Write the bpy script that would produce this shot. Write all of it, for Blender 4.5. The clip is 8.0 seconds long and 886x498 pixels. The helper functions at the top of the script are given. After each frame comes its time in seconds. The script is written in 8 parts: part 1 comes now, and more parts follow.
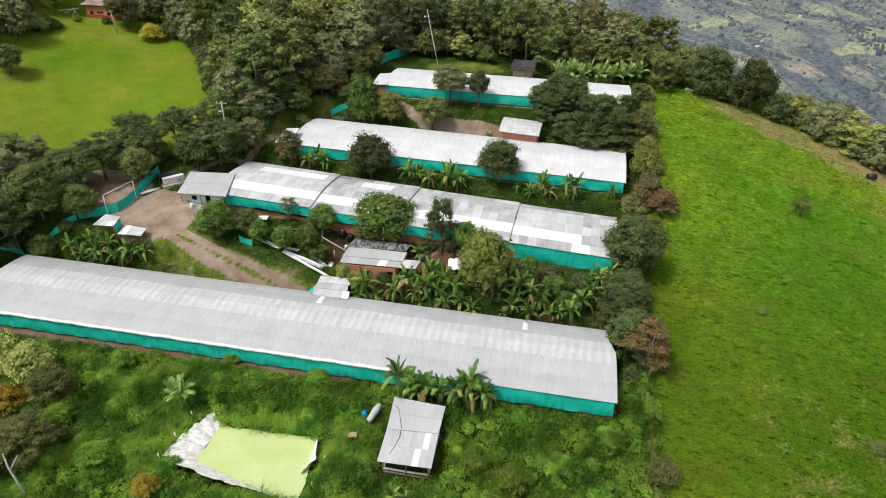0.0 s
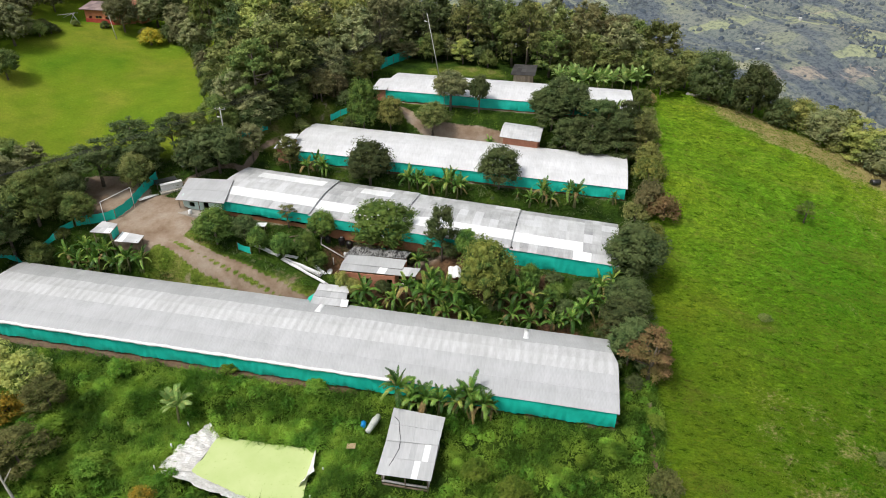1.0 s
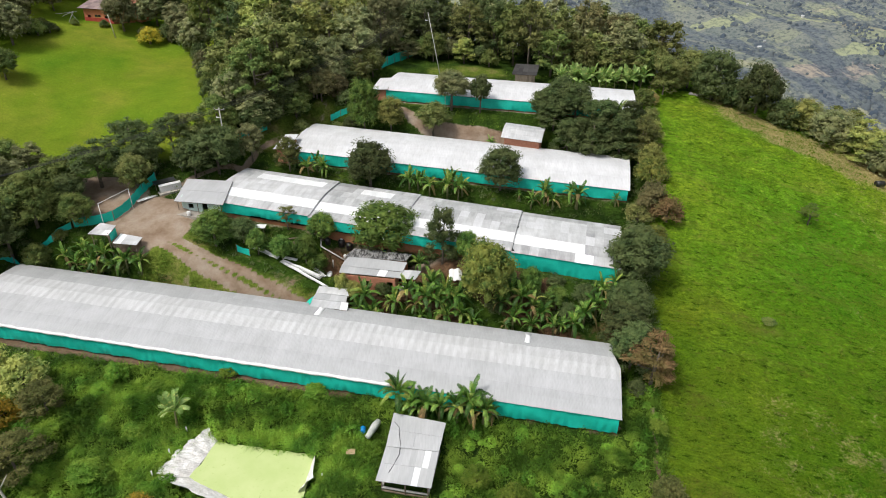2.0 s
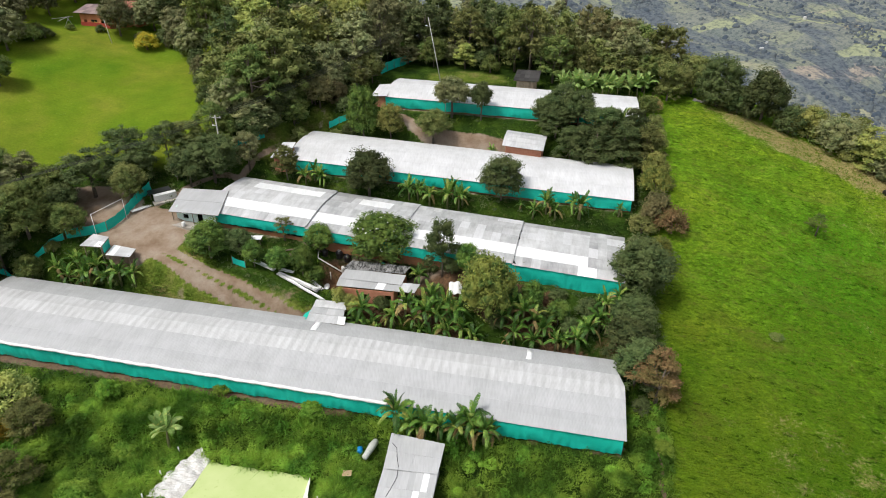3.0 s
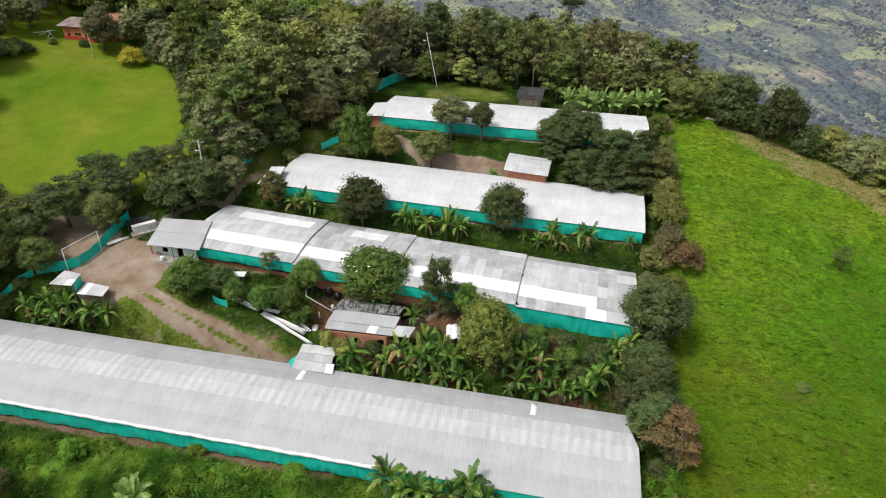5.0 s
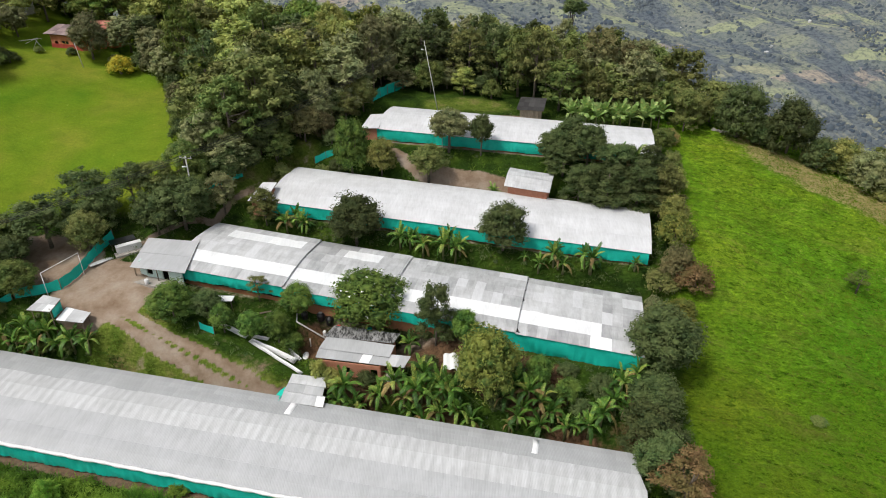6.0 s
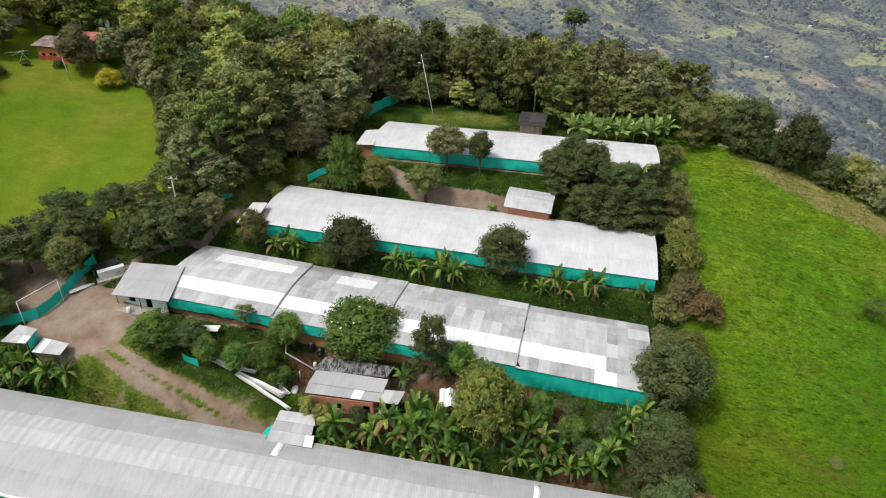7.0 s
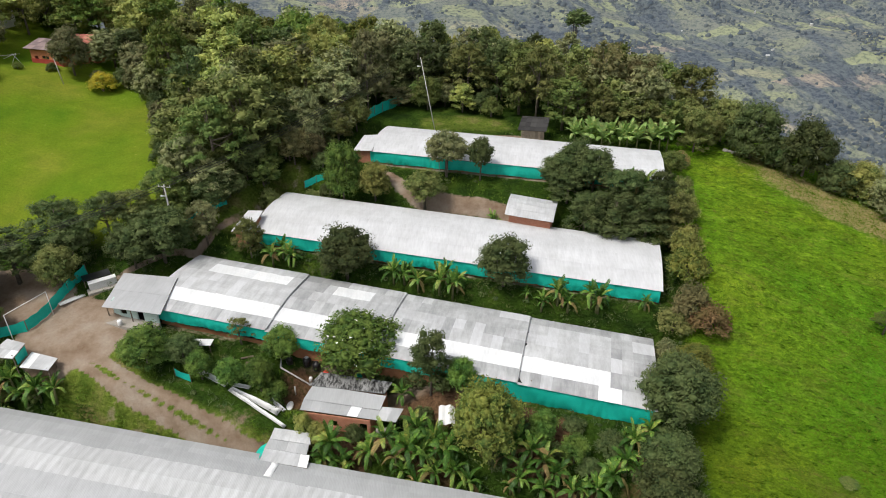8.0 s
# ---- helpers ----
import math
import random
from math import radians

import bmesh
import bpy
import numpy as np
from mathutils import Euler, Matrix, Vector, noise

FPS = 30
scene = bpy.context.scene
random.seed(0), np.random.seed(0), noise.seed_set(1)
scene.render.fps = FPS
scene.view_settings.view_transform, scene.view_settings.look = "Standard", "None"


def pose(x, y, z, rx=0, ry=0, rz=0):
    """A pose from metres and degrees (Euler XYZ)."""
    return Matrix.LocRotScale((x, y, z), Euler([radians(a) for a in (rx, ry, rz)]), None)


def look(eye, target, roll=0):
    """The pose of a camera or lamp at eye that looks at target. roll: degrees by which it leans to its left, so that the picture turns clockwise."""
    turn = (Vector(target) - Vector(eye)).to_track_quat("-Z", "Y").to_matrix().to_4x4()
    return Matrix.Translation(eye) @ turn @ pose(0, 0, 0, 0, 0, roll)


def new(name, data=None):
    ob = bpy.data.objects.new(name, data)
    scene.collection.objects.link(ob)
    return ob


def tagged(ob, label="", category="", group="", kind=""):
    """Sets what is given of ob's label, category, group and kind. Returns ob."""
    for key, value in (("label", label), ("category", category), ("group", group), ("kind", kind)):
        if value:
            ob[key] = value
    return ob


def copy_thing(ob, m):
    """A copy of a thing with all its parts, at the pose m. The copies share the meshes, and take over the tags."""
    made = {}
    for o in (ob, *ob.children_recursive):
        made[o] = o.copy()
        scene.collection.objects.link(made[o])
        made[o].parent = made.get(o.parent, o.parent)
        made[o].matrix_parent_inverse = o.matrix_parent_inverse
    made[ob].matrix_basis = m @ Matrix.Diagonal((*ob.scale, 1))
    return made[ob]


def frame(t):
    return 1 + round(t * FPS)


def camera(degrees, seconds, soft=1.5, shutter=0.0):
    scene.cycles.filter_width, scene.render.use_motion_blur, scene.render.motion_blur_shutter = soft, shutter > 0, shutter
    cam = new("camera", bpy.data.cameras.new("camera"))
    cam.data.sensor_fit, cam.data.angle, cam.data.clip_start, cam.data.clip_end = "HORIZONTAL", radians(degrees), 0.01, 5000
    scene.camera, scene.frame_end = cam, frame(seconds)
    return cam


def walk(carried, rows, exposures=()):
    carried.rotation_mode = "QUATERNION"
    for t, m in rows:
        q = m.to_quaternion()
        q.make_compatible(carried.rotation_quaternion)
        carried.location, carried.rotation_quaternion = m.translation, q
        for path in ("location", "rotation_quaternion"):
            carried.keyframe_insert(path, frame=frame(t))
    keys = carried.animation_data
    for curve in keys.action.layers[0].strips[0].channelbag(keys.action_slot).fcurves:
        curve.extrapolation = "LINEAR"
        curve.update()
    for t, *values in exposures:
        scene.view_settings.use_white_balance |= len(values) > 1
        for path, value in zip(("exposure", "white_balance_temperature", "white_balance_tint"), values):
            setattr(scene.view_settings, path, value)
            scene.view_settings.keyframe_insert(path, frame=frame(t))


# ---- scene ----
# Camera: a drone that flies forward and climbs, looking down over the farm.
cam = camera(69.9, 8.0, soft=1.0)
METRES, EYE, TILT, LEAN, TURN = 24.0, 40.0, -29.0, 0.0, 0.0
ROWS = [
    (0.0, 0.0, 0.0, 0.0, 0.0, 0.0, 0.0),
    (0.5, 0.002, 0.0213, 0.0185, 0.01, 0.29, 0.0),
    (1.0, 0.0029, 0.0348, 0.0287, 0.05, 0.21, 0.01),
    (1.5, 0.0028, 0.0454, 0.0373, 0.09, -0.02, -0.01),
    (3.0, 0.0128, 0.1442, 0.1187, 0.26, 0.07, -0.1),
    (3.5, 0.0179, 0.1976, 0.159, 0.32, 0.11, -0.11),
    (4.0, 0.0237, 0.2583, 0.2051, 0.36, 0.14, -0.12),
    (4.5, 0.03, 0.3271, 0.2559, 0.42, 0.19, -0.13),
    (6.0, 0.0503, 0.553, 0.4293, 0.46, 0.21, -0.14),
    (6.5, 0.0584, 0.6327, 0.49, 0.47, 0.25, -0.15),
    (7.0, 0.0658, 0.7055, 0.5442, 0.46, 0.56, -0.17),
    (7.5, 0.0686, 0.7559, 0.5837, 0.49, 0.44, -0.17),
    (8.0, 0.0699, 0.7901, 0.6084, 0.5, 0.4, -0.16),
]
walk(cam, [(t, pose(0, 0, EYE, TILT, LEAN, TURN) @ pose(METRES * x, METRES * y, METRES * z, 90 + pitch, roll, yaw)) for t, x, y, z, yaw, pitch, roll in ROWS],
     exposures=[(0.0, 0.12), (3.5, 0.09), (5.0, 0.04), (6.5, -0.04), (8.0, -0.02)])

# Light: a bright, thinly clouded sky with a weak, wide sun.
SUN_UP, SUN_ROUND = 60.0, 238.0
world = bpy.data.worlds.new("world")
scene.world = world
world.use_nodes = True
wn, wl = world.node_tree.nodes, world.node_tree.links
sky = wn.new("ShaderNodeTexSky")
sky.sky_type, sky.sun_disc = "NISHITA", False
sky.sun_elevation, sky.sun_rotation = radians(SUN_UP), radians(SUN_ROUND)
sky.dust_density, sky.air_density = 4.0, 1.0
cloud = wn.new("ShaderNodeHueSaturation")  # thin cloud whitens the sky
cloud.inputs["Saturation"].default_value = 0.35
wl.new(sky.outputs[0], cloud.inputs["Color"])
wl.new(cloud.outputs[0], wn["Background"].inputs[0])
wn["Background"].inputs[1].default_value = 0.15
sun = new("sun", bpy.data.lights.new("sun", "SUN"))
sun.data.energy, sun.data.angle, sun.data.color = 2.2, radians(11), (1.0, 0.95, 0.86)
su, sr = radians(SUN_UP), radians(SUN_ROUND)
sun.matrix_world = look((0, 0, 90), (-math.sin(sr) * math.cos(su), -math.cos(sr) * math.cos(su), 90 - math.sin(su)))


# ---------------------------------------------------------------- materials
def mat(name, rough=0.8, metal=0.0, spec=0.3):
    m = bpy.data.materials.new(name)
    m.use_nodes = True
    b = m.node_tree.nodes["Principled BSDF"]
    b.inputs["Roughness"].default_value, b.inputs["Metallic"].default_value = rough, metal
    b.inputs["Specular IOR Level"].default_value = spec
    return m, m.node_tree.nodes, m.node_tree.links, b


def noise_tex(n, l, scale, detail=4, rough=0.55, where=None, stretch=None, turn=0.0):
    tc = n.new("ShaderNodeNewGeometry" if where == "world" else "ShaderNodeTexCoord")
    out = tc.outputs["Position" if where == "world" else "Object"]
    if turn:
        mp = n.new("ShaderNodeMapping")
        mp.inputs["Rotation"].default_value = (0, 0, radians(turn))
        l.new(out, mp.inputs[0])
        out = mp.outputs[0]
    if stretch:
        mp = n.new("ShaderNodeMapping")
        mp.inputs["Scale"].default_value = stretch
        l.new(out, mp.inputs[0])
        out = mp.outputs[0]
    t = n.new("ShaderNodeTexNoise")
    t.inputs["Scale"].default_value, t.inputs["Detail"].default_value, t.inputs["Roughness"].default_value = scale, detail, rough
    l.new(out, t.inputs["Vector"])
    return t.outputs[0]


def ramp(n, l, fac, stops):
    r = n.new("ShaderNodeValToRGB")
    while len(r.color_ramp.elements) < len(stops):
        r.color_ramp.elements.new(0.5)
    for e, (p, c) in zip(r.color_ramp.elements, stops):
        e.position = p
        e.color = (*c, 1) if len(c) == 3 else c
    l.new(fac, r.inputs[0])
    return r.outputs[0]


def mix(n, l, fac, a, b, how="MIX"):
    m = n.new("ShaderNodeMix")
    m.data_type, m.blend_type = "RGBA", how
    for sock, v in ((m.inputs[0], fac), (m.inputs[6], a), (m.inputs[7], b)):
        if isinstance(v, (int, float)):
            sock.default_value = v
        elif isinstance(v, tuple):
            sock.default_value = (*v, 1)
        else:
            l.new(v, sock)
    return m.outputs[2]


def math_node(n, l, op, a, b=0.0, c=None):
    m = n.new("ShaderNodeMath")
    m.operation = op
    for k, v in enumerate((a, b) if c is None else (a, b, c)):
        if isinstance(v, (int, float)):
            m.inputs[k].default_value = v
        else:
            l.new(v, m.inputs[k])
    return m.outputs[0]


def bump(n, l, b, height, strength=0.4, distance=0.05):
    k = n.new("ShaderNodeBump")
    k.inputs["Strength"].default_value, k.inputs["Distance"].default_value = strength, distance
    l.new(height, k.inputs["Height"])
    l.new(k.outputs[0], b.inputs["Normal"])


def rand_object(n):
    return n.new("ShaderNodeObjectInfo").outputs["Random"]


def rand_island(n):
    return n.new("ShaderNodeNewGeometry").outputs["Random Per Island"]


def simple(name, c1, c2, scale=3.0, rough=0.8, metal=0.0, bumps=0.2, spec=0.3, grain=30.0, vary=0.0):
    """A surface whose colour wanders between two tones, with fine grain and relief."""
    m, n, l, b = mat(name, rough, metal, spec)
    big, fine = noise_tex(n, l, scale), noise_tex(n, l, grain, 3)
    col = ramp(n, l, big, [(0.32, c1), (0.68, c2)])
    col = mix(n, l, 0.25, col, ramp(n, l, fine, [(0.3, tuple(x * 0.6 for x in c1)), (0.7, tuple(min(1, x * 1.3) for x in c2))]))
    if vary:
        hs = n.new("ShaderNodeHueSaturation")
        l.new(col, hs.inputs["Color"])
        l.new(math_node(n, l, "MULTIPLY_ADD", rand_object(n), 2 * vary, 1 - vary), hs.inputs["Value"])
        col = hs.outputs[0]
    l.new(col, b.inputs["Base Color"])
    if bumps:
        bump(n, l, b, fine, bumps, 0.02)
    return m


def foliage(name, dark, light, tint=(0.5, 0.5, 0.1), tint_amount=0.15, glow=0.25, clump_scale=0.5, hollow_shade=1.0, warm=(1.52, 1.14, 1.9)):
    """Leaves: tone by leaf, by clump and by plant; a thin leaf lets some light through."""
    m, n, l, b = mat(name, 0.6, 0, 0.14)
    # lifted red and blue and a narrowed range put haze into leaf tones
    dark, light, tint = (tuple(x * k for x, k in zip(c, warm)) for c in (dark, light, tint))
    leaf = ramp(n, l, rand_island(n), [(0.0, tuple(1.35 * x for x in dark)), (1.0, tuple(0.92 * x for x in light))])
    clump = noise_tex(n, l, clump_scale, 3, where="world")
    col = mix(n, l, ramp(n, l, clump, [(0.4, (0, 0, 0)), (0.62, (1, 1, 1))]), leaf, mix(n, l, tint_amount, leaf, tint))
    # broad dark patches put the shade of hollows into the leaf colour
    if hollow_shade < 1:
        col = mix(n, l, 1.0, col, ramp(n, l, noise_tex(n, l, 0.3, 4, where="world"), [(0.36, (hollow_shade, hollow_shade, hollow_shade)), (0.6, (1, 1, 1))]), "MULTIPLY")
    hs = n.new("ShaderNodeHueSaturation")
    l.new(col, hs.inputs["Color"])
    r = rand_object(n)
    l.new(math_node(n, l, "MULTIPLY_ADD", r, 0.03, 0.49), hs.inputs["Hue"])
    l.new(math_node(n, l, "MULTIPLY_ADD", r, 0.7, 0.66), hs.inputs["Value"])
    l.new(hs.outputs[0], b.inputs["Base Color"])
    t = n.new("ShaderNodeBsdfTranslucent")
    l.new(hs.outputs[0], t.inputs[0])
    s = n.new("ShaderNodeMixShader")
    s.inputs[0].default_value = glow
    l.new(b.outputs[0], s.inputs[1])
    l.new(t.outputs[0], s.inputs[2])
    l.new(s.outputs[0], n["Material Output"].inputs[0])
    return m


def sheet_mat(name, dark, light, rough=0.45, metal=0.0, rib=1.0, stain=1.0, blotch=0.0, turn=12.0, beat=0.0):
    """Corrugated roofing: tone by sheet, streaks down the slope, weathered blotches, fine ribs."""
    m, n, l, b = mat(name, rough, metal, 0.4)
    col = ramp(n, l, rand_object(n), [(0.0, dark), (0.55, tuple((x + y) / 2 for x, y in zip(dark, light))), (1.0, light)])
    streak = noise_tex(n, l, 1.0, 4, 0.6, stretch=(5.0, 0.5, 1))
    col = mix(n, l, 0.35, col, ramp(n, l, streak, [(0.3, (0.72, 0.72, 0.72)), (0.6, (1, 1, 1))]), "MULTIPLY")
    spots = noise_tex(n, l, 0.35, 3, where="world")
    col = mix(n, l, 0.5, col, ramp(n, l, spots, [(0.35, (0.8, 0.8, 0.79)), (0.6, (1, 1, 1))]), "MULTIPLY")
    if blotch:
        run = noise_tex(n, l, 1.0, 4, 0.65, where="world", turn=turn, stretch=(1.5, 0.32, 0.5))
        patch = noise_tex(n, l, 0.45, 4, 0.6, where="world", turn=turn, stretch=(0.7, 1.6, 1))
        lo, hi = 1 - blotch, 1 + 0.6 * blotch
        col = mix(n, l, 1.0, col, ramp(n, l, run, [(0.36, (lo, lo, lo)), (0.5, (1, 1, 1)), (0.64, (hi, hi, hi))]), "MULTIPLY")
        col = mix(n, l, 0.8, col, ramp(n, l, patch, [(0.4, (lo, lo, lo)), (0.56, (1, 1, 1)), (0.68, (hi, hi, hi))]), "MULTIPLY")
    if beat:
        along = n.new("ShaderNodeMapping")
        along.inputs["Rotation"].default_value = (0, 0, radians(turn))
        l.new(n.new("ShaderNodeNewGeometry").outputs["Position"], along.inputs[0])
        band = n.new("ShaderNodeTexWave")
        band.inputs["Scale"].default_value, band.inputs["Distortion"].default_value, band.inputs["Detail Scale"].default_value = 0.3, 2.5, 0.6
        l.new(along.outputs[0], band.inputs["Vector"])
        fade = ramp(n, l, noise_tex(n, l, 0.6, 3, where="world"), [(0.35, (0, 0, 0)), (0.6, (1, 1, 1))])
        glow = ramp(n, l, band.outputs[1], [(0.2, (1 - beat, 1 - beat, 1 - beat)), (0.8, (1 + beat, 1 + beat, 1 + beat))])
        col = mix(n, l, 1.0, col, mix(n, l, fade, (1.0, 1.0, 1.0), glow), "MULTIPLY")
    if stain < 1:
        old = noise_tex(n, l, 1.0, 5, 0.7, stretch=(2.6, 0.9, 1), where="world")
        col = mix(n, l, 1.0, col, ramp(n, l, old, [(0.42, (stain, stain, stain)), (0.58, (1.3, 1.3, 1.3))]), "MULTIPLY")
    l.new(col, b.inputs["Base Color"])
    w = n.new("ShaderNodeTexWave")
    w.inputs["Scale"].default_value = 2.2
    tc = n.new("ShaderNodeTexCoord")
    l.new(tc.outputs["Object"], w.inputs["Vector"])
    bump(n, l, b, w.outputs[1], 0.25 * rib, 0.03)
    return m


M_SHEET_WHITE = sheet_mat("white_roof_film", (0.62, 0.63, 0.65), (0.65, 0.66, 0.68), 0.5, rib=0.6, blotch=0.05)
M_SHEET_PALE = sheet_mat("pale_grey_roofing", (0.44, 0.45, 0.465), (0.5, 0.51, 0.52), 0.45)
M_SHEET_BRIGHT = sheet_mat("bright_white_roofing", (0.8, 0.82, 0.84), (0.86, 0.87, 0.88), 0.35)
M_SHEET_OLD = sheet_mat("stained_old_roofing", (0.2, 0.2, 0.2), (0.3, 0.3, 0.3), 0.8, stain=0.12)
M_TEAL = simple("teal_tarpaulin", (0.004, 0.39, 0.3), (0.016, 0.53, 0.42), 0.6, 0.55, 0, 0.3)
M_HEM = simple("white_plastic", (0.7, 0.71, 0.72), (0.82, 0.82, 0.82), 1.0, 0.5)
M_BASE = simple("earth_stained_wall", (0.22, 0.095, 0.045), (0.33, 0.16, 0.08), 0.8, 0.9)
M_BRICK = simple("red_brick_wall", (0.4, 0.16, 0.095), (0.52, 0.25, 0.16), 1.5, 0.9, vary=0.2)
# near-black that puts interior darkness into floors, decks and end nets
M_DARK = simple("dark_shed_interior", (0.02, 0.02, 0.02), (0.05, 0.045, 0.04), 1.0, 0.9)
M_WOOD = simple("weathered_timber", (0.12, 0.09, 0.065), (0.24, 0.19, 0.14), 2.0, 0.85)
M_POLE = simple("pale_concrete", (0.42, 0.41, 0.39), (0.55, 0.54, 0.52), 2.0, 0.85)
M_WHITEWASH = simple("whitewashed_wall", (0.6, 0.6, 0.57), (0.78, 0.77, 0.75), 0.7, 0.9)
M_MINT = simple("pale_mint_wall", (0.45, 0.6, 0.55), (0.58, 0.7, 0.66), 0.8, 0.85)
M_CONCRETE = simple("worn_concrete", (0.28, 0.26, 0.23), (0.42, 0.39, 0.35), 0.7, 0.9)
M_BLACK = simple("black_plastic", (0.012, 0.012, 0.013), (0.025, 0.025, 0.027), 1.0, 0.35, spec=0.5)
M_RED = simple("red_plastic", (0.5, 0.04, 0.03), (0.6, 0.07, 0.05), 1.0, 0.45)
M_BLUE = simple("blue_plastic", (0.0, 0.16, 0.42), (0.01, 0.24, 0.55), 1.0, 0.4)
M_HOUSE = simple("orange_painted_wall", (0.5, 0.17, 0.09), (0.6, 0.24, 0.13), 0.6, 0.85)
M_BARK = simple("bark", (0.09, 0.07, 0.05), (0.2, 0.17, 0.14), 4.0, 0.95, bumps=0.5)
M_PALE_BARK = simple("pale_bark", (0.4, 0.37, 0.32), (0.58, 0.55, 0.5), 3.0, 0.9, bumps=0.4)
M_STEM = simple("banana_stem", (0.11, 0.13, 0.05), (0.24, 0.22, 0.1), 2.5, 0.7)
M_WIRE = simple("cable_black", (0.02, 0.02, 0.02), (0.04, 0.04, 0.04), 1.0, 0.6)

LEAF_DARK = foliage("mango_leaves", (0.022, 0.048, 0.011), (0.085, 0.142, 0.03), (0.15, 0.2, 0.05), 0.3, warm=(1.48, 1.16, 1.8))
LEAF_MID = foliage("green_leaves", (0.03, 0.07, 0.011), (0.12, 0.205, 0.033), (0.2, 0.25, 0.041), 0.3)
LEAF_FRESH = foliage("fresh_leaves", (0.032, 0.085, 0.012), (0.13, 0.25, 0.034), (0.24, 0.31, 0.05), 0.35, warm=(1.4, 1.06, 1.5))
LEAF_OLIVE = foliage("olive_leaves", (0.04, 0.066, 0.013), (0.16, 0.21, 0.042), (0.25, 0.27, 0.065), 0.4, warm=(1.36, 1.16, 1.7))
LEAF_GREY = foliage("grey_green_leaves", (0.05, 0.08, 0.022), (0.19, 0.255, 0.068), (0.3, 0.33, 0.1), 0.35, warm=(1.5, 1.2, 1.95))
LEAF_YELLOW = foliage("yellow_blossom_leaves", (0.1, 0.13, 0.012), (0.5, 0.4, 0.03), (0.1, 0.16, 0.016), 0.7, 0.25, 0.9)
LEAF_GOLD = foliage("golden_blossom_leaves", (0.12, 0.16, 0.012), (0.42, 0.36, 0.02), (0.1, 0.16, 0.016), 0.4)
LEAF_BRONZE = foliage("bronze_leaves", (0.045, 0.062, 0.02), (0.16, 0.18, 0.058), (0.22, 0.215, 0.075), 0.4, warm=(1.4, 1.12, 1.5))
LEAF_RUST = foliage("rusty_leaves", (0.08, 0.068, 0.03), (0.3, 0.235, 0.11), (0.15, 0.17, 0.055), 0.65, warm=(1.35, 1.1, 1.1))
LEAF_CANOPY = foliage("sunlit_canopy_leaves", (0.07, 0.13, 0.022), (0.26, 0.37, 0.06), (0.38, 0.45, 0.08), 0.4)
LEAF_SPRING = foliage("yellow_green_leaves", (0.022, 0.056, 0.008), (0.14, 0.215, 0.028), (0.3, 0.34, 0.045), 0.35, 0.25, 0.9)


def banana_material(name, tones):
    """Banana blades: a tone for each leaf, ribs across it, a paler midrib."""
    m, n, l, b = mat(name, 0.5, 0, 0.3)
    col = ramp(n, l, rand_object(n), tones)
    ribs = noise_tex(n, l, 1.0, 3, 0.6, stretch=(14, 1.5, 2))
    col = mix(n, l, 0.6, col, ramp(n, l, ribs, [(0.3, (0.6, 0.62, 0.55)), (0.6, (1.1, 1.1, 1.05))]), "MULTIPLY")
    col = mix(n, l, 1.0, col, ramp(n, l, rand_island(n), [(0.0, (0.7, 0.7, 0.65)), (0.5, (0.95, 0.95, 0.9)), (0.94, (1.2, 1.18, 1.2)), (0.98, (1.7, 1.15, 1.1))]), "MULTIPLY")
    l.new(col, b.inputs["Base Color"])
    t = n.new("ShaderNodeBsdfTranslucent")
    l.new(col, t.inputs[0])
    s = n.new("ShaderNodeMixShader")
    s.inputs[0].default_value = 0.3
    l.new(b.outputs[0], s.inputs[1])
    l.new(t.outputs[0], s.inputs[2])
    l.new(s.outputs[0], n["Material Output"].inputs[0])
    return m


LEAF_BANANA = banana_material("banana_leaves", [(0.0, (0.036, 0.1, 0.016)), (0.35, (0.08, 0.19, 0.03)), (0.65, (0.155, 0.31, 0.052)), (0.85, (0.255, 0.42, 0.09)), (1.0, (0.33, 0.39, 0.09))])
LEAF_BANANA_PALE = banana_material("silvery_banana_leaves", [(0.0, (0.17, 0.3, 0.07)), (0.5, (0.28, 0.44, 0.13)), (1.0, (0.4, 0.54, 0.2))])
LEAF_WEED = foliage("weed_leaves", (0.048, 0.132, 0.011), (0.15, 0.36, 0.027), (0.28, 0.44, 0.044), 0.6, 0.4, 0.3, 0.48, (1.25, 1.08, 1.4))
LEAF_MANGO = foliage("glossy_mango_leaves", (0.025, 0.062, 0.012), (0.11, 0.225, 0.034), (0.24, 0.36, 0.055), 0.4, 0.25, 0.8, warm=(1.25, 1.05, 1.35))
LEAF_CLUMP = foliage("pale_shrub_leaves", (0.05, 0.125, 0.014), (0.19, 0.34, 0.045), (0.32, 0.44, 0.07), 0.4, 0.35, 0.6, warm=(1.15, 1.0, 1.0))
LEAF_GRASS = foliage("pasture_grass", (0.075, 0.175, 0.008), (0.145, 0.285, 0.013), (0.23, 0.31, 0.018), 0.4, 0.5, warm=(1.15, 1.05, 1.2))


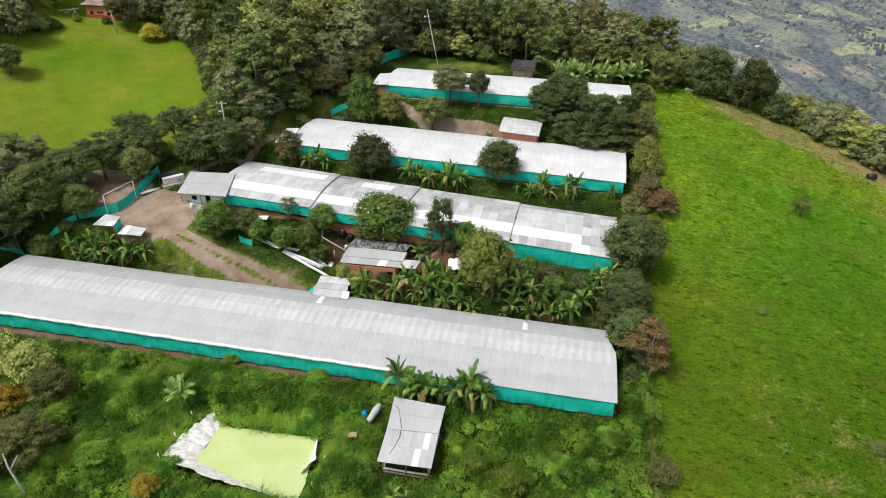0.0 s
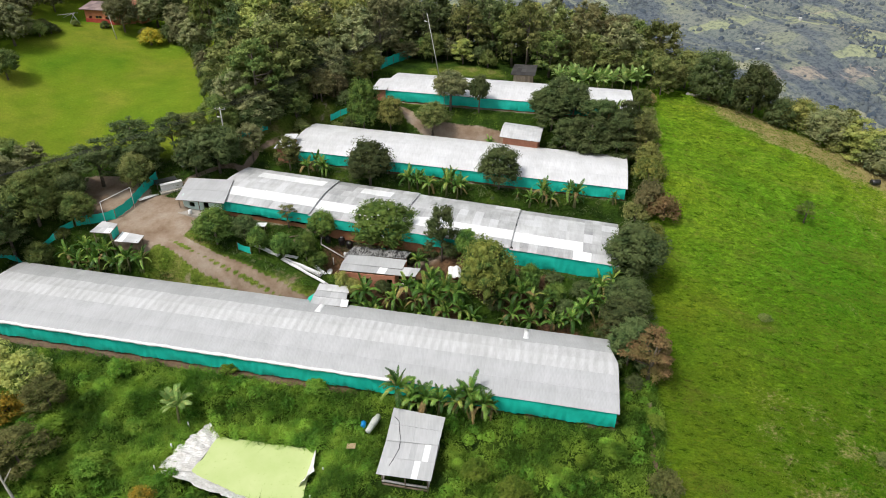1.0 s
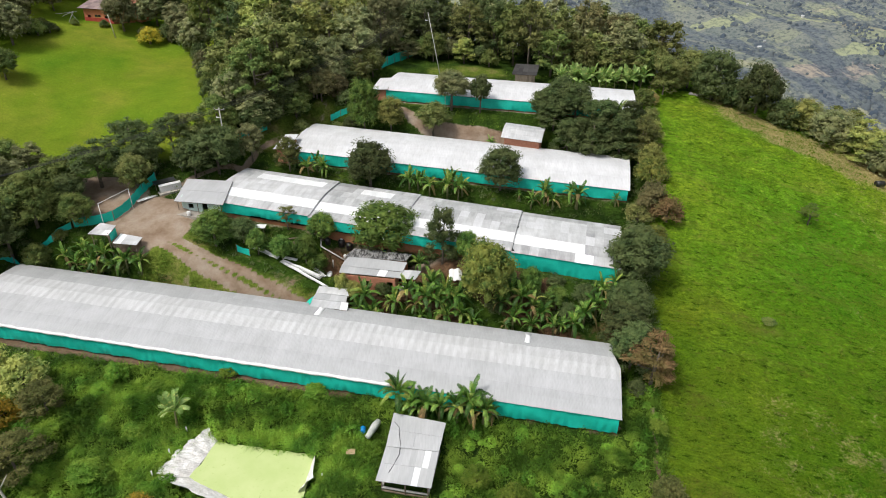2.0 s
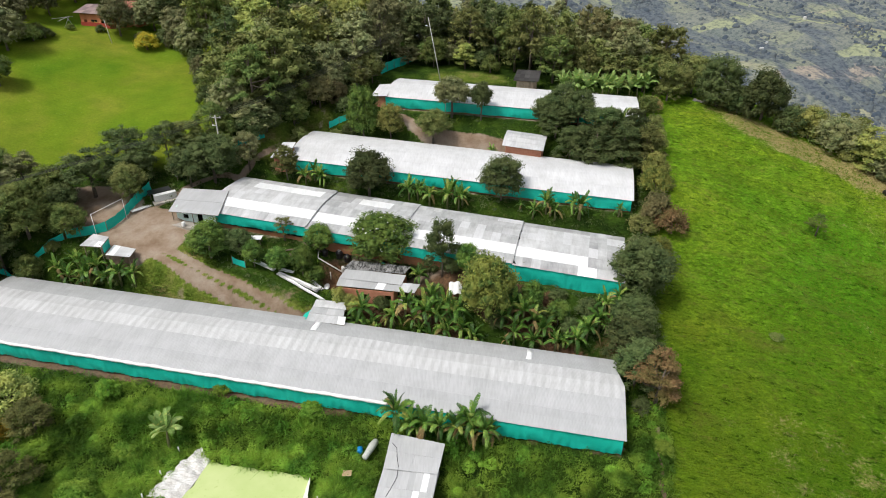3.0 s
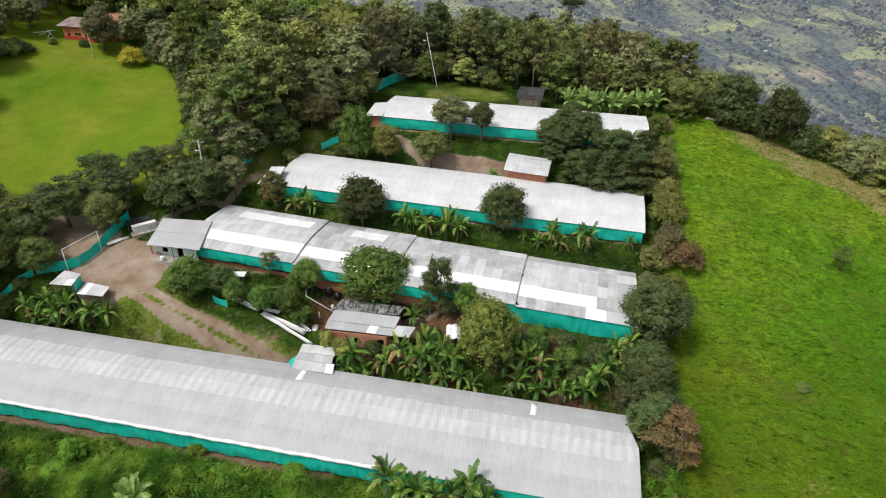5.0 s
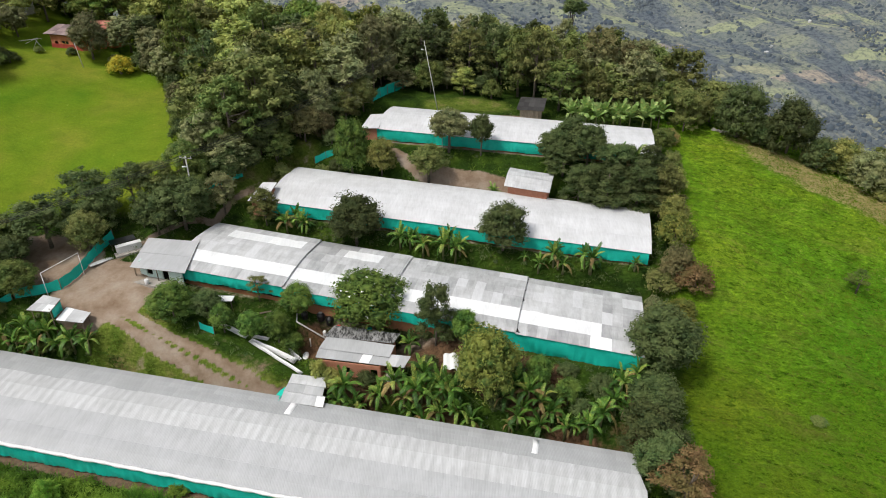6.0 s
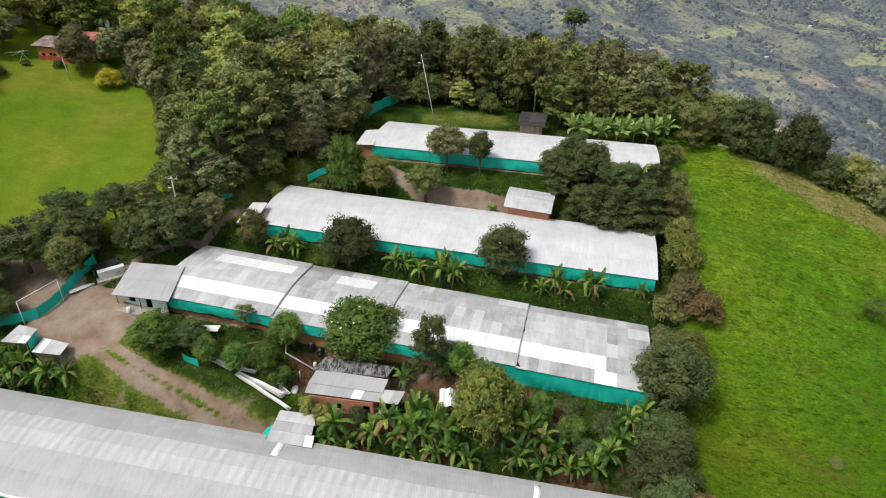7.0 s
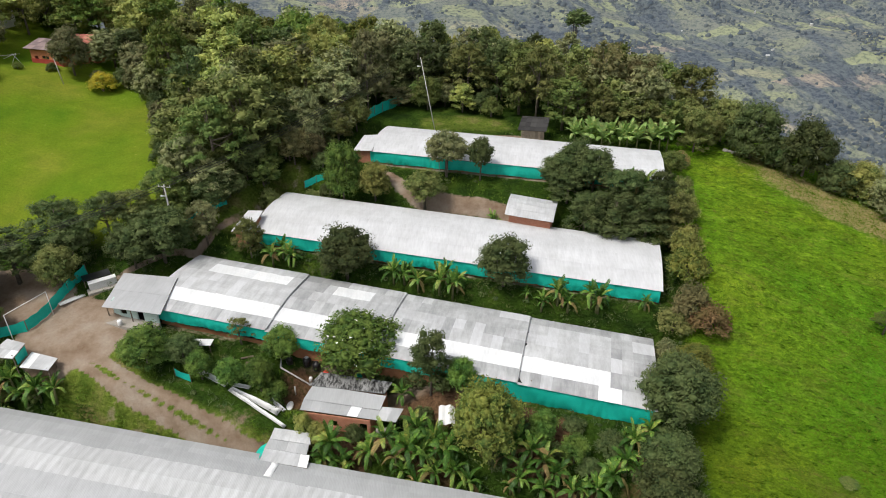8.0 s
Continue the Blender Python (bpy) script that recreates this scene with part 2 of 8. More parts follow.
# ---------------------------------------------------------------- lie of the land
# Barns: eave corner nearest the pond road (x, y, z), turn, length, width, rise of the eave along
# the length, crest above the eave, how much the rear eave stands above the front one, height of the curtain.
BARNS = {
    "b1": dict(c=(18.3, 51.2, -6.9), a=10.8, L=80.0, w=11.0, s=0.027, crest=0.68, back=1.0, h=1.95, peak=0.58),
    "b2": dict(c=(22.7, 72.4, -1.4), a=13.0, L=58.1, w=11.7, s=0.064, crest=0.55, back=0.15, h=1.95),
    "b3": dict(c=(27.6, 89.4, 2.15), a=12.9, L=54.4, w=11.2, s=0.034, crest=0.7, back=0.85, h=1.65),
    "b4": dict(c=(33.0, 110.0, 8.2), a=11.4, L=44.6, w=10.6, s=0.027, crest=0.65, back=0.6, h=1.6),
}
for d in BARNS.values():
    a = radians(d["a"])
    d["e"], d["f"] = (-math.cos(a), math.sin(a)), (math.sin(a), math.cos(a))


def barn_xy(d, u, v):
    return d["c"][0] + d["e"][0] * u + d["f"][0] * v, d["c"][1] + d["e"][1] * u + d["f"][1] * v


def ease(x):
    x = np.clip(x, 0, 1)
    return x * x * (3 - 2 * x)


SLOPE = (-1.33, 0.25, 11.18, -0.14, -0.4, -0.27, -1.4, -0.12, -0.86, -1.57)
POND = (-19.3, 46.6, -10.75)


def wob(x, y, k, p):
    """A smooth wavering of about -1 to 1."""
    return 0.5 * (np.sin(x * k + p + 1.3 * np.sin(y * k * 0.7 + 2 * p)) + np.sin(y * k * 1.1 - p * 1.7 + 1.1 * np.sin(x * k * 0.6 - p)))


def lattice(x, y, seed):
    """Smooth value noise of 0 to 1 on a lattice of steps of one."""
    i, j = np.floor(x), np.floor(y)
    u, v = ease(x - i), ease(y - j)

    def h(a, b):
        s = np.sin(a * 127.1 + b * 311.7 + seed * 74.7) * 43758.5453
        return s - np.floor(s)

    return (h(i, j) * (1 - u) + h(i + 1, j) * u) * (1 - v) + (h(i, j + 1) * (1 - u) + h(i + 1, j + 1) * u) * v


def ground_z(x, y):
    x, y = np.asarray(x, float), np.asarray(y, float)
    u, v = np.clip(x, -95, 85) / 50, (np.clip(y, 25, 160) - 85) / 40
    z = sum(c * q for c, q in zip(SLOPE, (1, u, v, u * u, u * v, v * v, u ** 3, u * u * v, u * v * v, v ** 3)))
    z = z + 2.4 * np.exp(-((x + 40) / 14) ** 2 - ((y - 112) / 9) ** 2) + 1.8 * np.exp(-((x - 38) / 10) ** 2 - ((y - 92) / 13) ** 2)
    z = z + 1.6 * np.exp(-((x + 38) / 13) ** 2 - ((y - 82) / 7) ** 2)
    z = z + 0.25 * wob(x, y, 0.23, 1.0) + 0.12 * wob(x, y, 0.7, 2.0)
    z = z + 0.28 * np.maximum(0, wob(x, y, 1.6, 0.6)) * (1 - ease((y - 56) / 6)) * (1 - ease((x - 22) / 3))
    # billowing mounds of weeds on the slope below the long barn
    z = z + (1.7 * (lattice(x * 0.3, y * 0.42, 12) - 0.5) + 0.7 * (lattice(x * 0.8, y * 0.9, 13) - 0.5)) * (1 - ease((y - 54) / 6)) * (1 - ease((x - 20) / 3))
    # tussocks and cattle treads along the contour of the pasture
    p, q = 0.96 * x - 0.28 * y, 0.28 * x + 0.96 * y
    tuss = 0.45 * np.maximum(0, lattice(p * 0.42, q * 1.05, 3) - 0.45) + 0.5 * np.maximum(0, lattice(p * 1.1, q * 2.0, 8) - 0.5) + 0.25 * (lattice(p * 0.12, q * 0.6, 5) - 0.5)
    z = z + tuss * ease((x - 28) / 4) * (1 - ease((x - 85) / 10)) * (1 - ease((y - 132) / 8))
    # level benches for the barns
    for d in BARNS.values():
        dx, dy = x - d["c"][0], y - d["c"][1]
        p, q = dx * d["e"][0] + dy * d["e"][1], dx * d["f"][0] + dy * d["f"][1]
        out = np.maximum(np.maximum(-p, p - d["L"]), np.maximum(-q, q - d["w"]))
        k = 1 - ease((out - 0.7) / 4.2)
        z = z * (1 - k) + (d["c"][2] - d["h"] - 0.55 + d["s"] * np.clip(p, 0, d["L"])) * k
    # bench of the small house and its yard
    k = np.exp(-(((x + 9) / 8) ** 4 + ((y - 76.5) / 5) ** 4))
    z = z * (1 - k) + -5.2 * k
    # bench of the farmhouse
    k = np.exp(-(((x + 76) / 7.5) ** 4 + ((y - 148) / 6.5) ** 4))
    z = z * (1 - k) + 16.9 * k
    # basin of the pond
    r = np.maximum(abs((x - POND[0]) * 0.985 + (y - POND[1]) * -0.17) / 8.6, abs((x - POND[0]) * 0.17 + (y - POND[1]) * 0.985) / 5.2)
    k = 1 - ease((r - 1.0) / 0.55)
    z = z * (1 - k) + (POND[2] + 0.35) * k
    k = 1 - ease((r - 0.62) / 0.32)
    z = z - 1.6 * k
    # the ridge falls away on the far sides into the valley, and the other side of the valley rises
    fall = np.maximum(0, (x - 74) * 0.75 + (y - 112) * 0.65) + np.maximum(0, y - 165) * 0.8
    fall = fall + np.maximum(0, 10 - y) * 0.5 + np.maximum(0, x - 120) * 0.3
    z = z - 0.55 * fall * ease(fall / 40)
    far = -330 + 0.23 * (y - 900) - 0.02 * x + 16 * wob(x, y, 0.011, 0.4) + 26 * wob(x, y, 0.0042, 2.2) + 24 * abs(np.sin(0.0075 * (x + 0.75 * y) + 0.8 * wob(x, y, 0.004, 0.5)))
    far = np.minimum(far, 420)
    return np.maximum(z, far)


def gz(x, y):
    return float(ground_z(x, y))


# ---------------------------------------------------------------- helpers for meshes
def mesh_of(name, verts, faces, material, smooth=False):
    me = bpy.data.meshes.new(name)
    me.from_pydata([tuple(v) for v in verts], [], [tuple(f) for f in faces])
    for m in material if isinstance(material, (list, tuple)) else [material]:
        me.materials.append(m)
    if smooth:
        me.polygons.foreach_set("use_smooth", [True] * len(me.polygons))
    return me


def quads_mesh(name, verts, nquad, material, k=4):
    """A mesh of loose faces from an array of k * nquad corners."""
    me = bpy.data.meshes.new(name)
    me.vertices.add(k * nquad)
    me.vertices.foreach_set("co", np.asarray(verts, np.float32).ravel())
    me.loops.add(k * nquad)
    me.loops.foreach_set("vertex_index", np.arange(k * nquad, dtype=np.int32))
    me.polygons.add(nquad)
    me.polygons.foreach_set("loop_start", np.arange(0, k * nquad, k, dtype=np.int32))
    me.update(calc_edges=True)
    me.materials.append(material)
    return me


def thing(name, at, label, category, group="", kind="", turn=0.0):
    ob = new(name)
    ob.empty_display_size = 0.3
    ob.matrix_basis = pose(*at, 0, 0, turn)
    return tagged(ob, label, category, group, kind)


def part(name, bm, material, parent, label=""):
    """Links a bmesh (or a mesh) as one mesh object under a thing or a part."""
    if isinstance(bm, bmesh.types.BMesh):
        me = bpy.data.meshes.new(name)
        bm.to_mesh(me)
        bm.free()
        me.materials.append(material)
    else:
        me = bm
    ob = new(name, me)
    ob.parent = parent
    return tagged(ob, label)


def place(ob, m):
    ob.matrix_basis = m
    return ob


def box(bm, x0, x1, y0, y1, z0, z1, m=None, bevel=0.0):
    vs = [bm.verts.new((x, y, z)) for z in (z0, z1) for x, y in ((x0, y0), (x1, y0), (x1, y1), (x0, y1))]
    fs = [bm.faces.new([vs[k] for k in f]) for f in ((3, 2, 1, 0), (4, 5, 6, 7), (0, 1, 5, 4), (1, 2, 6, 5), (2, 3, 7, 6), (3, 0, 4, 7))]
    if bevel:
        es = list({e for f in fs for e in f.edges})
        r = bmesh.ops.bevel(bm, geom=es, offset=bevel, segments=1, affect="EDGES")
        vs = list({v for f in r["faces"] for v in f.verts} | {v for v in vs if v.is_valid})
    if m is not None:
        bmesh.ops.transform(bm, matrix=m, verts=vs)
    return vs


def bm_box(x0, x1, y0, y1, z0, z1, bevel=0.0):
    bm = bmesh.new()
    box(bm, x0, x1, y0, y1, z0, z1, None, bevel)
    return bm


def tube(bm, path, radii, sides=7):
    """A tapered tube along a path."""
    rings = []
    for k, p in enumerate(path):
        p = Vector(p)
        d = (Vector(path[min(k + 1, len(path) - 1)]) - Vector(path[max(k - 1, 0)])).normalized()
        a = d.orthogonal().normalized()
        b = d.cross(a)
        r = radii[k] if isinstance(radii, (list, tuple)) else radii
        rings.append([bm.verts.new(p + r * (math.cos(2 * math.pi * i / sides) * a + math.sin(2 * math.pi * i / sides) * b)) for i in range(sides)])
    for r0, r1 in zip(rings, rings[1:]):
        # pair each ring's corners with the nearest of the next ring
        s = min(range(sides), key=lambda o: (r1[o].co - r0[0].co).length)
        for i in range(sides):
            f = bm.faces.new((r0[i], r0[(i + 1) % sides], r1[(i + 1 + s) % sides], r1[(i + s) % sides]))
            f.smooth = True
    bm.faces.new(rings[-1])
    bm.faces.new(rings[0][::-1])
    return rings


def strip(rows_, m, name, smooth=True):
    """A sheet from a grid of points."""
    nv, nu = len(rows_), len(rows_[0])
    verts = [p for r in rows_ for p in r]
    faces = [(j * nu + i, j * nu + i + 1, (j + 1) * nu + i + 1, (j + 1) * nu + i) for j in range(nv - 1) for i in range(nu - 1)]
    return mesh_of(name, verts, faces, m, smooth)


# ---------------------------------------------------------------- ground
def near_line(x, y, pts):
    """Distance to a broken line."""
    best = np.full(np.shape(x), 1e9)
    for (ax, ay), (bx, by) in zip(pts, pts[1:]):
        dx, dy = bx - ax, by - ay
        k = np.clip(((x - ax) * dx + (y - ay) * dy) / (dx * dx + dy * dy), 0, 1)
        best = np.minimum(best, np.hypot(x - ax - k * dx, y - ay - k * dy))
    return best


WHEEL_LEFT = [(-46, 82.5), (-42.9, 80.7), (-38.7, 78.8), (-34.9, 77.0), (-31.5, 75.7), (-26.3, 73.8), (-21.8, 72.3), (-17, 70.6)]
WHEEL_RIGHT = [(-42, 82.4), (-38.2, 80.2), (-34.4, 78.2), (-30.6, 76.8), (-26.5, 75.3), (-21.9, 73.5), (-19.3, 72.3), (-15, 70.6)]
UPPER_ROAD = [(-9.5, 115.4), (-7.4, 114.9), (-5.1, 112.8), (-2.5, 111.3), (2.2, 110.3), (6.4, 109.4), (10.5, 108.2)]
TRACK = [(-43, 88), (-40, 94), (-35, 98.5), (-31.4, 100.9), (-27.9, 105.5), (-25.6, 110.6), (-22.4, 115.5), (-20.3, 123.8), (-18, 128.6), (-13.9, 134)]
CREST = [(52, 125), (54.5, 119.5), (59.2, 115.5), (64, 111.5), (69, 107), (76, 103.5)]


def soil_at(x, y):
    s = 0.0 * x
    s = np.maximum(s, 0.12 * (1 - ease((near_line(x, y, WHEEL_LEFT) - 1.0) / 0.6)))
    for line in (WHEEL_LEFT, WHEEL_RIGHT):
        s = np.maximum(s, 1.1 * (1 - ease((near_line(x, y, line) - 0.29 - 0.08 * wob(x, y, 1.3, 0.4)) / 0.4)))
    # bare spots on the grassy bank below the road
    for bx, by, br in ((-35.0, 75.6, 1.5), (-32.2, 74.0, 1.3), (-29.3, 73.0, 1.7), (-26.6, 71.6, 1.2), (-25.8, 75.9, 1.3), (-20.3, 74.2, 1.2)):
        s = np.maximum(s, 0.6 * (1 - ease(np.hypot(x - bx, (y - by) * 1.5) / (1.2 * br) + 0.45 * (lattice(x * 1.1, y * 1.6, 4) - 0.5))))
    s = np.maximum(s, 1.15 * (1 - ease((np.hypot((x + 42.0) / 6.3, (y - 83.3) / 5.6) + 0.12 * wob(x, y, 0.9, 0.1) - 0.8) / 0.4)))
    s = np.maximum(s, 1 - ease((np.hypot((x + 52) / 8, (y - 88.5) / 5) - 0.8) / 0.35))
    s = np.maximum(s, 0.9 * (1 - ease((near_line(x, y, UPPER_ROAD) - 0.55) / 0.7)))
    s = np.maximum(s, (0.7 - 0.3 * ease((y - 104) / 4)) * (1 - ease((near_line(x, y, TRACK) - 0.25) / 0.7)))
    s = np.maximum(s, 0.75 * (1 - ease((near_line(x, y, [(23.2, 55), (22.5, 50.7), (21.6, 46), (21.4, 40)]) - 0.1) / 0.35)))
    s = np.maximum(s, 0.75 * (1 - ease((np.hypot((x - 4.5) / 5.5, (y - 116.6) / 1.5) - 0.7) / 0.4)))
    s = np.maximum(s, 0.7 * (1 - ease((np.hypot((x + 15.0) / 2.6, (y - 78.3) / 3.0) - 0.6) / 0.6)))
    s = np.maximum(s, 0.75 * (1 - ease((np.hypot((x - 10) / 9, (y - 128.5) / 1.2) - 0.7) / 0.5)))
    s = np.maximum(s, 0.55 * (1 - ease((near_line(x, y, [(-29, 77.4), (-24, 75.9), (-19, 74.3), (-15.5, 72.8)]) - 0.5) / 1.0)) * ease(0.6 + wob(x, y, 0.9, 0.3)))
    # earth strip in the darkened loam tone, for deep shade below the trees
    s = np.maximum(s, 0.8 * (1 - ease((near_line(x, y, [(-3.5, 76.6), (2.5, 75), (8, 72.6), (13, 71.2)]) - 1.6) / 1.4)))
    # bare earth on the cut banks above and below the road and along the feet of the barns
    s = np.maximum(s, 0.36 * (1 - ease((near_line(x, y, [(-23, 75.2), (-18, 73.6), (-14, 72)]) - 0.6) / 1.1)) * ease(0.75 + wob(x, y, 0.8, 1.3)))
    s = np.maximum(s, 0.8 * (1 - ease((near_line(x, y, [(-10, 69.5), (0, 69), (10, 68), (19, 67)]) - 2.6) / 2.0)) * 0.95 * ease(0.75 + wob(x, y, 0.6, 1.3)))
    s = np.maximum(s, 0.55 * (1 - ease((near_line(x, y, [(-12, 66.4), (3, 65.5), (12, 65.5), (20, 66)]) - 1.0) / 1.5)) * ease(0.5 + wob(x, y, 0.5, 2.3)))
    for k, d in BARNS.items():
        dx, dy = x - d["c"][0], y - d["c"][1]
        p, q = dx * d["e"][0] + dy * d["e"][1], dx * d["f"][0] + dy * d["f"][1]
        out = np.maximum(np.maximum(-p, p - d["L"]), np.maximum(-q, q - d["w"]))
        s = np.maximum(s, (0.7 if k == "b4" else 0.45) * (1 - ease((out - 0.35) / 0.55)))
        if k == "b1":
            s = np.maximum(s, 0.85 * ease((p - 24) / 8) * (1 - ease((out - 0.7) / 0.55)))
    return np.clip(s, 0, 1)


def loam_shade_at(x, y):
    """Red-brown earth behind the long barn, tone darkened as shade under bananas and trees."""
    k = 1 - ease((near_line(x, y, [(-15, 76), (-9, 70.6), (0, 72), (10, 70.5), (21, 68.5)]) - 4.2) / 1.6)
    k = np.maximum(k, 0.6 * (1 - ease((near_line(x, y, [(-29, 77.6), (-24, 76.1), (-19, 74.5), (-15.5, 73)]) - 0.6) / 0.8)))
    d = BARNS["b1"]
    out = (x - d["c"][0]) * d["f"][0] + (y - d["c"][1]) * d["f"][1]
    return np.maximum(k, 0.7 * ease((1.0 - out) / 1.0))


def pasture_at(x, y):
    """1 on the grazed meadows, 0 in rough growth."""
    right = ease((x - (22.5 + 0.2 * (y - 50)) + 0.7 * wob(x, y, 0.5, 0.2)) / 1.8)
    left = ease((-x - 37 - 0.0 * y + 1.5 * wob(x, y, 0.3, 0.7)) / 2) * ease((y - (97 - 0.12 * (-x - 45))) / 3)
    return np.clip(right + left, 0, 1)


def verge_at(x, y):
    """Short bright grass on the banks beside the yard road."""
    k = 1 - ease((near_line(x, y, [(-39, 76.6), (-33, 74.2), (-27, 71.6), (-21, 69.6)]) - 2.0) / 1.2)
    k = np.maximum(k, 1 - ease((near_line(x, y, WHEEL_LEFT) - 1.6) / 0.8))
    k = np.maximum(k, 1 - ease((near_line(x, y, [(-36.5, 80.2), (-31.5, 77.9)]) - 0.5) / 0.9))
    k = np.maximum(k, 1 - ease((near_line(x, y, [(-1, 133.5), (4, 134.5), (10, 133.5)]) - 1.8) / 1.8))
    k = np.maximum(k, 1 - ease((near_line(x, y, [(4, 117), (-6, 118.5)]) - 0.6) / 1.5))
    return np.maximum(k, 0.8 * (1 - ease((near_line(x, y, [(-30, 104), (-25, 112), (-21, 119)]) - 1.6) / 1.0)))


def grid_line(lo, hi, step, out_lo, out_hi, grow=1.13):
    a = list(np.arange(lo, hi + 1e-6, step))
    s, v = step, a[-1]
    while v < out_hi:
        s = min(s * grow, 60)
        v += s
        a.append(v)
    s, v, low = step, a[0], []
    while v > out_lo:
        s = min(s * grow, 90)
        v -= s
        low.append(v)
    return np.array(low[::-1] + a)


def ground_material():
    m, n, l, b = mat("ground_cover", 0.95, 0, 0.04)
    at = n.new("ShaderNodeAttribute")
    at.attribute_name = "cover"
    sep = n.new("ShaderNodeSeparateColor")
    l.new(at.outputs["Color"], sep.inputs[0])
    big, mid, fine = noise_tex(n, l, 0.045, 5, where="world"), noise_tex(n, l, 0.35, 5, where="world"), noise_tex(n, l, 2.6, 5, 0.7, where="world")
    # meadow: bright grass with yellower spells and short darker tufts, shaded sides painted in
    meadow = ramp(n, l, big, [(0.35, (0.079, 0.195, 0.01)), (0.52, (0.118, 0.22, 0.013)), (0.7, (0.178, 0.24, 0.018))])
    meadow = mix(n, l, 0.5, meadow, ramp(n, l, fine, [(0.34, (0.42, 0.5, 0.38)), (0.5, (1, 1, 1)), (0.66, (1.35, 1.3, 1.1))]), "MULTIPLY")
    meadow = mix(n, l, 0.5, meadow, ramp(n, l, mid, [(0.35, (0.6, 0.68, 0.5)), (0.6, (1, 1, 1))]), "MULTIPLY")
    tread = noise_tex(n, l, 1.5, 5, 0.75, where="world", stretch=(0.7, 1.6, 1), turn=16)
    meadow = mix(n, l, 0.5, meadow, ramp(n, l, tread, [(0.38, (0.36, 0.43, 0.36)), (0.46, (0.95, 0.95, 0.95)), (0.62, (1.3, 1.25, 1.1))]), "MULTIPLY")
    # sparse dark specks stand in for the shadow streaks beside clumps
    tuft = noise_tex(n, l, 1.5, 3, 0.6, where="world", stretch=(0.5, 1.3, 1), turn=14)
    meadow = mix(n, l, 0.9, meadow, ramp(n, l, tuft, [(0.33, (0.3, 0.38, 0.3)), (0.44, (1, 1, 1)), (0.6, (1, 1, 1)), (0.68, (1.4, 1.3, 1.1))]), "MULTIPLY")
    worn = noise_tex(n, l, 0.16, 5, 0.7, where="world", turn=20, stretch=(0.6, 1.5, 1))
    meadow = mix(n, l, ramp(n, l, worn, [(0.55, (0, 0, 0)), (0.72, (0.5, 0.5, 0.5))]), meadow, (0.145, 0.13, 0.03))
    clod = noise_tex(n, l, 0.85, 5, 0.7, where="world", turn=14, stretch=(0.7, 1.5, 1))
    meadow = mix(n, l, ramp(n, l, clod, [(0.57, (0, 0, 0)), (0.67, (0.45, 0.45, 0.45))]), meadow, (0.15, 0.115, 0.035))
    lush = ramp(n, l, big, [(0.34, (0.09, 0.182, 0.011)), (0.5, (0.138, 0.203, 0.015)), (0.66, (0.21, 0.22, 0.031))])
    # grass gains brightness up the slope, painting its sheen and the haze
    slope_sheen = n.new("ShaderNodeAttribute")
    slope_sheen.attribute_name = "slope_sheen"
    meadow = mix(n, l, slope_sheen.outputs["Fac"], meadow, (1.66, 1.7, 1.72), "MULTIPLY")
    meadow = mix(n, l, sep.outputs[2], meadow, mix(n, l, 0.6, lush, mix(n, l, 1.0, ramp(n, l, fine, [(0.3, (0.66, 0.7, 0.7)), (0.6, (1.05, 1.05, 1))]), ramp(n, l, mid, [(0.32, (0.7, 0.78, 0.72)), (0.6, (1.08, 1.06, 1.0))]), "MULTIPLY"), "MULTIPLY"))
    dry = ramp(n, l, fine, [(0.3, (0.26, 0.23, 0.06)), (0.5, (0.42, 0.33, 0.15)), (0.7, (0.52, 0.41, 0.23))])
    parch = math_node(n, l, "ADD", at.outputs["Alpha"], math_node(n, l, "MULTIPLY_ADD", math_node(n, l, "ADD", mid, fine), 1.4, -1.45))
    meadow = mix(n, l, ramp(n, l, parch, [(0.3, (0, 0, 0)), (0.75, (0.9, 0.9, 0.9))]), meadow, dry)
    rough = ramp(n, l, mid, [(0.3, (0.022, 0.048, 0.009)), (0.55, (0.05, 0.1, 0.013)), (0.75, (0.1, 0.155, 0.022))])
    rough = mix(n, l, 0.6, rough, ramp(n, l, fine, [(0.35, (0.4, 0.4, 0.4)), (0.65, (1.2, 1.2, 1.2))]), "MULTIPLY")
    soil = ramp(n, l, mid, [(0.3, (0.19, 0.13, 0.085)), (0.5, (0.285, 0.22, 0.165)), (0.72, (0.36, 0.305, 0.245))])
    soil = mix(n, l, 0.32, soil, ramp(n, l, fine, [(0.3, (0.65, 0.62, 0.6)), (0.6, (1.05, 1.05, 1.05))]), "MULTIPLY")
    loam_shade = n.new("ShaderNodeAttribute")
    loam_shade.attribute_name = "loam_shade"
    soil = mix(n, l, loam_shade.outputs["Fac"], soil, ramp(n, l, fine, [(0.35, (0.06, 0.036, 0.02)), (0.6, (0.15, 0.088, 0.05))]))
    verge = ramp(n, l, mid, [(0.3, (0.085, 0.14, 0.02)), (0.5, (0.165, 0.22, 0.035)), (0.66, (0.27, 0.245, 0.09))])
    verge = mix(n, l, 0.7, verge, ramp(n, l, fine, [(0.35, (0.45, 0.48, 0.42)), (0.62, (1.2, 1.2, 1.2))]), "MULTIPLY")
    col = mix(n, l, sep.outputs[1], rough, meadow)
    bank = n.new("ShaderNodeAttribute")
    bank.attribute_name = "verge"
    col = mix(n, l, bank.outputs["Fac"], col, verge)
    edge = math_node(n, l, "ADD", sep.outputs[0], math_node(n, l, "MULTIPLY_ADD", math_node(n, l, "ADD", mid, math_node(n, l, "MULTIPLY", fine, 0.6)), 1.0, -0.81))
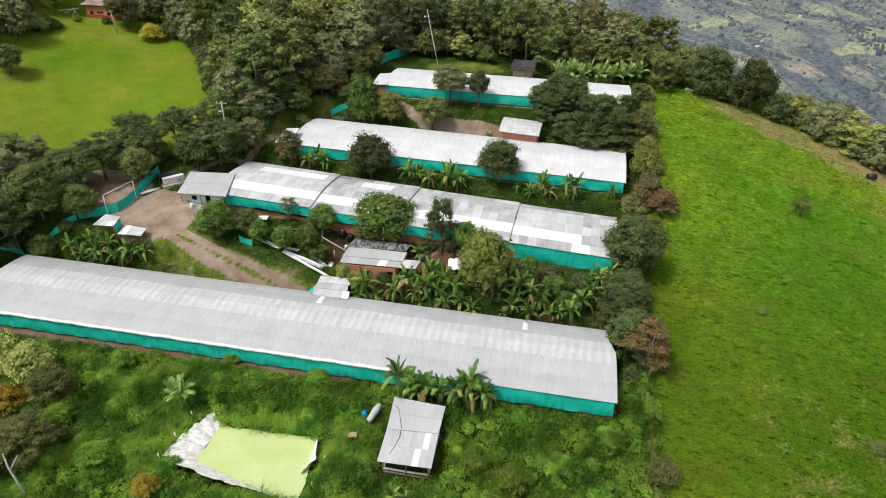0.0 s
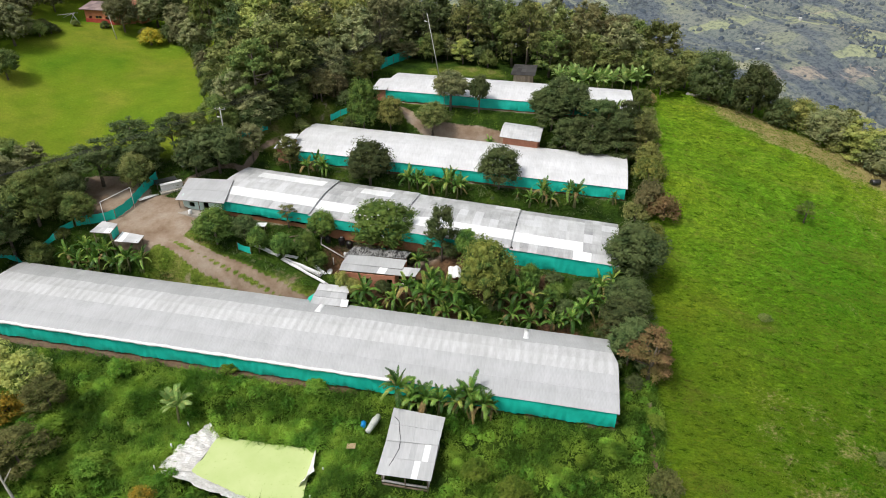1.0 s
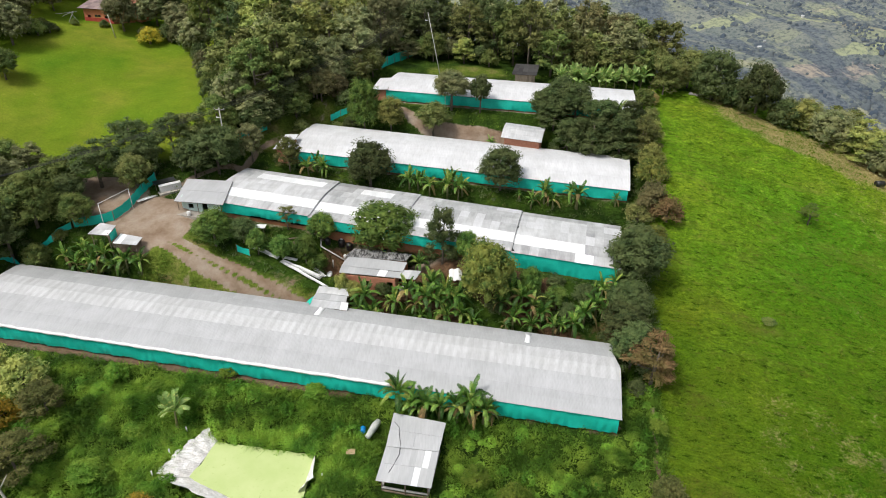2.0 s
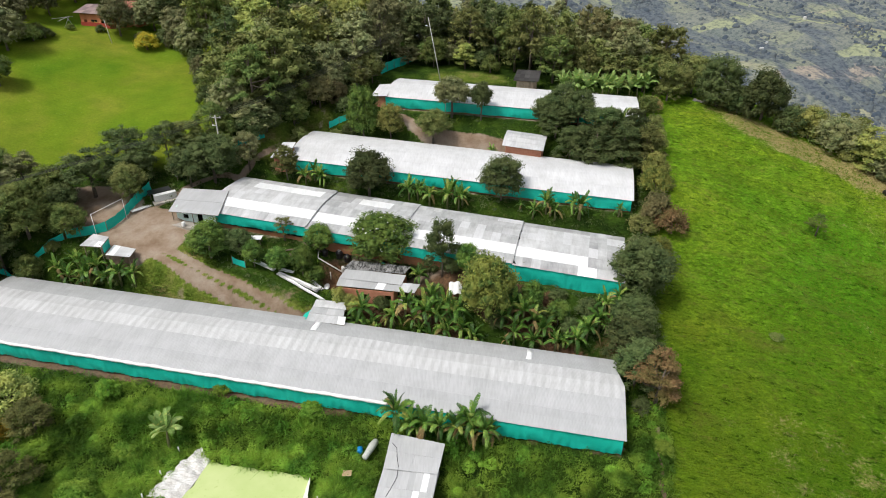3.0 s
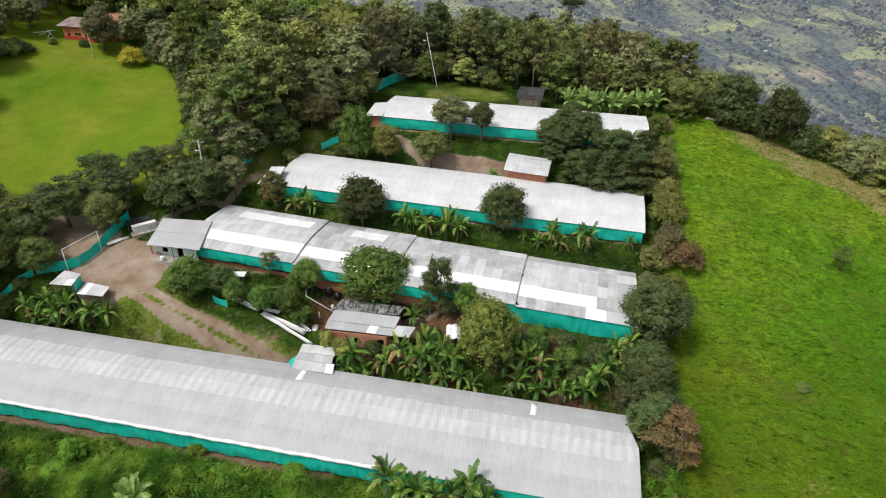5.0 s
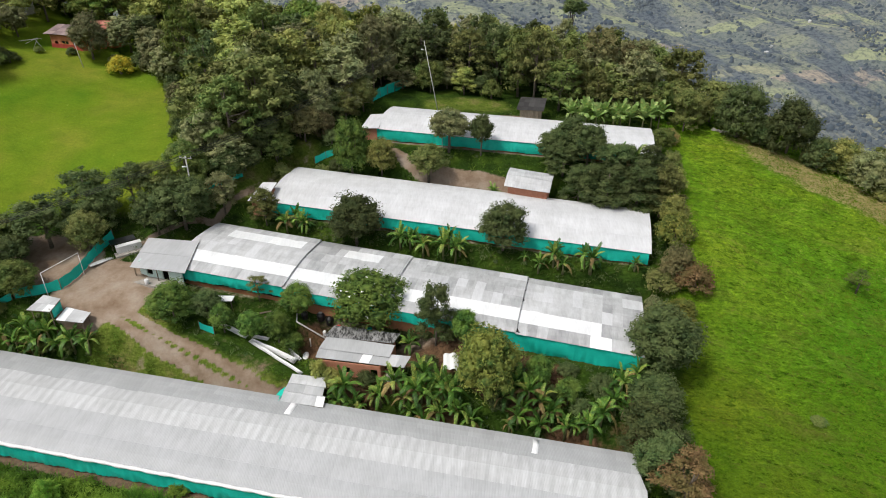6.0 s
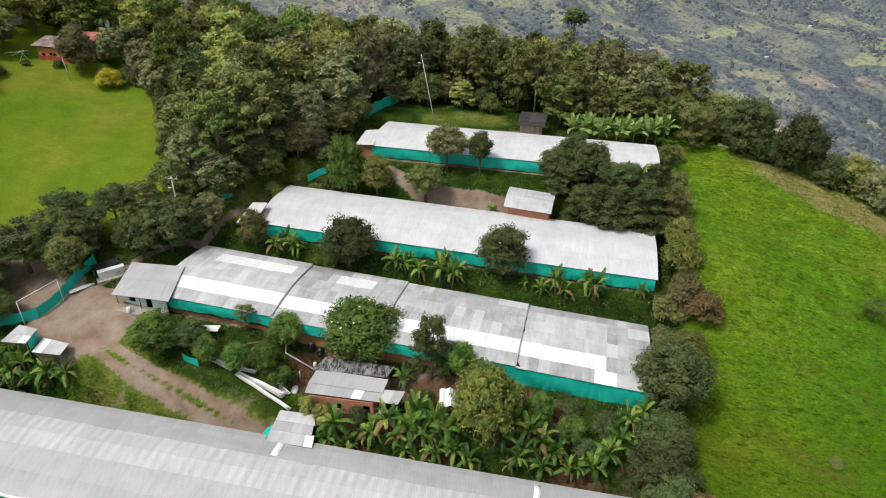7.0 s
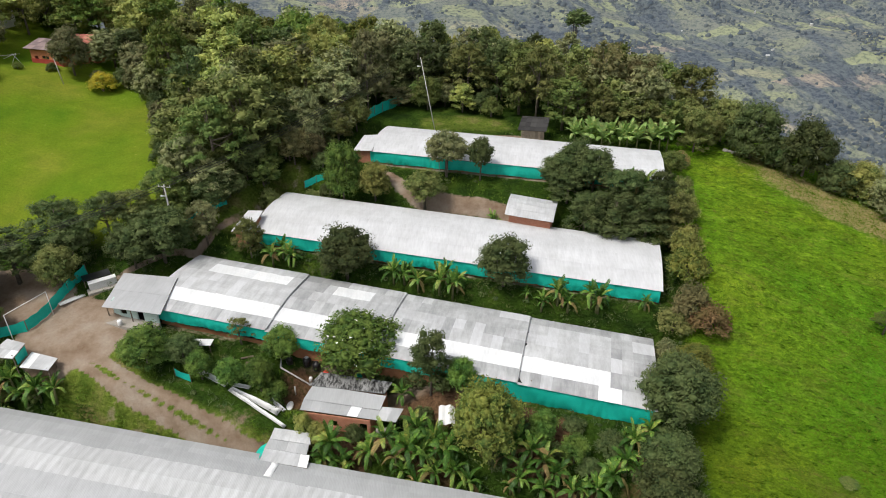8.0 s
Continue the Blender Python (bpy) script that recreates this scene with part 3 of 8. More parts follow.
    col = mix(n, l, ramp(n, l, edge, [(0.38, (0, 0, 0)), (0.62, (1, 1, 1))]), col, soil)
    l.new(col, b.inputs["Base Color"])
    bump(n, l, b, math_node(n, l, "ADD", math_node(n, l, "ADD", fine, tuft), tread), 1.0, 0.6)
    relief = math_node(n, l, "MULTIPLY_ADD", sep.outputs[2], -0.6, 0.95)
    l.new(math_node(n, l, "MAXIMUM", math_node(n, l, "MULTIPLY_ADD", sep.outputs[0], -0.7, relief), 0.15), n["Bump"].inputs["Strength"])
    return m


def distance_material():
    """The far side of the valley: fields, scrub and bare slopes, haze painted in."""
    m, n, l, b = mat("far_valley_side", 1.0, 0, 0.0)
    c, d = noise_tex(n, l, 0.011, 7, 0.68, where="world", turn=72, stretch=(0.5, 1.6, 1)), noise_tex(n, l, 0.11, 5, 0.75, where="world")
    pos = n.new("ShaderNodeNewGeometry").outputs["Position"]
    warp = n.new("ShaderNodeTexNoise")
    warp.inputs["Scale"].default_value, warp.inputs["Detail"].default_value = 0.012, 4
    l.new(pos, warp.inputs["Vector"])
    bent = n.new("ShaderNodeVectorMath")
    bent.operation = "MULTIPLY_ADD"
    l.new(warp.outputs["Color"], bent.inputs[0])
    bent.inputs[1].default_value = (90, 90, 0)
    l.new(pos, bent.inputs[2])
    lie = n.new("ShaderNodeMapping")
    lie.inputs["Rotation"].default_value, lie.inputs["Scale"].default_value = (0, 0, radians(72)), (0.5, 1.5, 0.0)
    l.new(bent.outputs[0], lie.inputs[0])
    plots = n.new("ShaderNodeTexVoronoi")
    plots.inputs["Scale"].default_value = 0.014
    l.new(lie.outputs[0], plots.inputs["Vector"])
    hue = n.new("ShaderNodeSeparateColor")
    l.new(plots.outputs["Color"], hue.inputs[0])
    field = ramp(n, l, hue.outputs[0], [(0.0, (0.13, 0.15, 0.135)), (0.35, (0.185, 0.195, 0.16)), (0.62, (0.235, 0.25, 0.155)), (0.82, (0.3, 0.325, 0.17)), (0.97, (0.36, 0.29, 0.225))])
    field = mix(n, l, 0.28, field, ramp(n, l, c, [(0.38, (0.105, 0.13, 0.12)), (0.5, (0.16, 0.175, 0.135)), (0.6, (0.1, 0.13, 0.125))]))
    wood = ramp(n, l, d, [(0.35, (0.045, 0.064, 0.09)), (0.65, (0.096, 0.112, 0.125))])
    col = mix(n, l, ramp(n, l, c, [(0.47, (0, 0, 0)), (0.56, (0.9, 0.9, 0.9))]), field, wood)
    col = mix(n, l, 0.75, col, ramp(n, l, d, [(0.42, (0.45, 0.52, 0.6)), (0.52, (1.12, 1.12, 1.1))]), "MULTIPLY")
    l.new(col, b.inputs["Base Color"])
    # faint blue glow and the blue-grey tones above imitate airlight
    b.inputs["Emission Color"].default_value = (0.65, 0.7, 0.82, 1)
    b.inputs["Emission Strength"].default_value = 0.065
    bump(n, l, b, math_node(n, l, "ADD", c, math_node(n, l, "MULTIPLY", d, 0.8)), 0.6, 10.0)
    return m


xs, ys = grid_line(30, 76, 0.3, -2600, 2600, 1.07), grid_line(34, 130, 0.33, -600, 3600)
west = grid_line(-66, -47.6, 0.55, -2600, -48)
xs = np.concatenate([west[west < -47.3], np.arange(-47, -11, 0.32), np.arange(-11, 30, 0.6), xs[xs > 30.01]])
gx, gy = np.meshgrid(xs, ys)
gzz = ground_z(gx, gy)
nx, ny = len(xs), len(ys)
idx = np.arange(nx * ny).reshape(ny, nx)
faces = np.stack([idx[:-1, :-1], idx[:-1, 1:], idx[1:, 1:], idx[1:, :-1]], -1).reshape(-1, 4)
gm = bpy.data.meshes.new("ground")
gm.vertices.add(nx * ny)
gm.vertices.foreach_set("co", np.stack([gx, gy, gzz], -1).astype(np.float32).ravel())
gm.loops.add(faces.size)
gm.loops.foreach_set("vertex_index", faces.astype(np.int32).ravel())
gm.polygons.add(len(faces))
gm.polygons.foreach_set("loop_start", np.arange(0, faces.size, 4, dtype=np.int32))
gm.polygons.foreach_set("use_smooth", np.ones(len(faces), bool))
cy_, cx_ = gy[:-1, :-1].ravel(), gx[:-1, :-1].ravel()
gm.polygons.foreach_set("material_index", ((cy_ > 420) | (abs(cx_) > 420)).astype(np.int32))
gm.update(calc_edges=True)
cover = np.zeros((nx * ny, 4), np.float32)
cover[:, 0], cover[:, 1], cover[:, 3] = soil_at(gx, gy).ravel(), pasture_at(gx, gy).ravel(), 1
cover[:, 3] = (1.15 * ease((gx - 47) / 10) * (1 - ease((near_line(gx, gy, CREST) - 0.8) / 7.5)) + 0.16 * ease((gx - 58) / 12) * ease((104 - gy) / 8) + 0.13 * ease((gx - 36) / 26) * ease((104 - gy) / 10) + 0.3 * ease((66 - gy) / 14) * ease((gx - 30) / 6) * ease(0.5 + wob(gx, gy, 0.18, 0.4))).ravel()
cover[:, 2] = (ease((-30 - gx) / 10) * ease((gy - 90) / 5)).ravel()
gm.attributes.new("cover", "FLOAT_COLOR", "POINT").data.foreach_set("color", cover.ravel())
gm.attributes.new("verge", "FLOAT", "POINT").data.foreach_set("value", verge_at(gx, gy).astype(np.float32).ravel())
gm.attributes.new("loam_shade", "FLOAT", "POINT").data.foreach_set("value", loam_shade_at(gx, gy).astype(np.float32).ravel())
gm.attributes.new("slope_sheen", "FLOAT", "POINT").data.foreach_set("value", (ease((gy - 46) / 46) * ease((gx - 27) / 9)).astype(np.float32).ravel())
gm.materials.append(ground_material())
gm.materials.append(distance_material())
tagged(new("ground", gm), "sloping green farmland with bare earth tracks and a hazy far valley side", "ground", kind="structure")


# ---------------------------------------------------------------- barns
def roof_h(d, v):
    p, q = v / d["w"], d.get("peak", 0.5)
    k = (q - p) / q if p < q else (p - q) / (1 - q)
    return d["back"] * v / d["w"] + d["crest"] * (1 - (0.55 * k + 0.45 * k * k))


def barn(key, label, rows, sheet_w, choose, cuts=(), hem=None, jitter=1.0, hang=0.02, hitch=0.0, nip=0.0, patches=(), group="long poultry barns"):
    """A long low barn: an earth-stained footing, posts, a hung curtain and a roof of sheets in rows."""
    d = BARNS[key]
    L, w, s, h = d["L"], d["w"], d["s"], d["h"]
    cx, cy, cz = d["c"]
    top = new("poultry_barn")
    base_z = -h - 0.55
    at = Matrix.Translation((cx, cy, cz + base_z))
    top.matrix_basis = at
    tagged(top, label, "barn", group)

    def P(u, v, z):
        """A point in the thing's own space: z above the front eave's line."""
        x, y = barn_xy(d, u, v)
        return (x - cx, y - cy, z + s * u - base_z)

    rng = random.Random(hash_key(key))
    step = 0.2 if cuts else 0.0

    def lift(u):
        """Sections of the roof step down towards the near corner."""
        if not cuts:
            return 0.0
        k = sum(1 for c in cuts if u > c)
        return step * k - (u / L) * step * len(cuts)

    def short(v):
        """How far the near end of the roof draws back behind the crest."""
        return nip * max(0.0, v / w - d.get("peak", 0.5)) ** 1.6 / (1 - d.get("peak", 0.5)) ** 1.6

    # footing walls
    for u0, u1, v0, v1 in ((0.1, L - 0.1, 0.25, 0.4), (0.1, L - 0.1, w - 0.4, w - 0.25), (0.1, 0.25, 0.4, w - 0.4), (L - 0.25, L - 0.1, 0.4, w - 0.4)):
        vs = [P(u, v, z) for z in (-h - 1.4, -h - 0.02) for u, v in ((u0, v0), (u1, v0), (u1, v1), (u0, v1))]
        part("footing_wall", mesh_of("footing_wall", vs, [(0, 1, 2, 3), (7, 6, 5, 4), (4, 5, 1, 0), (5, 6, 2, 1), (6, 7, 3, 2), (7, 4, 0, 3)], M_BASE), None, top)
    # near-black floor inside
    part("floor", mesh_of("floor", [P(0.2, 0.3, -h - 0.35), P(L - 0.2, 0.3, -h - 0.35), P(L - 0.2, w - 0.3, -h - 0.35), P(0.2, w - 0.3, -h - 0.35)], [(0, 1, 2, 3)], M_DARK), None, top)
    # posts
    pm = bm_box(-0.06, 0.06, -0.06, 0.06, 0, h + 0.5)
    post_me = bpy.data.meshes.new("post")
    pm.to_mesh(post_me)
    pm.free()
    post_me.materials.append(M_WOOD)
    npost = int(L / 4)
    for k in range(npost + 1):
        for v in (0.5, w - 0.5):
            ob = part("post", post_me, None, top)
            ob.location = P(0.4 + (L - 0.8) * k / npost, v, -h - 0.5)

    # curtains: hung cloth with folds, slack between its ties
    def curtain(u0, u1, v, out, label=""):
        n = max(8, int((u1 - u0) / 0.22))
        rows_ = []
        sag = [rng.uniform(0.0, 0.14) for _ in range(n // 12 + 3)]
        for j, f in enumerate((0.0, 0.03, 0.3, 0.6, 0.85, 1.0)):
            r = []
            for i in range(n + 1):
                u = u0 + (u1 - u0) * i / n
                t = (u - u0) / 2.7
                q, e = int(t), t - int(t)
                slack = (sag[q % len(sag)] + 0.03) * math.sin(math.pi * e)
                fold = 0.045 * math.sin(u * 9 + 2.3 * math.sin(u * 1.3 + j * 0.4)) + 0.05 * math.sin(u * 2.1 + j * 0.9)
                bulge = 0.16 * math.sin(math.pi * f) * (0.5 + 0.5 * math.sin(u * 0.63 + 1.7))
                z = -0.1 - slack * (1 - f) * 0.8 - f * (h + hang - hitch * min(1.0, max(0.0, (u - 12) / 14))) + 0.05 * math.sin(u * 0.9) * f
                r.append(P(u, v + out * (fold * (0.3 + f) + bulge - 0.02), z + lift(u)))
            rows_.append(r)
        part("curtain", strip(rows_, M_TEAL, "curtain"), None, top, label)

    pieces = 3 if L > 60 else 2
    for k in range(pieces):
        a, b = L * k / pieces, L * (k + 1) / pieces
        curtain(a, b, -0.1, -1)
        curtain(a, b, w - 0.14, 1)
    # ends: cloth below, dark netting in the gable
    for u, out in ((0.05, -1), (L - 0.05, 1)):
        n = 20
        rows_ = [[P(u + out * (0.03 * math.sin(v * 8 + j)), v, z if z < 0 else roof_h(d, v) - 0.12 + lift(u)) for v in (0.2 + (w - 0.4) * i / n for i in range(n + 1))] for j, z in enumerate((-h, -h * 0.5, -0.1, 1.0))]
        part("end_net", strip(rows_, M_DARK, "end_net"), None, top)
    # roof deck and its sheets
    edges = [0.0] + list(np.cumsum(rows) / sum(rows))
    vs_ = [-0.12 + (w + 0.4) * e for e in edges]
    nu = 40
    deck = [[P(-0.2 + short(v) + (L + 0.4 - short(v)) * i / nu, v, roof_h(d, np.clip(v, 0, w)) - 0.1 - 0.12 * max(0, -v, v - w) + lift(L * i / nu)) for i in range(nu + 1)] for v in np.linspace(0, w, 13)]
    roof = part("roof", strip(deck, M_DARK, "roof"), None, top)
    ncol = max(1, round((L + 0.5) / sheet_w))
    cw = (L + 0.5) / ncol
    shared = {}
    for r in range(len(rows)):
        v0, v1 = vs_[r], vs_[r + 1]
        lap = 0.12
        falls_front = (v0 + v1) / 2 < w / 2
        for c in range(ncol):
            u0 = -0.25 + c * cw
            um = u0 + cw / 2
            material = choose(r, c, um, rng)
            if material is None:
                continue
            # a shallow-curved sheet on its own origin, shared by its row and material
            z0 = roof_h(d, np.clip(v0, 0, w)) - (0.1 if v0 < 0 else 0)
            zm = roof_h(d, np.clip((v0 + v1) / 2, 0, w))
            z1 = roof_h(d, np.clip(v1, 0, w)) - (0.1 if v1 > w else 0)
            key_ = (r, material.name, c == 0 and nip > 0)
            if key_ not in shared:
                hw, th = cw / 2 + 0.03, 0.025
                up0, up1 = (0.03, 0.0) if falls_front else (0.0, 0.03)
                prof = [(v0 - (lap if falls_front else 0), z0 + up0 - (0.03 if falls_front else 0)), ((v0 + v1) / 2, zm + 0.03), (v1 + (0 if falls_front else lap), z1 + up1 - (0 if falls_front else 0.03))]
                vv, ff = [], []
                for th_ in (0.0, th):
                    for v, z in prof:
                        for uu in (-hw + (short(v) if key_[2] else 0), 0, hw):
                            x, y = d["e"][0] * uu + d["f"][0] * (v - v0), d["e"][1] * uu + d["f"][1] * (v - v0)
                            vv.append((x, y, z - z0 + th_ + s * uu + (0.012 if uu == 0 else 0)))
                for j in range(2):
                    for i in range(2):
                        q = [j * 3 + i, j * 3 + i + 1, j * 3 + i + 4, j * 3 + i + 3]
                        ff.append([k + 9 for k in q][::-1])
                        ff.append(q)
                for a_, b_ in ((0, 1), (1, 2), (6, 7), (7, 8), (0, 3), (3, 6), (2, 5), (5, 8)):
                    ff.append((a_, b_, b_ + 9, a_ + 9))
                shared[key_] = mesh_of("roof_sheet", vv, ff, material)
            ob = part("roof_sheet", shared[key_], None, roof)
            x, y, z = P(um, v0, z0 + lift(um))
            ob.location = (x, y, z + jitter * rng.uniform(-0.012, 0.014))
            ob.rotation_euler = tuple(jitter * rng.uniform(-0.004, 0.004) for _ in range(3))
    # single white sheets nailed over the old roofing
    for u, v0, v1, wide in patches:
        rows_ = [[P(u + q * wide / 2 + 0.04 * math.sin(v * 3), v, roof_h(d, v) + 0.07 + lift(u)) for q in (-1, 0, 1)] for v in np.linspace(v0, v1, 4)]
        ob = part("roof_patch", strip(rows_, M_SHEET_BRIGHT, "roof_patch"), None, roof, "bright white patch sheet")
        ob.modifiers.new("thickness", "SOLIDIFY").thickness = 0.02
    # flashing over each step of the roof
    for c in cuts:
        bm = bmesh.new()
        tube(bm, [P(c, v, roof_h(d, v) + 0.0 + max(lift(c - 0.05), lift(c + 0.05))) for v in np.linspace(0, w, 14)], 0.09, 5)
        part("flashing", bm, M_SHEET_PATCH, top, "dull grey flashing strip")
    # rolled white hem under the front eave
    if hem:
        n = 120
        bm = bmesh.new()
        path = [P(hem[0] + (hem[1] - hem[0]) * i / n, -0.24 - 0.03 * math.sin(i * 0.7), -0.05 - 0.05 * abs(math.sin(i * 0.21)) + lift(hem[0] + (hem[1] - hem[0]) * i / n)) for i in range(n + 1)]
        tube(bm, path, [0.2 + 0.03 * math.sin(i * 1.7) for i in range(n + 1)], 6)
        part("rolled_hem", bm, M_HEM, top, "rolled white plastic hem")
    return top


def hash_key(key):
    return sum(ord(c) * 31 ** k for k, c in enumerate(key)) % 99991


def choose_b1(r, c, u, rng):
    return (M_SHEET_PLAIN, M_SHEET_PLAIN2, M_SHEET_MOTTLED, M_SHEET_GREY_EVEN, M_SHEET_GREY_EVEN)[r]


def choose_b2(r, c, u, rng):
    k = rng.random()
    if r == 1 and 4.6 < u < 57:
        return M_SHEET_BRIGHT
    if u < 14:
        if r == 0:
            return M_SHEET_DULL2 if u > 5.6 and k < 0.75 else M_SHEET_BRIGHT if 3.6 < u < 5.6 else M_SHEET_FILM
        if r == 1:
            return M_SHEET_PATCH if k < 0.7 else M_SHEET_DULL2
        if r == 5:
            return M_SHEET_DULL2 if u < 10 and k < 0.7 else M_SHEET_PATCH
        if u < 5:
            return M_SHEET_DULL2 if k < 0.3 else M_SHEET_WHITE if k < 0.5 else M_SHEET_PATCH
        return M_SHEET_FILM if k < 0.85 else M_SHEET_WHITE
    if r == 4 and (33 < u < 39 or 44 < u < 55):
        return M_SHEET_BRIGHT if k < 0.9 else M_SHEET_FILM
    if r == 5 and 36.5 < u < 42.5:
        return M_SHEET_DULL
    if r == 4 and 39 <= u <= 42.5:
        return M_SHEET_DULL2
    if u < 30:
        return M_SHEET_PATCH if r in (0, 4) or k < 0.35 else M_SHEET_WHITE if k > 0.8 else M_SHEET_FILM
    if u > 42.7 and r in (2, 3):
        return M_SHEET_FILM if k < 0.7 else M_SHEET_WHITE
    if r in (2, 3):
        return M_SHEET_PATCH if k < 0.7 else M_SHEET_FILM
    return M_SHEET_PATCH if k < 0.8 else M_SHEET_FILM


def choose_white(r, c, u, rng):
    return M_SHEET_WHITE


M_SHEET_GREY_EVEN = sheet_mat("grey_even_roofing", (0.38, 0.39, 0.4), (0.42, 0.43, 0.44), 0.45)
M_SHEET_PLAIN = sheet_mat("plain_pale_roofing", (0.43, 0.44, 0.455), (0.445, 0.455, 0.47), 0.45, blotch=0.03)
M_SHEET_PLAIN2 = sheet_mat("plain_paler_roofing", (0.45, 0.46, 0.475), (0.47, 0.48, 0.495), 0.45, blotch=0.04)
M_SHEET_MOTTLED = sheet_mat("mottled_light_roofing", (0.515, 0.525, 0.535), (0.535, 0.545, 0.555), 0.45, blotch=0.05, turn=10.8, beat=0.09)
M_SHEET_FILM = sheet_mat("clouded_roof_film", (0.54, 0.55, 0.565), (0.59, 0.6, 0.61), 0.45, blotch=0.12)
M_SHEET_PATCH = sheet_mat("patched_grey_roofing", (0.44, 0.45, 0.46), (0.53, 0.54, 0.55), 0.45, blotch=0.16)
M_SHEET_DULL2 = sheet_mat("weathered_grey_roofing", (0.36, 0.365, 0.375), (0.45, 0.455, 0.465), 0.5, blotch=0.16)
M_SHEET_DULL = sheet_mat("dull_grey_roofing", (0.28, 0.285, 0.29), (0.4, 0.405, 0.41), 0.5)
W1 = BARNS["b1"]["w"]
barn("b1", "very long poultry barn with pale grey sheet roof and teal curtains", (2.4, 2.3, 3.4, 1.4, 1.5), 1.34, choose_b1, hem=(24.5, 79), jitter=0.3, hang=0.15, nip=1.9, patches=((10.3, W1 - 2.1, W1 - 0.1, 0.65), (36.2, W1 - 2.4, W1 - 0.1, 0.75)))
barn("b2", "long poultry barn with patched grey and white roofing and teal curtains", (1.9, 2.3, 2.2, 1.9, 2.2, 1.7), 1.2, choose_b2, cuts=(14.1, 30.0, 42.7), jitter=0.6, hang=0.35, hitch=0.75)
barn("b3", "long poultry barn with a smooth white roof and teal curtains", (2.6, 2.6, 2.6, 2.4), 1.1, choose_white, jitter=0.25, hang=0.15)
barn("b4", "white-roofed poultry barn with teal curtains beside the woods", (2.2, 2.2, 2.2, 2.0), 1.1, choose_white, jitter=0.25, hang=0.2)


# ---------------------------------------------------------------- other buildings
def sheet_roof(parent, corners, nu, nv, materials, name="roof", arch=0.0, rng=None):
    """A roof over four corners (rear left, rear right, front right, front left), laid with separate sheets."""
    rng = rng or random.Random(5)
    a, b, c, d = (Vector(p) for p in corners)

    def at(s, t):
        return a.lerp(b, s).lerp(d.lerp(c, s), t) + Vector((0, 0, arch * math.sin(math.pi * t)))

    up = (b - a).cross(a - d).normalized()
    if up.z < 0:
        up = -up
    q = [at(0, 0), at(1, 0), at(1, 1), at(0, 1)]
    deck = mesh_of(name, [p - up * k for k in (0.05, 0.11) for p in q], [(0, 1, 2, 3), (7, 6, 5, 4), (0, 4, 5, 1), (1, 5, 6, 2), (2, 6, 7, 3), (3, 7, 4, 0)], M_WOOD)
    roof = part(name, deck, None, parent)
    for j in range(nv):
        for i in range(nu):
            m = materials(i, j) if callable(materials) else materials
            if m is None:
                continue
            jit = rng.uniform(-0.015, 0.02)
            s0, s1, t0, t1 = i / nu - 0.004, (i + 1) / nu + 0.004, j / nv, min(1.03, (j + 1) / nv + 0.02)
            o = at((s0 + s1) / 2, (t0 + t1) / 2)
            cs = [at(s0, t0), at(s1, t0), at(s1, t1), at(s0, t1)]
            lift = [0.0, 0.0, 0.035, 0.035]
            vs = [p - o + up * (l_ + jit + h_) for h_ in (0, 0.02) for p, l_ in zip(cs, lift)]
            ob = part("roof_sheet", mesh_of("roof_sheet", vs, [(3, 2, 1, 0), (4, 5, 6, 7), (0, 1, 5, 4), (1, 2, 6, 5), (2, 3, 7, 6), (3, 0, 4, 7)], m), None, roof)
            ob.location = o
    return roof


def post_at(parent, x, y, z0, z1, r=0.06, m=None, name="post"):
    bm = bmesh.new()
    tube(bm, [(x, y, z0), (x, y, z1)], r, 6)
    return part(name, bm, m or M_WOOD, parent)


def wall_run(parent, p, q, z0, z1, thick, m, name="wall", holes=()):
    """A wall from p to q; holes are (from, to, sill, head) in metres along it."""
    p, q = Vector((*p, 0)), Vector((*q, 0))
    L = (q - p).length
    d = (q - p) / L
    n = Vector((-d.y, d.x, 0)) * thick / 2
    bm = bmesh.new()
    cuts = sorted(holes)
    spans, last = [], 0.0
    for a, b, s, h in cuts:
        spans += [(last, a, z0, z1), (a, b, z0, z0 + s), (a, b, z0 + h, z1)]
        last = b
    spans.append((last, L, z0, z1))
    for a, b, lo, hi in spans:
        if b - a > 0.01 and hi - lo > 0.01:
            vs = [bm.verts.new((*(p + d * t + n * k).xy, z)) for z in (lo, hi) for t, k in ((a, -1), (b, -1), (b, 1), (a, 1))]
            for f in ((3, 2, 1, 0), (4, 5, 6, 7), (0, 1, 5, 4), (1, 2, 6, 5), (2, 3, 7, 6), (3, 0, 4, 7)):
                bm.faces.new([vs[k] for k in f])
    return part(name, bm, m, parent)


def rel(top):
    o = top.location

    def f(x, y, z):
        return (x - o.x, y - o.y, z - o.z)
    return f


def patchy(*ms, seed=1):
    r = random.Random(seed)
    return lambda i, j: r.choice(ms)


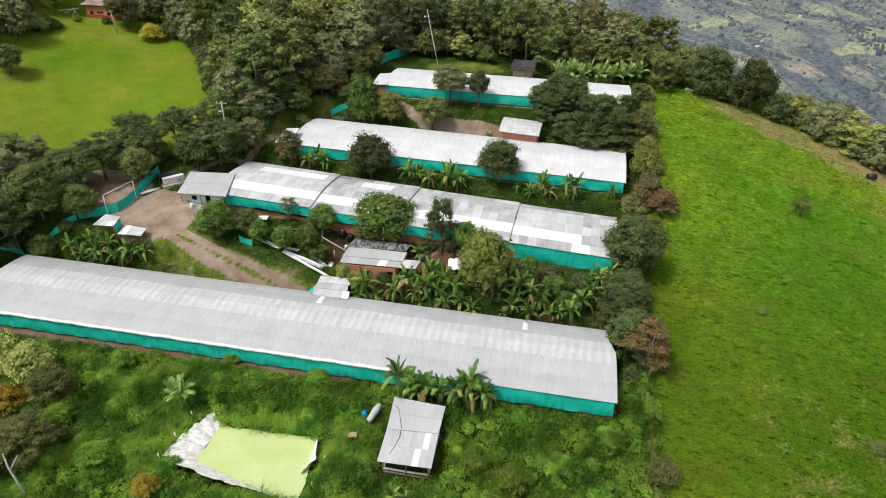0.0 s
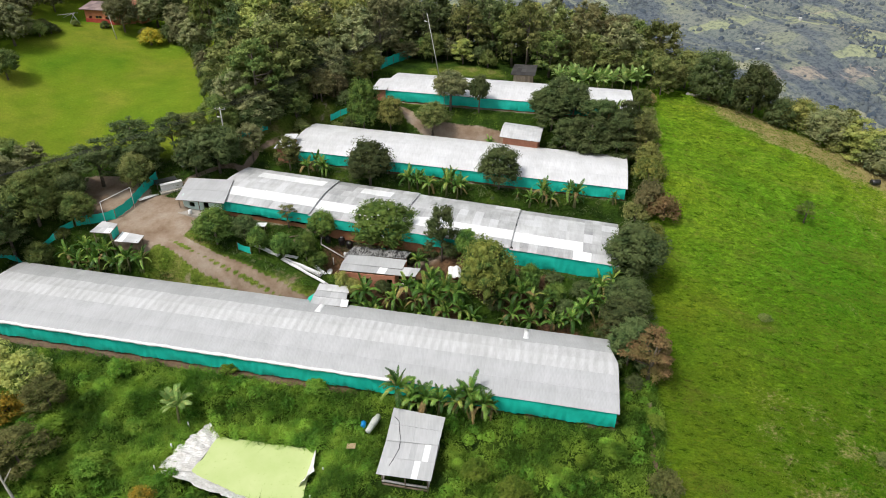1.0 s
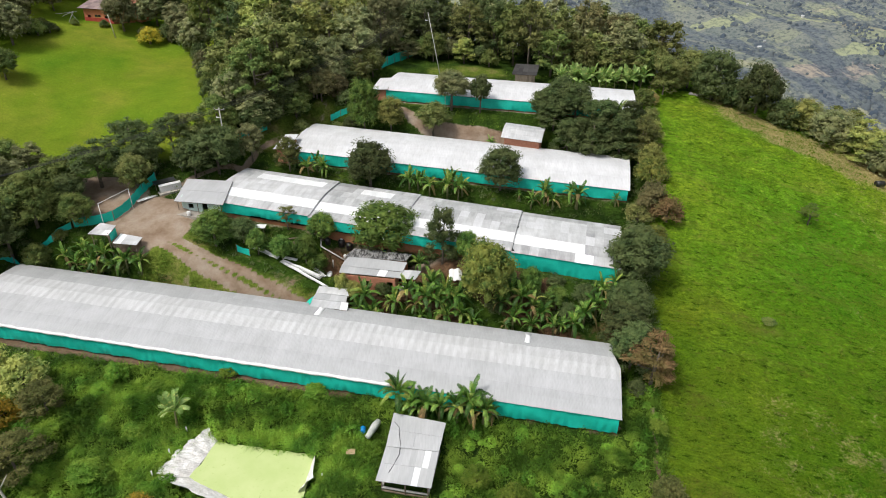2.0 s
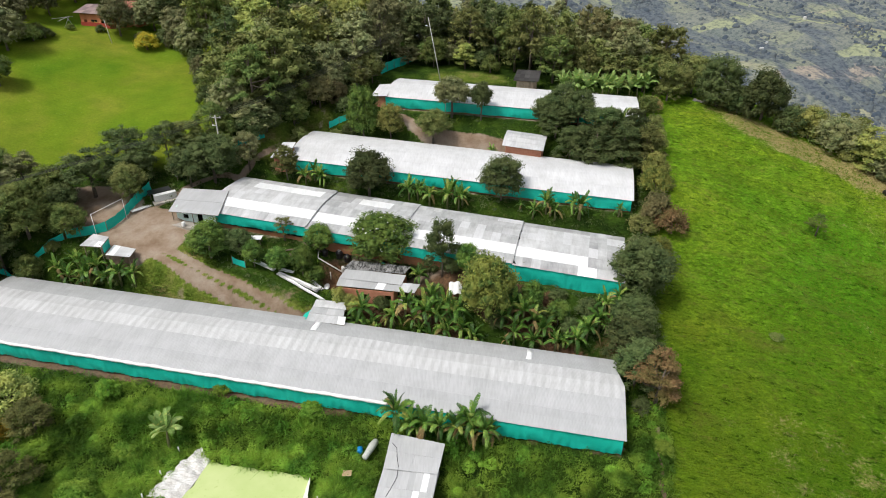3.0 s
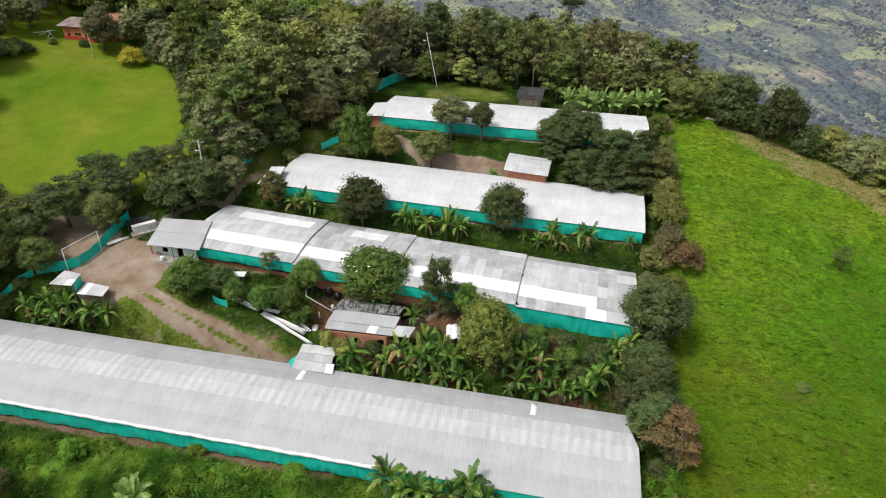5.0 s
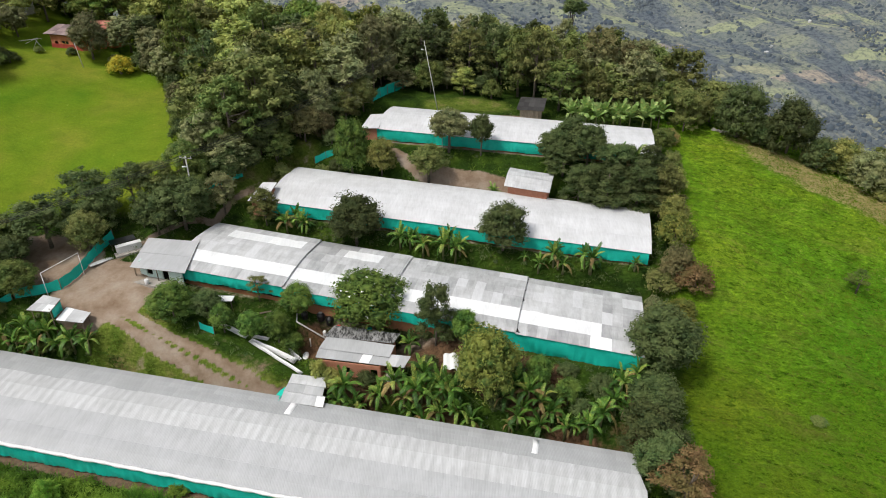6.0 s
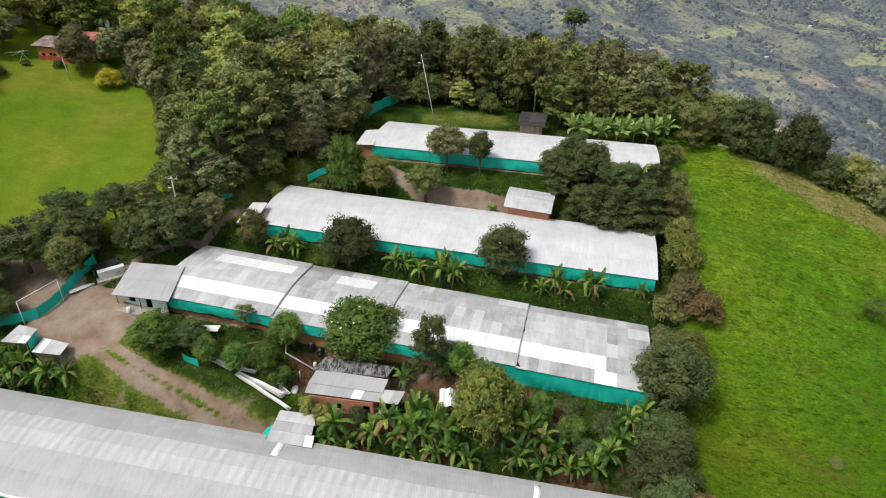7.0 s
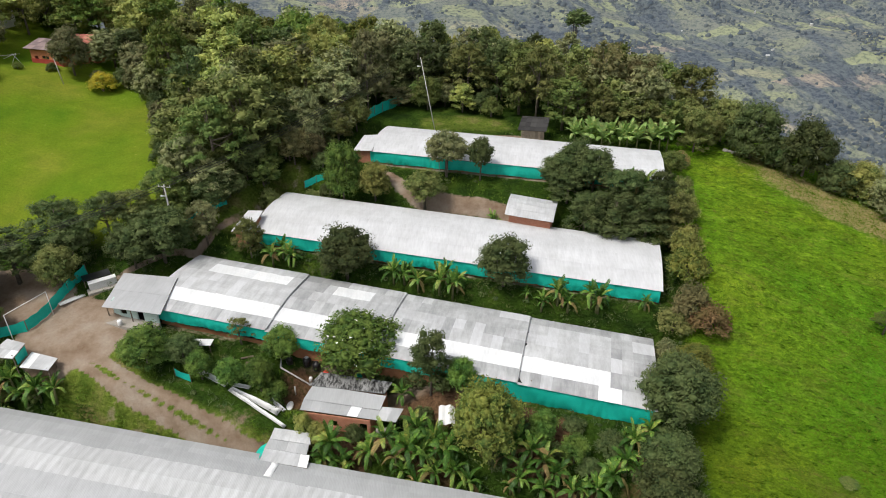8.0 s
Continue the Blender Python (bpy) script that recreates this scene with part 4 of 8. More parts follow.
# Open store shed by the pond
def store_shed():
    top = thing("store_shed", (-3.2, 47.5, -11.0), "open timber shed with a patched grey tin roof in the weeds", "shed")
    f = rel(top)
    r = random.Random(3)

    def pick(i, j):
        return M_SHEET_PALE if j < 2 or r.random() < 0.5 else M_SHEET_EVEN
    sheet_roof(top, [f(-5.25, 52.5, -7.5), f(0.25, 51.0, -7.5), f(-0.45, 47.6, -7.95), f(-5.75, 48.3, -7.95)], 4, 2, pick)
    sheet_roof(top, [f(-5.75, 48.4, -8.02), f(-0.45, 47.7, -8.02), f(-1.15, 43.5, -8.45), f(-6.45, 44.4, -8.45)], 8, 2, lambda i, j: M_SHEET_BRIGHT if i == 6 and j == 0 or i == 5 and j == 1 else (M_SHEET_PALE if (i // 2 + j) % 2 else M_SHEET_EVEN))
    for x, y, zt in ((-6.0, 45.0, -8.6), (-1.5, 44.1, -8.6), (-5.6, 48.2, -8.2), (-0.8, 47.6, -8.2), (-5.0, 51.8, -7.7), (-0.2, 50.6, -7.7), (-3.7, 44.5, -8.6)):
        post_at(top, *f(x, y, gz(x, y) - 0.3), f(x, y, zt)[2], 0.08)
    # boarded pen inside: low walls of planks
    for (xa, ya), (xb, yb) in (((-6.0, 45.0), (-1.5, 44.1)), ((-6.0, 45.0), (-5.0, 51.8)), ((-1.5, 44.1), (-0.2, 50.6))):
        for k in range(3):
            z = -10.9 + 0.42 * k
            bm = bmesh.new()
            tube(bm, [f(xa, ya, z), f((xa + xb) / 2, (ya + yb) / 2, z - 0.03), f(xb, yb, z)], 0.12, 4)
            part("rail", bm, M_WOOD if k < 2 else M_POLE, top)
    part("floor", mesh_of("floor", [f(-6, 45, -10.75), f(-1.5, 44.1, -10.75), f(-0.2, 50.6, -10.75), f(-5, 51.8, -10.75)], [(0, 1, 2, 3)], M_DARK), None, top)
    bm = bmesh.new()
    tube(bm, [f(-5.1, 51.2, -7.55), f(-4.6, 50.6, -7.6), f(-4.5, 49.5, -7.72), f(-4.3, 48.4, -7.86), f(-4.4, 47.2, -8.05), f(-4.9, 46.0, -8.2), f(-5.3, 45.2, -8.3)], 0.03, 5)
    part("hose", bm, M_WIRE, top, "thin dark hose lying over the roof")


M_SHEET_EVEN = sheet_mat("even_grey_roofing", (0.4, 0.41, 0.42), (0.5, 0.51, 0.52), 0.4)
store_shed()


# Algae-green settling pond with a plastic liner
def pond():
    m, n, l, b = mat("algae_water", 0.22, 0, 0.4)
    big, fine = noise_tex(n, l, 0.25, 4), noise_tex(n, l, 2.5, 5)
    col = ramp(n, l, big, [(0.3, (0.42, 0.52, 0.2)), (0.7, (0.51, 0.59, 0.27))])
    col = mix(n, l, ramp(n, l, fine, [(0.62, (0, 0, 0)), (0.75, (1, 1, 1))]), col, (0.34, 0.44, 0.14))
    l.new(col, b.inputs["Base Color"])
    pts = [(-25.6, 46.7), (-24.3, 51.5), (-19, 50.6), (-13.4, 49.6), (-13.5, 45.5), (-14.0, 40.8), (-18, 43.0), (-21.3, 44.4)]
    bm = bmesh.new()
    r = random.Random(8)
    ring = []
    for (ax, ay), (bx, by) in zip(pts, pts[1:] + pts[:1]):
        for k in range(8):
            t = k / 8
            ring.append(bm.verts.new((ax + (bx - ax) * t + r.uniform(-0.12, 0.12), ay + (by - ay) * t + r.uniform(-0.12, 0.12), 0)))
    bm.faces.new(ring)
    for v in bm.verts:
        v.co.x -= POND[0]
        v.co.y -= POND[1]
    me = bpy.data.meshes.new("water")
    bm.to_mesh(me)
    bm.free()
    me.materials.append(m)
    w = new("water", me)
    w.location = POND
    tagged(w, "still pond water covered with bright yellow-green algae", "pond water", kind="structure")
    liner = thing("pond_liner", (-26, 49, -10.4), "crumpled white plastic liner along the bank of the pond", "pond liner")
    f = rel(liner)
    ml = simple("crumpled_white_plastic", (0.46, 0.44, 0.41), (0.84, 0.84, 0.83), 1.1, 0.5, bumps=0.6, grain=6)

    def sheet(inner, outer, nu, nv, name):
        """A crumpled sheet from the water's edge up the bank."""
        rows_ = []
        for j in range(nv + 1):
            row = []
            for i in range(nu + 1):
                t = i / nu * (len(inner) - 1)
                k = min(int(t), len(inner) - 2)
                e = t - k
                a = Vector(inner[k]).lerp(Vector(inner[k + 1]), e)
                c = Vector(outer[k]).lerp(Vector(outer[k + 1]), e)
                p = a.lerp(c, j / nv * (1 + 0.05 * math.sin(i * 0.9) + 0.04 * math.sin(i * 2.1 + j)))
                z = -10.85 + 0.75 * (j / nv) ** 0.9 + 0.06 * math.sin(i * 1.1 + j * 0.4) * (j > 0) + r.uniform(-0.05, 0.05) * (j > 0)
                z = max(z, gz(p.x, p.y) + 0.06) if j > 1 else z
                row.append(f(p.x, p.y, z))
            rows_.append(row)
        part(name, strip(rows_, ml, name, False), None, liner)
    sheet([(-24.2, 51.6), (-25.0, 49.2), (-25.7, 46.6)], [(-25.6, 53.0), (-27.6, 50.0), (-28.9, 46.6)], 26, 9, "bank_sheet")
    sheet([(-25.6, 46.9), (-21.2, 44.5), (-18, 43.2), (-15.4, 41.9)], [(-28.6, 46.2), (-21.9, 43.4), (-18.5, 42.4), (-15.6, 41.4)], 34, 5, "bank_sheet")
    sheet([(-13.6, 49.2), (-13.9, 46.2), (-14.4, 44.8)], [(-13.3, 49.0), (-13.0, 46.2), (-14.0, 44.8)], 16, 4, "bank_sheet")
    for x, y in ((-27.8, 52.5), (-28.5, 49.4), (-29.2, 46.6), (-12.2, 46.8), (-12.9, 43.4)):
        p = thing("marker_post", (x, y, gz(x, y)), "short white marker post on the bank of the pond", "post", "posts round the pond")
        post_at(p, 0, 0, -0.2, 0.75, 0.07, M_HEM, "shaft")


pond()


# Small dwelling behind the long barn
def dwelling():
    top = thing("cottage", (-8.5, 75.5, -5.25), "small red brick cottage with a stained grey sheet roof", "house")
    f = rel(top)
    gl, gr = (-12.6, 77.9), (-5.0, 76.4)
    fl, fr = (-13.3, 73.6), (-6.4, 72.4)
    wall_run(top, f(*fl, 0)[:2], f(*fr, 0)[:2], -0.4, 2.1, 0.15, M_BRICK, holes=((2.6, 3.5, 1.1, 1.9), (5.9, 6.7, 0.4, 2.0)))
    wall_run(top, f(*gl, 0)[:2], f(*gr, 0)[:2], -0.4, 3.0, 0.15, M_BRICK)
    wall_run(top, f(*fl, 0)[:2], f(*gl, 0)[:2], -0.4, 2.3, 0.15, M_BRICK)
    wall_run(top, f(*fr, 0)[:2], f(*gr, 0)[:2], -0.4, 2.3, 0.15, M_BRICK, holes=((1.2, 2.2, 0.9, 1.8),))
    part("floor", mesh_of("floor", [f(*p, -5.2) for p in (fl, fr, gr, gl)], [(0, 1, 2, 3)], M_DARK), None, top)
    sheet_roof(top, [f(-12.3, 78.7, -2.05), f(-4.4, 77.1, -2.05), f(-5.1, 75.3, -2.1), f(-13.3, 76.6, -2.1)], 8, 1, M_SHEET_OLD)
    sheet_roof(top, [f(-12.9, 76.7, -2.13), f(-4.9, 75.0, -2.13), f(-5.4, 73.4, -2.62), f(-13.6, 75.0, -2.6)], 8, 1, M_SHEET_GREY_EVEN)
    sheet_roof(top, [f(-13.6, 75.0, -2.62), f(-3.0, 73.6, -2.62), f(-3.7, 71.95, -2.93), f(-13.8, 73.75, -2.95)], 10, 1, lambda i, j: M_SHEET_BRIGHT if i == 5 else M_SHEET_FILM if i == 8 else M_SHEET_GREY_EVEN)
    for x, y in ((-4.0, 72.3), (-3.7, 73.9)):
        post_at(top, *f(x, y, -5.3), f(x, y, -3.2)[2], 0.06)
    bm = bm_box(-0.8, 0.8, -0.3, 0.3, 0, 0.75, 0.03)
    ob = part("bench", bm, M_CONCRETE, top, "washing bench of pale concrete")
    ob.location = f(-5.0, 72.3, gz(-5, 72.3))


dwelling()


# Annexes and lean-to roofs
def annex_west():
    top = thing("annex", (-35.5, 87.5, 0.1), "low mint-green store room with a grey sheet roof beside the barn", "outbuilding")
    f = rel(top)
    sheet_roof(top, [f(-39.2, 92.0, 2.75), f(-31.8, 90.4, 3.05), f(-31.3, 83.5, 2.36), f(-39.0, 85.5, 2.05)], 6, 2, patchy(M_SHEET_PLAIN2, M_SHEET_PLAIN2, M_SHEET_PLAIN, seed=4))
    wall_run(top, f(-38.3, 86.4, 0)[:2], f(-32.2, 84.6, 0)[:2], -0.6, 1.85, 0.15, M_MINT, holes=((1.0, 1.9, 1.2, 1.9), (3.4, 4.3, 0.6, 2.2)))
    wall_run(top, f(-38.3, 86.4, 0)[:2], f(-38.4, 91.2, 0)[:2], -0.6, 2.2, 0.15, M_MINT)
    wall_run(top, f(-38.4, 91.2, 0)[:2], f(-32.6, 90.0, 0)[:2], -0.6, 2.5, 0.15, M_MINT)
    part("floor", mesh_of("floor", [f(-38.3, 86.4, 0.15), f(-32.2, 84.6, 0.15), f(-32.6, 90.0, 0.15), f(-38.4, 91.2, 0.15)], [(0, 1, 2, 3)], M_DARK), None, top)
    bm = bmesh.new()
    box(bm, -3.2, 3.2, -0.9, 0.9, -0.6, 0.22, pose(*f(-35.4, 84.6, 0.1), 0, 0, -16), 0.04)
    part("step", bm, M_CONCRETE, top, "earth-stained concrete apron")
    for x, y in ((-38.7, 85.8), (-35.5, 84.9)):
        post_at(top, *f(x, y, 0), f(x, y, 2.1)[2], 0.06)
    b = thing("drum", (-36.7, 84.2, 0.33), "small white plastic drum on the apron", "drum")
    bm = bmesh.new()
    tube(bm, [(0, 0, 0), (0, 0, 0.05), (0, 0, 0.6), (0, 0, 0.66)], [0.24, 0.27, 0.27, 0.2], 12)
    part("body", bm, M_HEM, b)
    b = thing("barrel", (-32.9, 83.6, 0.2), "dark blue barrel beside the barn curtain", "barrel")
    bm = bmesh.new()
    tube(bm, [(0, 0, 0), (0, 0, 0.05), (0, 0, 0.45), (0, 0, 0.9), (0, 0, 0.95)], [0.25, 0.29, 0.31, 0.29, 0.25], 12)
    part("body", bm, M_WIRE, b)


def lean_to():
    top = thing("lean_to", (-14.5, 69.8, -6.8), "lean-to of stepped pale grey sheets behind the long barn", "lean-to")
    f = rel(top)
    sheet_roof(top, [f(-16.3, 72.4, -4.2), f(-12.6, 71.7, -4.2), f(-12.2, 70.3, -4.4), f(-16.5, 71.1, -4.4)], 4, 1, M_SHEET_FILM)
    sheet_roof(top, [f(-16.5, 71.2, -4.43), f(-12.4, 70.5, -4.43), f(-12.4, 69.1, -4.6), f(-16.8, 70.0, -4.6)], 4, 1, M_SHEET_EVEN)
    sheet_roof(top, [f(-16.8, 70.0, -4.63), f(-12.1, 69.1, -4.63), f(-12.1, 67.6, -4.8), f(-16.9, 68.6, -4.8)], 5, 1, lambda i, j: M_SHEET_BRIGHT if i == 4 else M_SHEET_FILM)
    for x, y, z in ((-16.4, 72.0, -4.3), (-12.8, 71.4, -4.3), (-12.5, 68.2, -4.9), (-16.7, 69.0, -4.9)):
        post_at(top, *f(x, y, gz(x, y) - 0.3), f(x, y, z)[2], 0.07)
    rows_ = [[f(-16.75 - dx - 0.08 * math.sin(0.5 + i) - 0.03 * i, 70.8 - 0.28 * i, z - 0.04 * math.sin(i * 2)) for i in range(9)] for z, dx in ((-4.72, 0), (-4.95, 0.35), (-5.25, 0.75), (-5.7, 1.1))]
    part("curtain", strip(rows_, M_TEAL, "curtain"), None, top, "teal cloth hung along the side")


def annex_upper():
    top = thing("brick_store", (13.3, 105.0, 3.2), "small brick store with a white curved roof under trees", "outbuilding")
    f = rel(top)
    sheet_roof(top, [f(10.9, 109.6, 6.0), f(17.4, 107.2, 5.8), f(16.1, 102.4, 4.9), f(9.6, 104.6, 5.1)], 5, 4, M_SHEET_FILM, arch=0.4)
    c = [(10.3, 105.1), (15.8, 103.1), (16.8, 106.9), (11.3, 109.0)]
    for p, q in zip(c, c[1:] + c[:1]):
        wall_run(top, f(*p, 0)[:2], f(*q, 0)[:2], -0.8, 1.95, 0.15, M_BRICK)
    part("floor", mesh_of("floor", [f(*p, 3.2) for p in c], [(0, 1, 2, 3)], M_DARK), None, top)


def end_annexes():
    top = thing("end_store", (-26.0, 102.0, 2.9), "low store with a pale roof against the end of the barn", "outbuilding")
    f = rel(top)
    sheet_roof(top, [f(-26.6, 104.5, 5.6), f(-24.4, 104.2, 5.7), f(-25.0, 99.5, 4.9), f(-27.6, 99.6, 4.8)], 3, 2, M_SHEET_WHITE)
    c = [(-27.2, 100.1), (-25.4, 100.0), (-24.8, 104.0), (-26.4, 104.2)]
    for p, q in zip(c, c[1:] + c[:1]):
        wall_run(top, f(*p, 0)[:2], f(*q, 0)[:2], -0.7, 1.9, 0.15, M_BRICK)
    top = thing("end_store", (-11.5, 121.0, 7.3), "low brick store with a pale roof against the upper barn", "outbuilding")
    f = rel(top)
    sheet_roof(top, [f(-12.2, 123.8, 10.2), f(-9.8, 123.8, 10.3), f(-10.4, 118.3, 9.5), f(-13.4, 119.0, 9.3)], 3, 2, M_SHEET_WHITE)
    c = [(-13.0, 119.4), (-10.7, 118.8), (-10.2, 123.4), (-12.0, 123.5)]
    for p, q in zip(c, c[1:] + c[:1]):
        wall_run(top, f(*p, 0)[:2], f(*q, 0)[:2], -0.7, 2.0, 0.15, M_BRICK)


def hut():
    top = thing("hut", (16.0, 128.0, 8.3), "small timber hut with a dark shingled roof by the woods", "hut")
    f = rel(top)
    c = [(14.6, 126.0), (18.2, 125.2), (18.8, 128.4), (15.2, 129.2)]
    for p, q in zip(c, c[1:] + c[:1]):
        d = (Vector(q) - Vector(p))
        n = max(3, int(d.length / 0.45))
        for k in range(n):
            a, b = Vector(p) + d * (k / n), Vector(p) + d * ((k + 0.93) / n)
            wall_run(top, f(*a, 0)[:2], f(*b, 0)[:2], -2.2, 1.6 + 0.02 * (k % 3), 0.06, M_HUT, "board")
    mr = sheet_mat("dark_weathered_roof", (0.025, 0.024, 0.024), (0.06, 0.058, 0.056), 0.8)
    sheet_roof(top, [f(15.2, 129.9, 11.0), f(19.6, 128.9, 11.0), f(19.3, 127.2, 11.2), f(14.8, 128.2, 11.2)], 5, 1, mr)
    sheet_roof(top, [f(14.8, 128.2, 11.2), f(19.3, 127.2, 11.2), f(18.5, 124.4, 10.0), f(13.9, 125.4, 10.0)], 5, 3, mr)
    top.location += Vector((-0.7, 0.9, 0.35))


M_HUT = simple("pale_boards", (0.34, 0.26, 0.18), (0.52, 0.42, 0.31), 2.0, 0.9, vary=0.25)
annex_west()
lean_to()
annex_upper()
end_annexes()
hut()


def window_in(parent, start, d, a, b, z0, z1, m):
    """A framed window in an opening of a wall that runs from start along d."""
    w = part("window", bm_box(-0.06, b - a + 0.06, -0.05, 0.05, z0 - 0.08, z0, 0.01), m, parent, "painted timber window")
    w.matrix_basis = Matrix.Translation((start[0] + d.x * a, start[1] + d.y * a, 0)) @ Matrix.Rotation(math.atan2(d.y, d.x), 4, "Z")
    for nm, box_ in (("frame_side", (-0.06, 0.03, -0.05, 0.05, z0, z1)), ("frame_side", (b - a - 0.03, b - a + 0.06, -0.05, 0.05, z0, z1)), ("frame_head", (-0.06, b - a + 0.06, -0.05, 0.05, z1, z1 + 0.08)), ("mullion", ((b - a) / 2 - 0.03, (b - a) / 2 + 0.03, -0.04, 0.04, z0, z1))):
        part(nm, bm_box(*box_, 0.008), m, w)
    part("pane", bm_box(0.03, b - a - 0.03, -0.008, 0.008, z0, z1), M_PANE, w, "dark window glass")


M_PANE = simple("window_glass", (0.015, 0.018, 0.02), (0.03, 0.034, 0.038), 1.0, 0.08, bumps=0, spec=0.6)


# Dwelling beyond the meadow
def farmhouse():
    top = thing("farmhouse", (-76.0, 148.5, 17.4), "orange farmhouse with a low clay roof among trees", "house")
    f = rel(top)
    c = [(-80.6, 147.6), (-73.2, 144.9), (-71.0, 149.8), (-78.4, 152.5)]
    hol = ((0.9, 1.8, 1.1, 2.0), (2.8, 4.6, 0.4, 2.1), (5.6, 6.6, 1.0, 2.0))
    for k, (p, q) in enumerate(zip(c, c[1:] + c[:1])):
        wall_run(top, f(*p, 0)[:2], f(*q, 0)[:2], -1.2, 2.3, 0.2, M_HOUSE, holes=hol if k == 0 else ())
    d = (Vector(c[1]) - Vector(c[0])).normalized()
    out = Vector((d.y, -d.x)) * 0.16
    for a, b, z0, z1 in hol:
        window_in(top, f(*c[0], 0)[:2], d, a, b, z0, z1, M_OCHRE)
    wall_run(top, f(*(Vector(c[0]) + out), 0)[:2], f(*(Vector(c[1]) + out), 0)[:2], -1.3, 0.3, 0.1, M_RED_PLINTH, "plinth")
    part("floor", mesh_of("floor", [f(*p, 17.5) for p in c], [(0, 1, 2, 3)], M_DARK), None, top)
    sheet_roof(top, [f(-79.9, 150.3, 20.9), f(-71.7, 147.2, 20.9), f(-72.4, 143.9, 19.6), f(-81.6, 147.2, 19.6)], 9, 3, M_TILE_SHEET)
    sheet_roof(top, [f(-78.4, 153.4, 19.6), f(-70.1, 150.4, 19.6), f(-71.7, 147.2, 20.9), f(-79.9, 150.3, 20.9)], 9, 3, M_TILE_SHEET)
    top.location += Vector((2.3, -0.3, 0))
    top = thing("farmhouse", (-67.6, 153.0, gz(-67.6, 153)), "outbuilding with a red clay roof behind the farmhouse", "house")
    f = rel(top)
    c = [(-70.2, 151.6), (-66.0, 151.0), (-65.2, 154.4), (-69.4, 155.0)]
    for p, q in zip(c, c[1:] + c[:1]):
        wall_run(top, f(*p, 0)[:2], f(*q, 0)[:2], -1.0, 4.2, 0.2, M_HOUSE)
    sheet_roof(top, [f(-70.4, 155.6, 20.3), f(-64.6, 154.8, 20.3), f(-65.2, 152.8, 21.5), f(-70.6, 153.5, 21.5)], 6, 2, M_RED_TILE)
    sheet_roof(top, [f(-70.6, 153.5, 21.5), f(-65.2, 152.8, 21.5), f(-65.4, 150.0, 20.1), f(-71.0, 150.8, 20.1)], 6, 2, M_RED_TILE)
    top.location += Vector((-1.8, -0.6, -0.4))
    top = thing("farmhouse", (-92, 160, gz(-92, 160)), "small white-roofed house among trees behind the meadow", "house")
    c = [(-3, -2.2), (3, -2.6), (3.3, 1.6), (-2.6, 2.2)]
    for p, q in zip(c, c[1:] + c[:1]):
        wall_run(top, p, q, -1.0, 2.6, 0.2, M_WHITEWASH)
    sheet_roof(top, [(-3.2, 2.8, 2.7), (3.8, 2.2, 2.7), (3.5, -0.3, 3.7), (-3.3, 0.1, 3.7)], 6, 1, M_SHEET_WHITE)
    sheet_roof(top, [(-3.3, 0.1, 3.7), (3.5, -0.3, 3.7), (3.4, -3.2, 2.5), (-3.6, -2.8, 2.5)], 6, 1, M_SHEET_WHITE)
    # orange kiosk in the wood
    top = thing("kiosk", (-17.0, 142.0, gz(-17.0, 142.0)), "small open kiosk with a red tiled roof", "kiosk")
    for x, y in ((-1.1, -0.9), (1.1, -0.9), (1.1, 0.9), (-1.1, 0.9)):
        post_at(top, x, y, 0, 4.45, 0.12, M_OCHRE)
    sheet_roof(top, [(-1.5, 1.4, 4.4), (1.5, 1.4, 4.4), (1.5, 0, 5.2), (-1.5, 0, 5.2)], 3, 1, M_RED_TILE)
    sheet_roof(top, [(-1.5, 0, 5.2), (1.5, 0, 5.2), (1.5, -1.4, 4.4), (-1.5, -1.4, 4.4)], 3, 1, M_RED_TILE)


def farm_yard():
    t = thing("drying_frame", (-78.8, 142.0, gz(-78.8, 142.0)), "white pole frame standing in the farmhouse yard", "frame")
    for nm, a, b in (("leg", (-0.6, 0, -0.2), (0.9, 0.4, 2.3)), ("leg", (1.6, 0.6, -0.2), (0.2, 0.3, 2.3)), ("rail", (-2.4, -0.4, 1.9), (1.6, 0.5, 2.2)), ("rail", (-2.0, 0.8, 1.2), (0.9, 0.4, 2.3))):
        bm = bmesh.new()
        tube(bm, [a, b], 0.035, 6)
        part(nm, bm, M_POLE, t)


farm_yard()
M_RED_PLINTH = simple("dark_red_paint", (0.3, 0.04, 0.03), (0.4, 0.07, 0.05), 1.0, 0.8)
M_OCHRE = simple("ochre_paint", (0.5, 0.3, 0.06), (0.6, 0.38, 0.1), 1.0, 0.8)
M_TILE_SHEET = sheet_mat("grey_clay_tiles", (0.2, 0.15, 0.15), (0.32, 0.24, 0.23), 0.85, rib=2)
M_RED_TILE = sheet_mat("red_clay_tiles", (0.38, 0.12, 0.09), (0.5, 0.2, 0.15), 0.85, rib=2)
farmhouse()


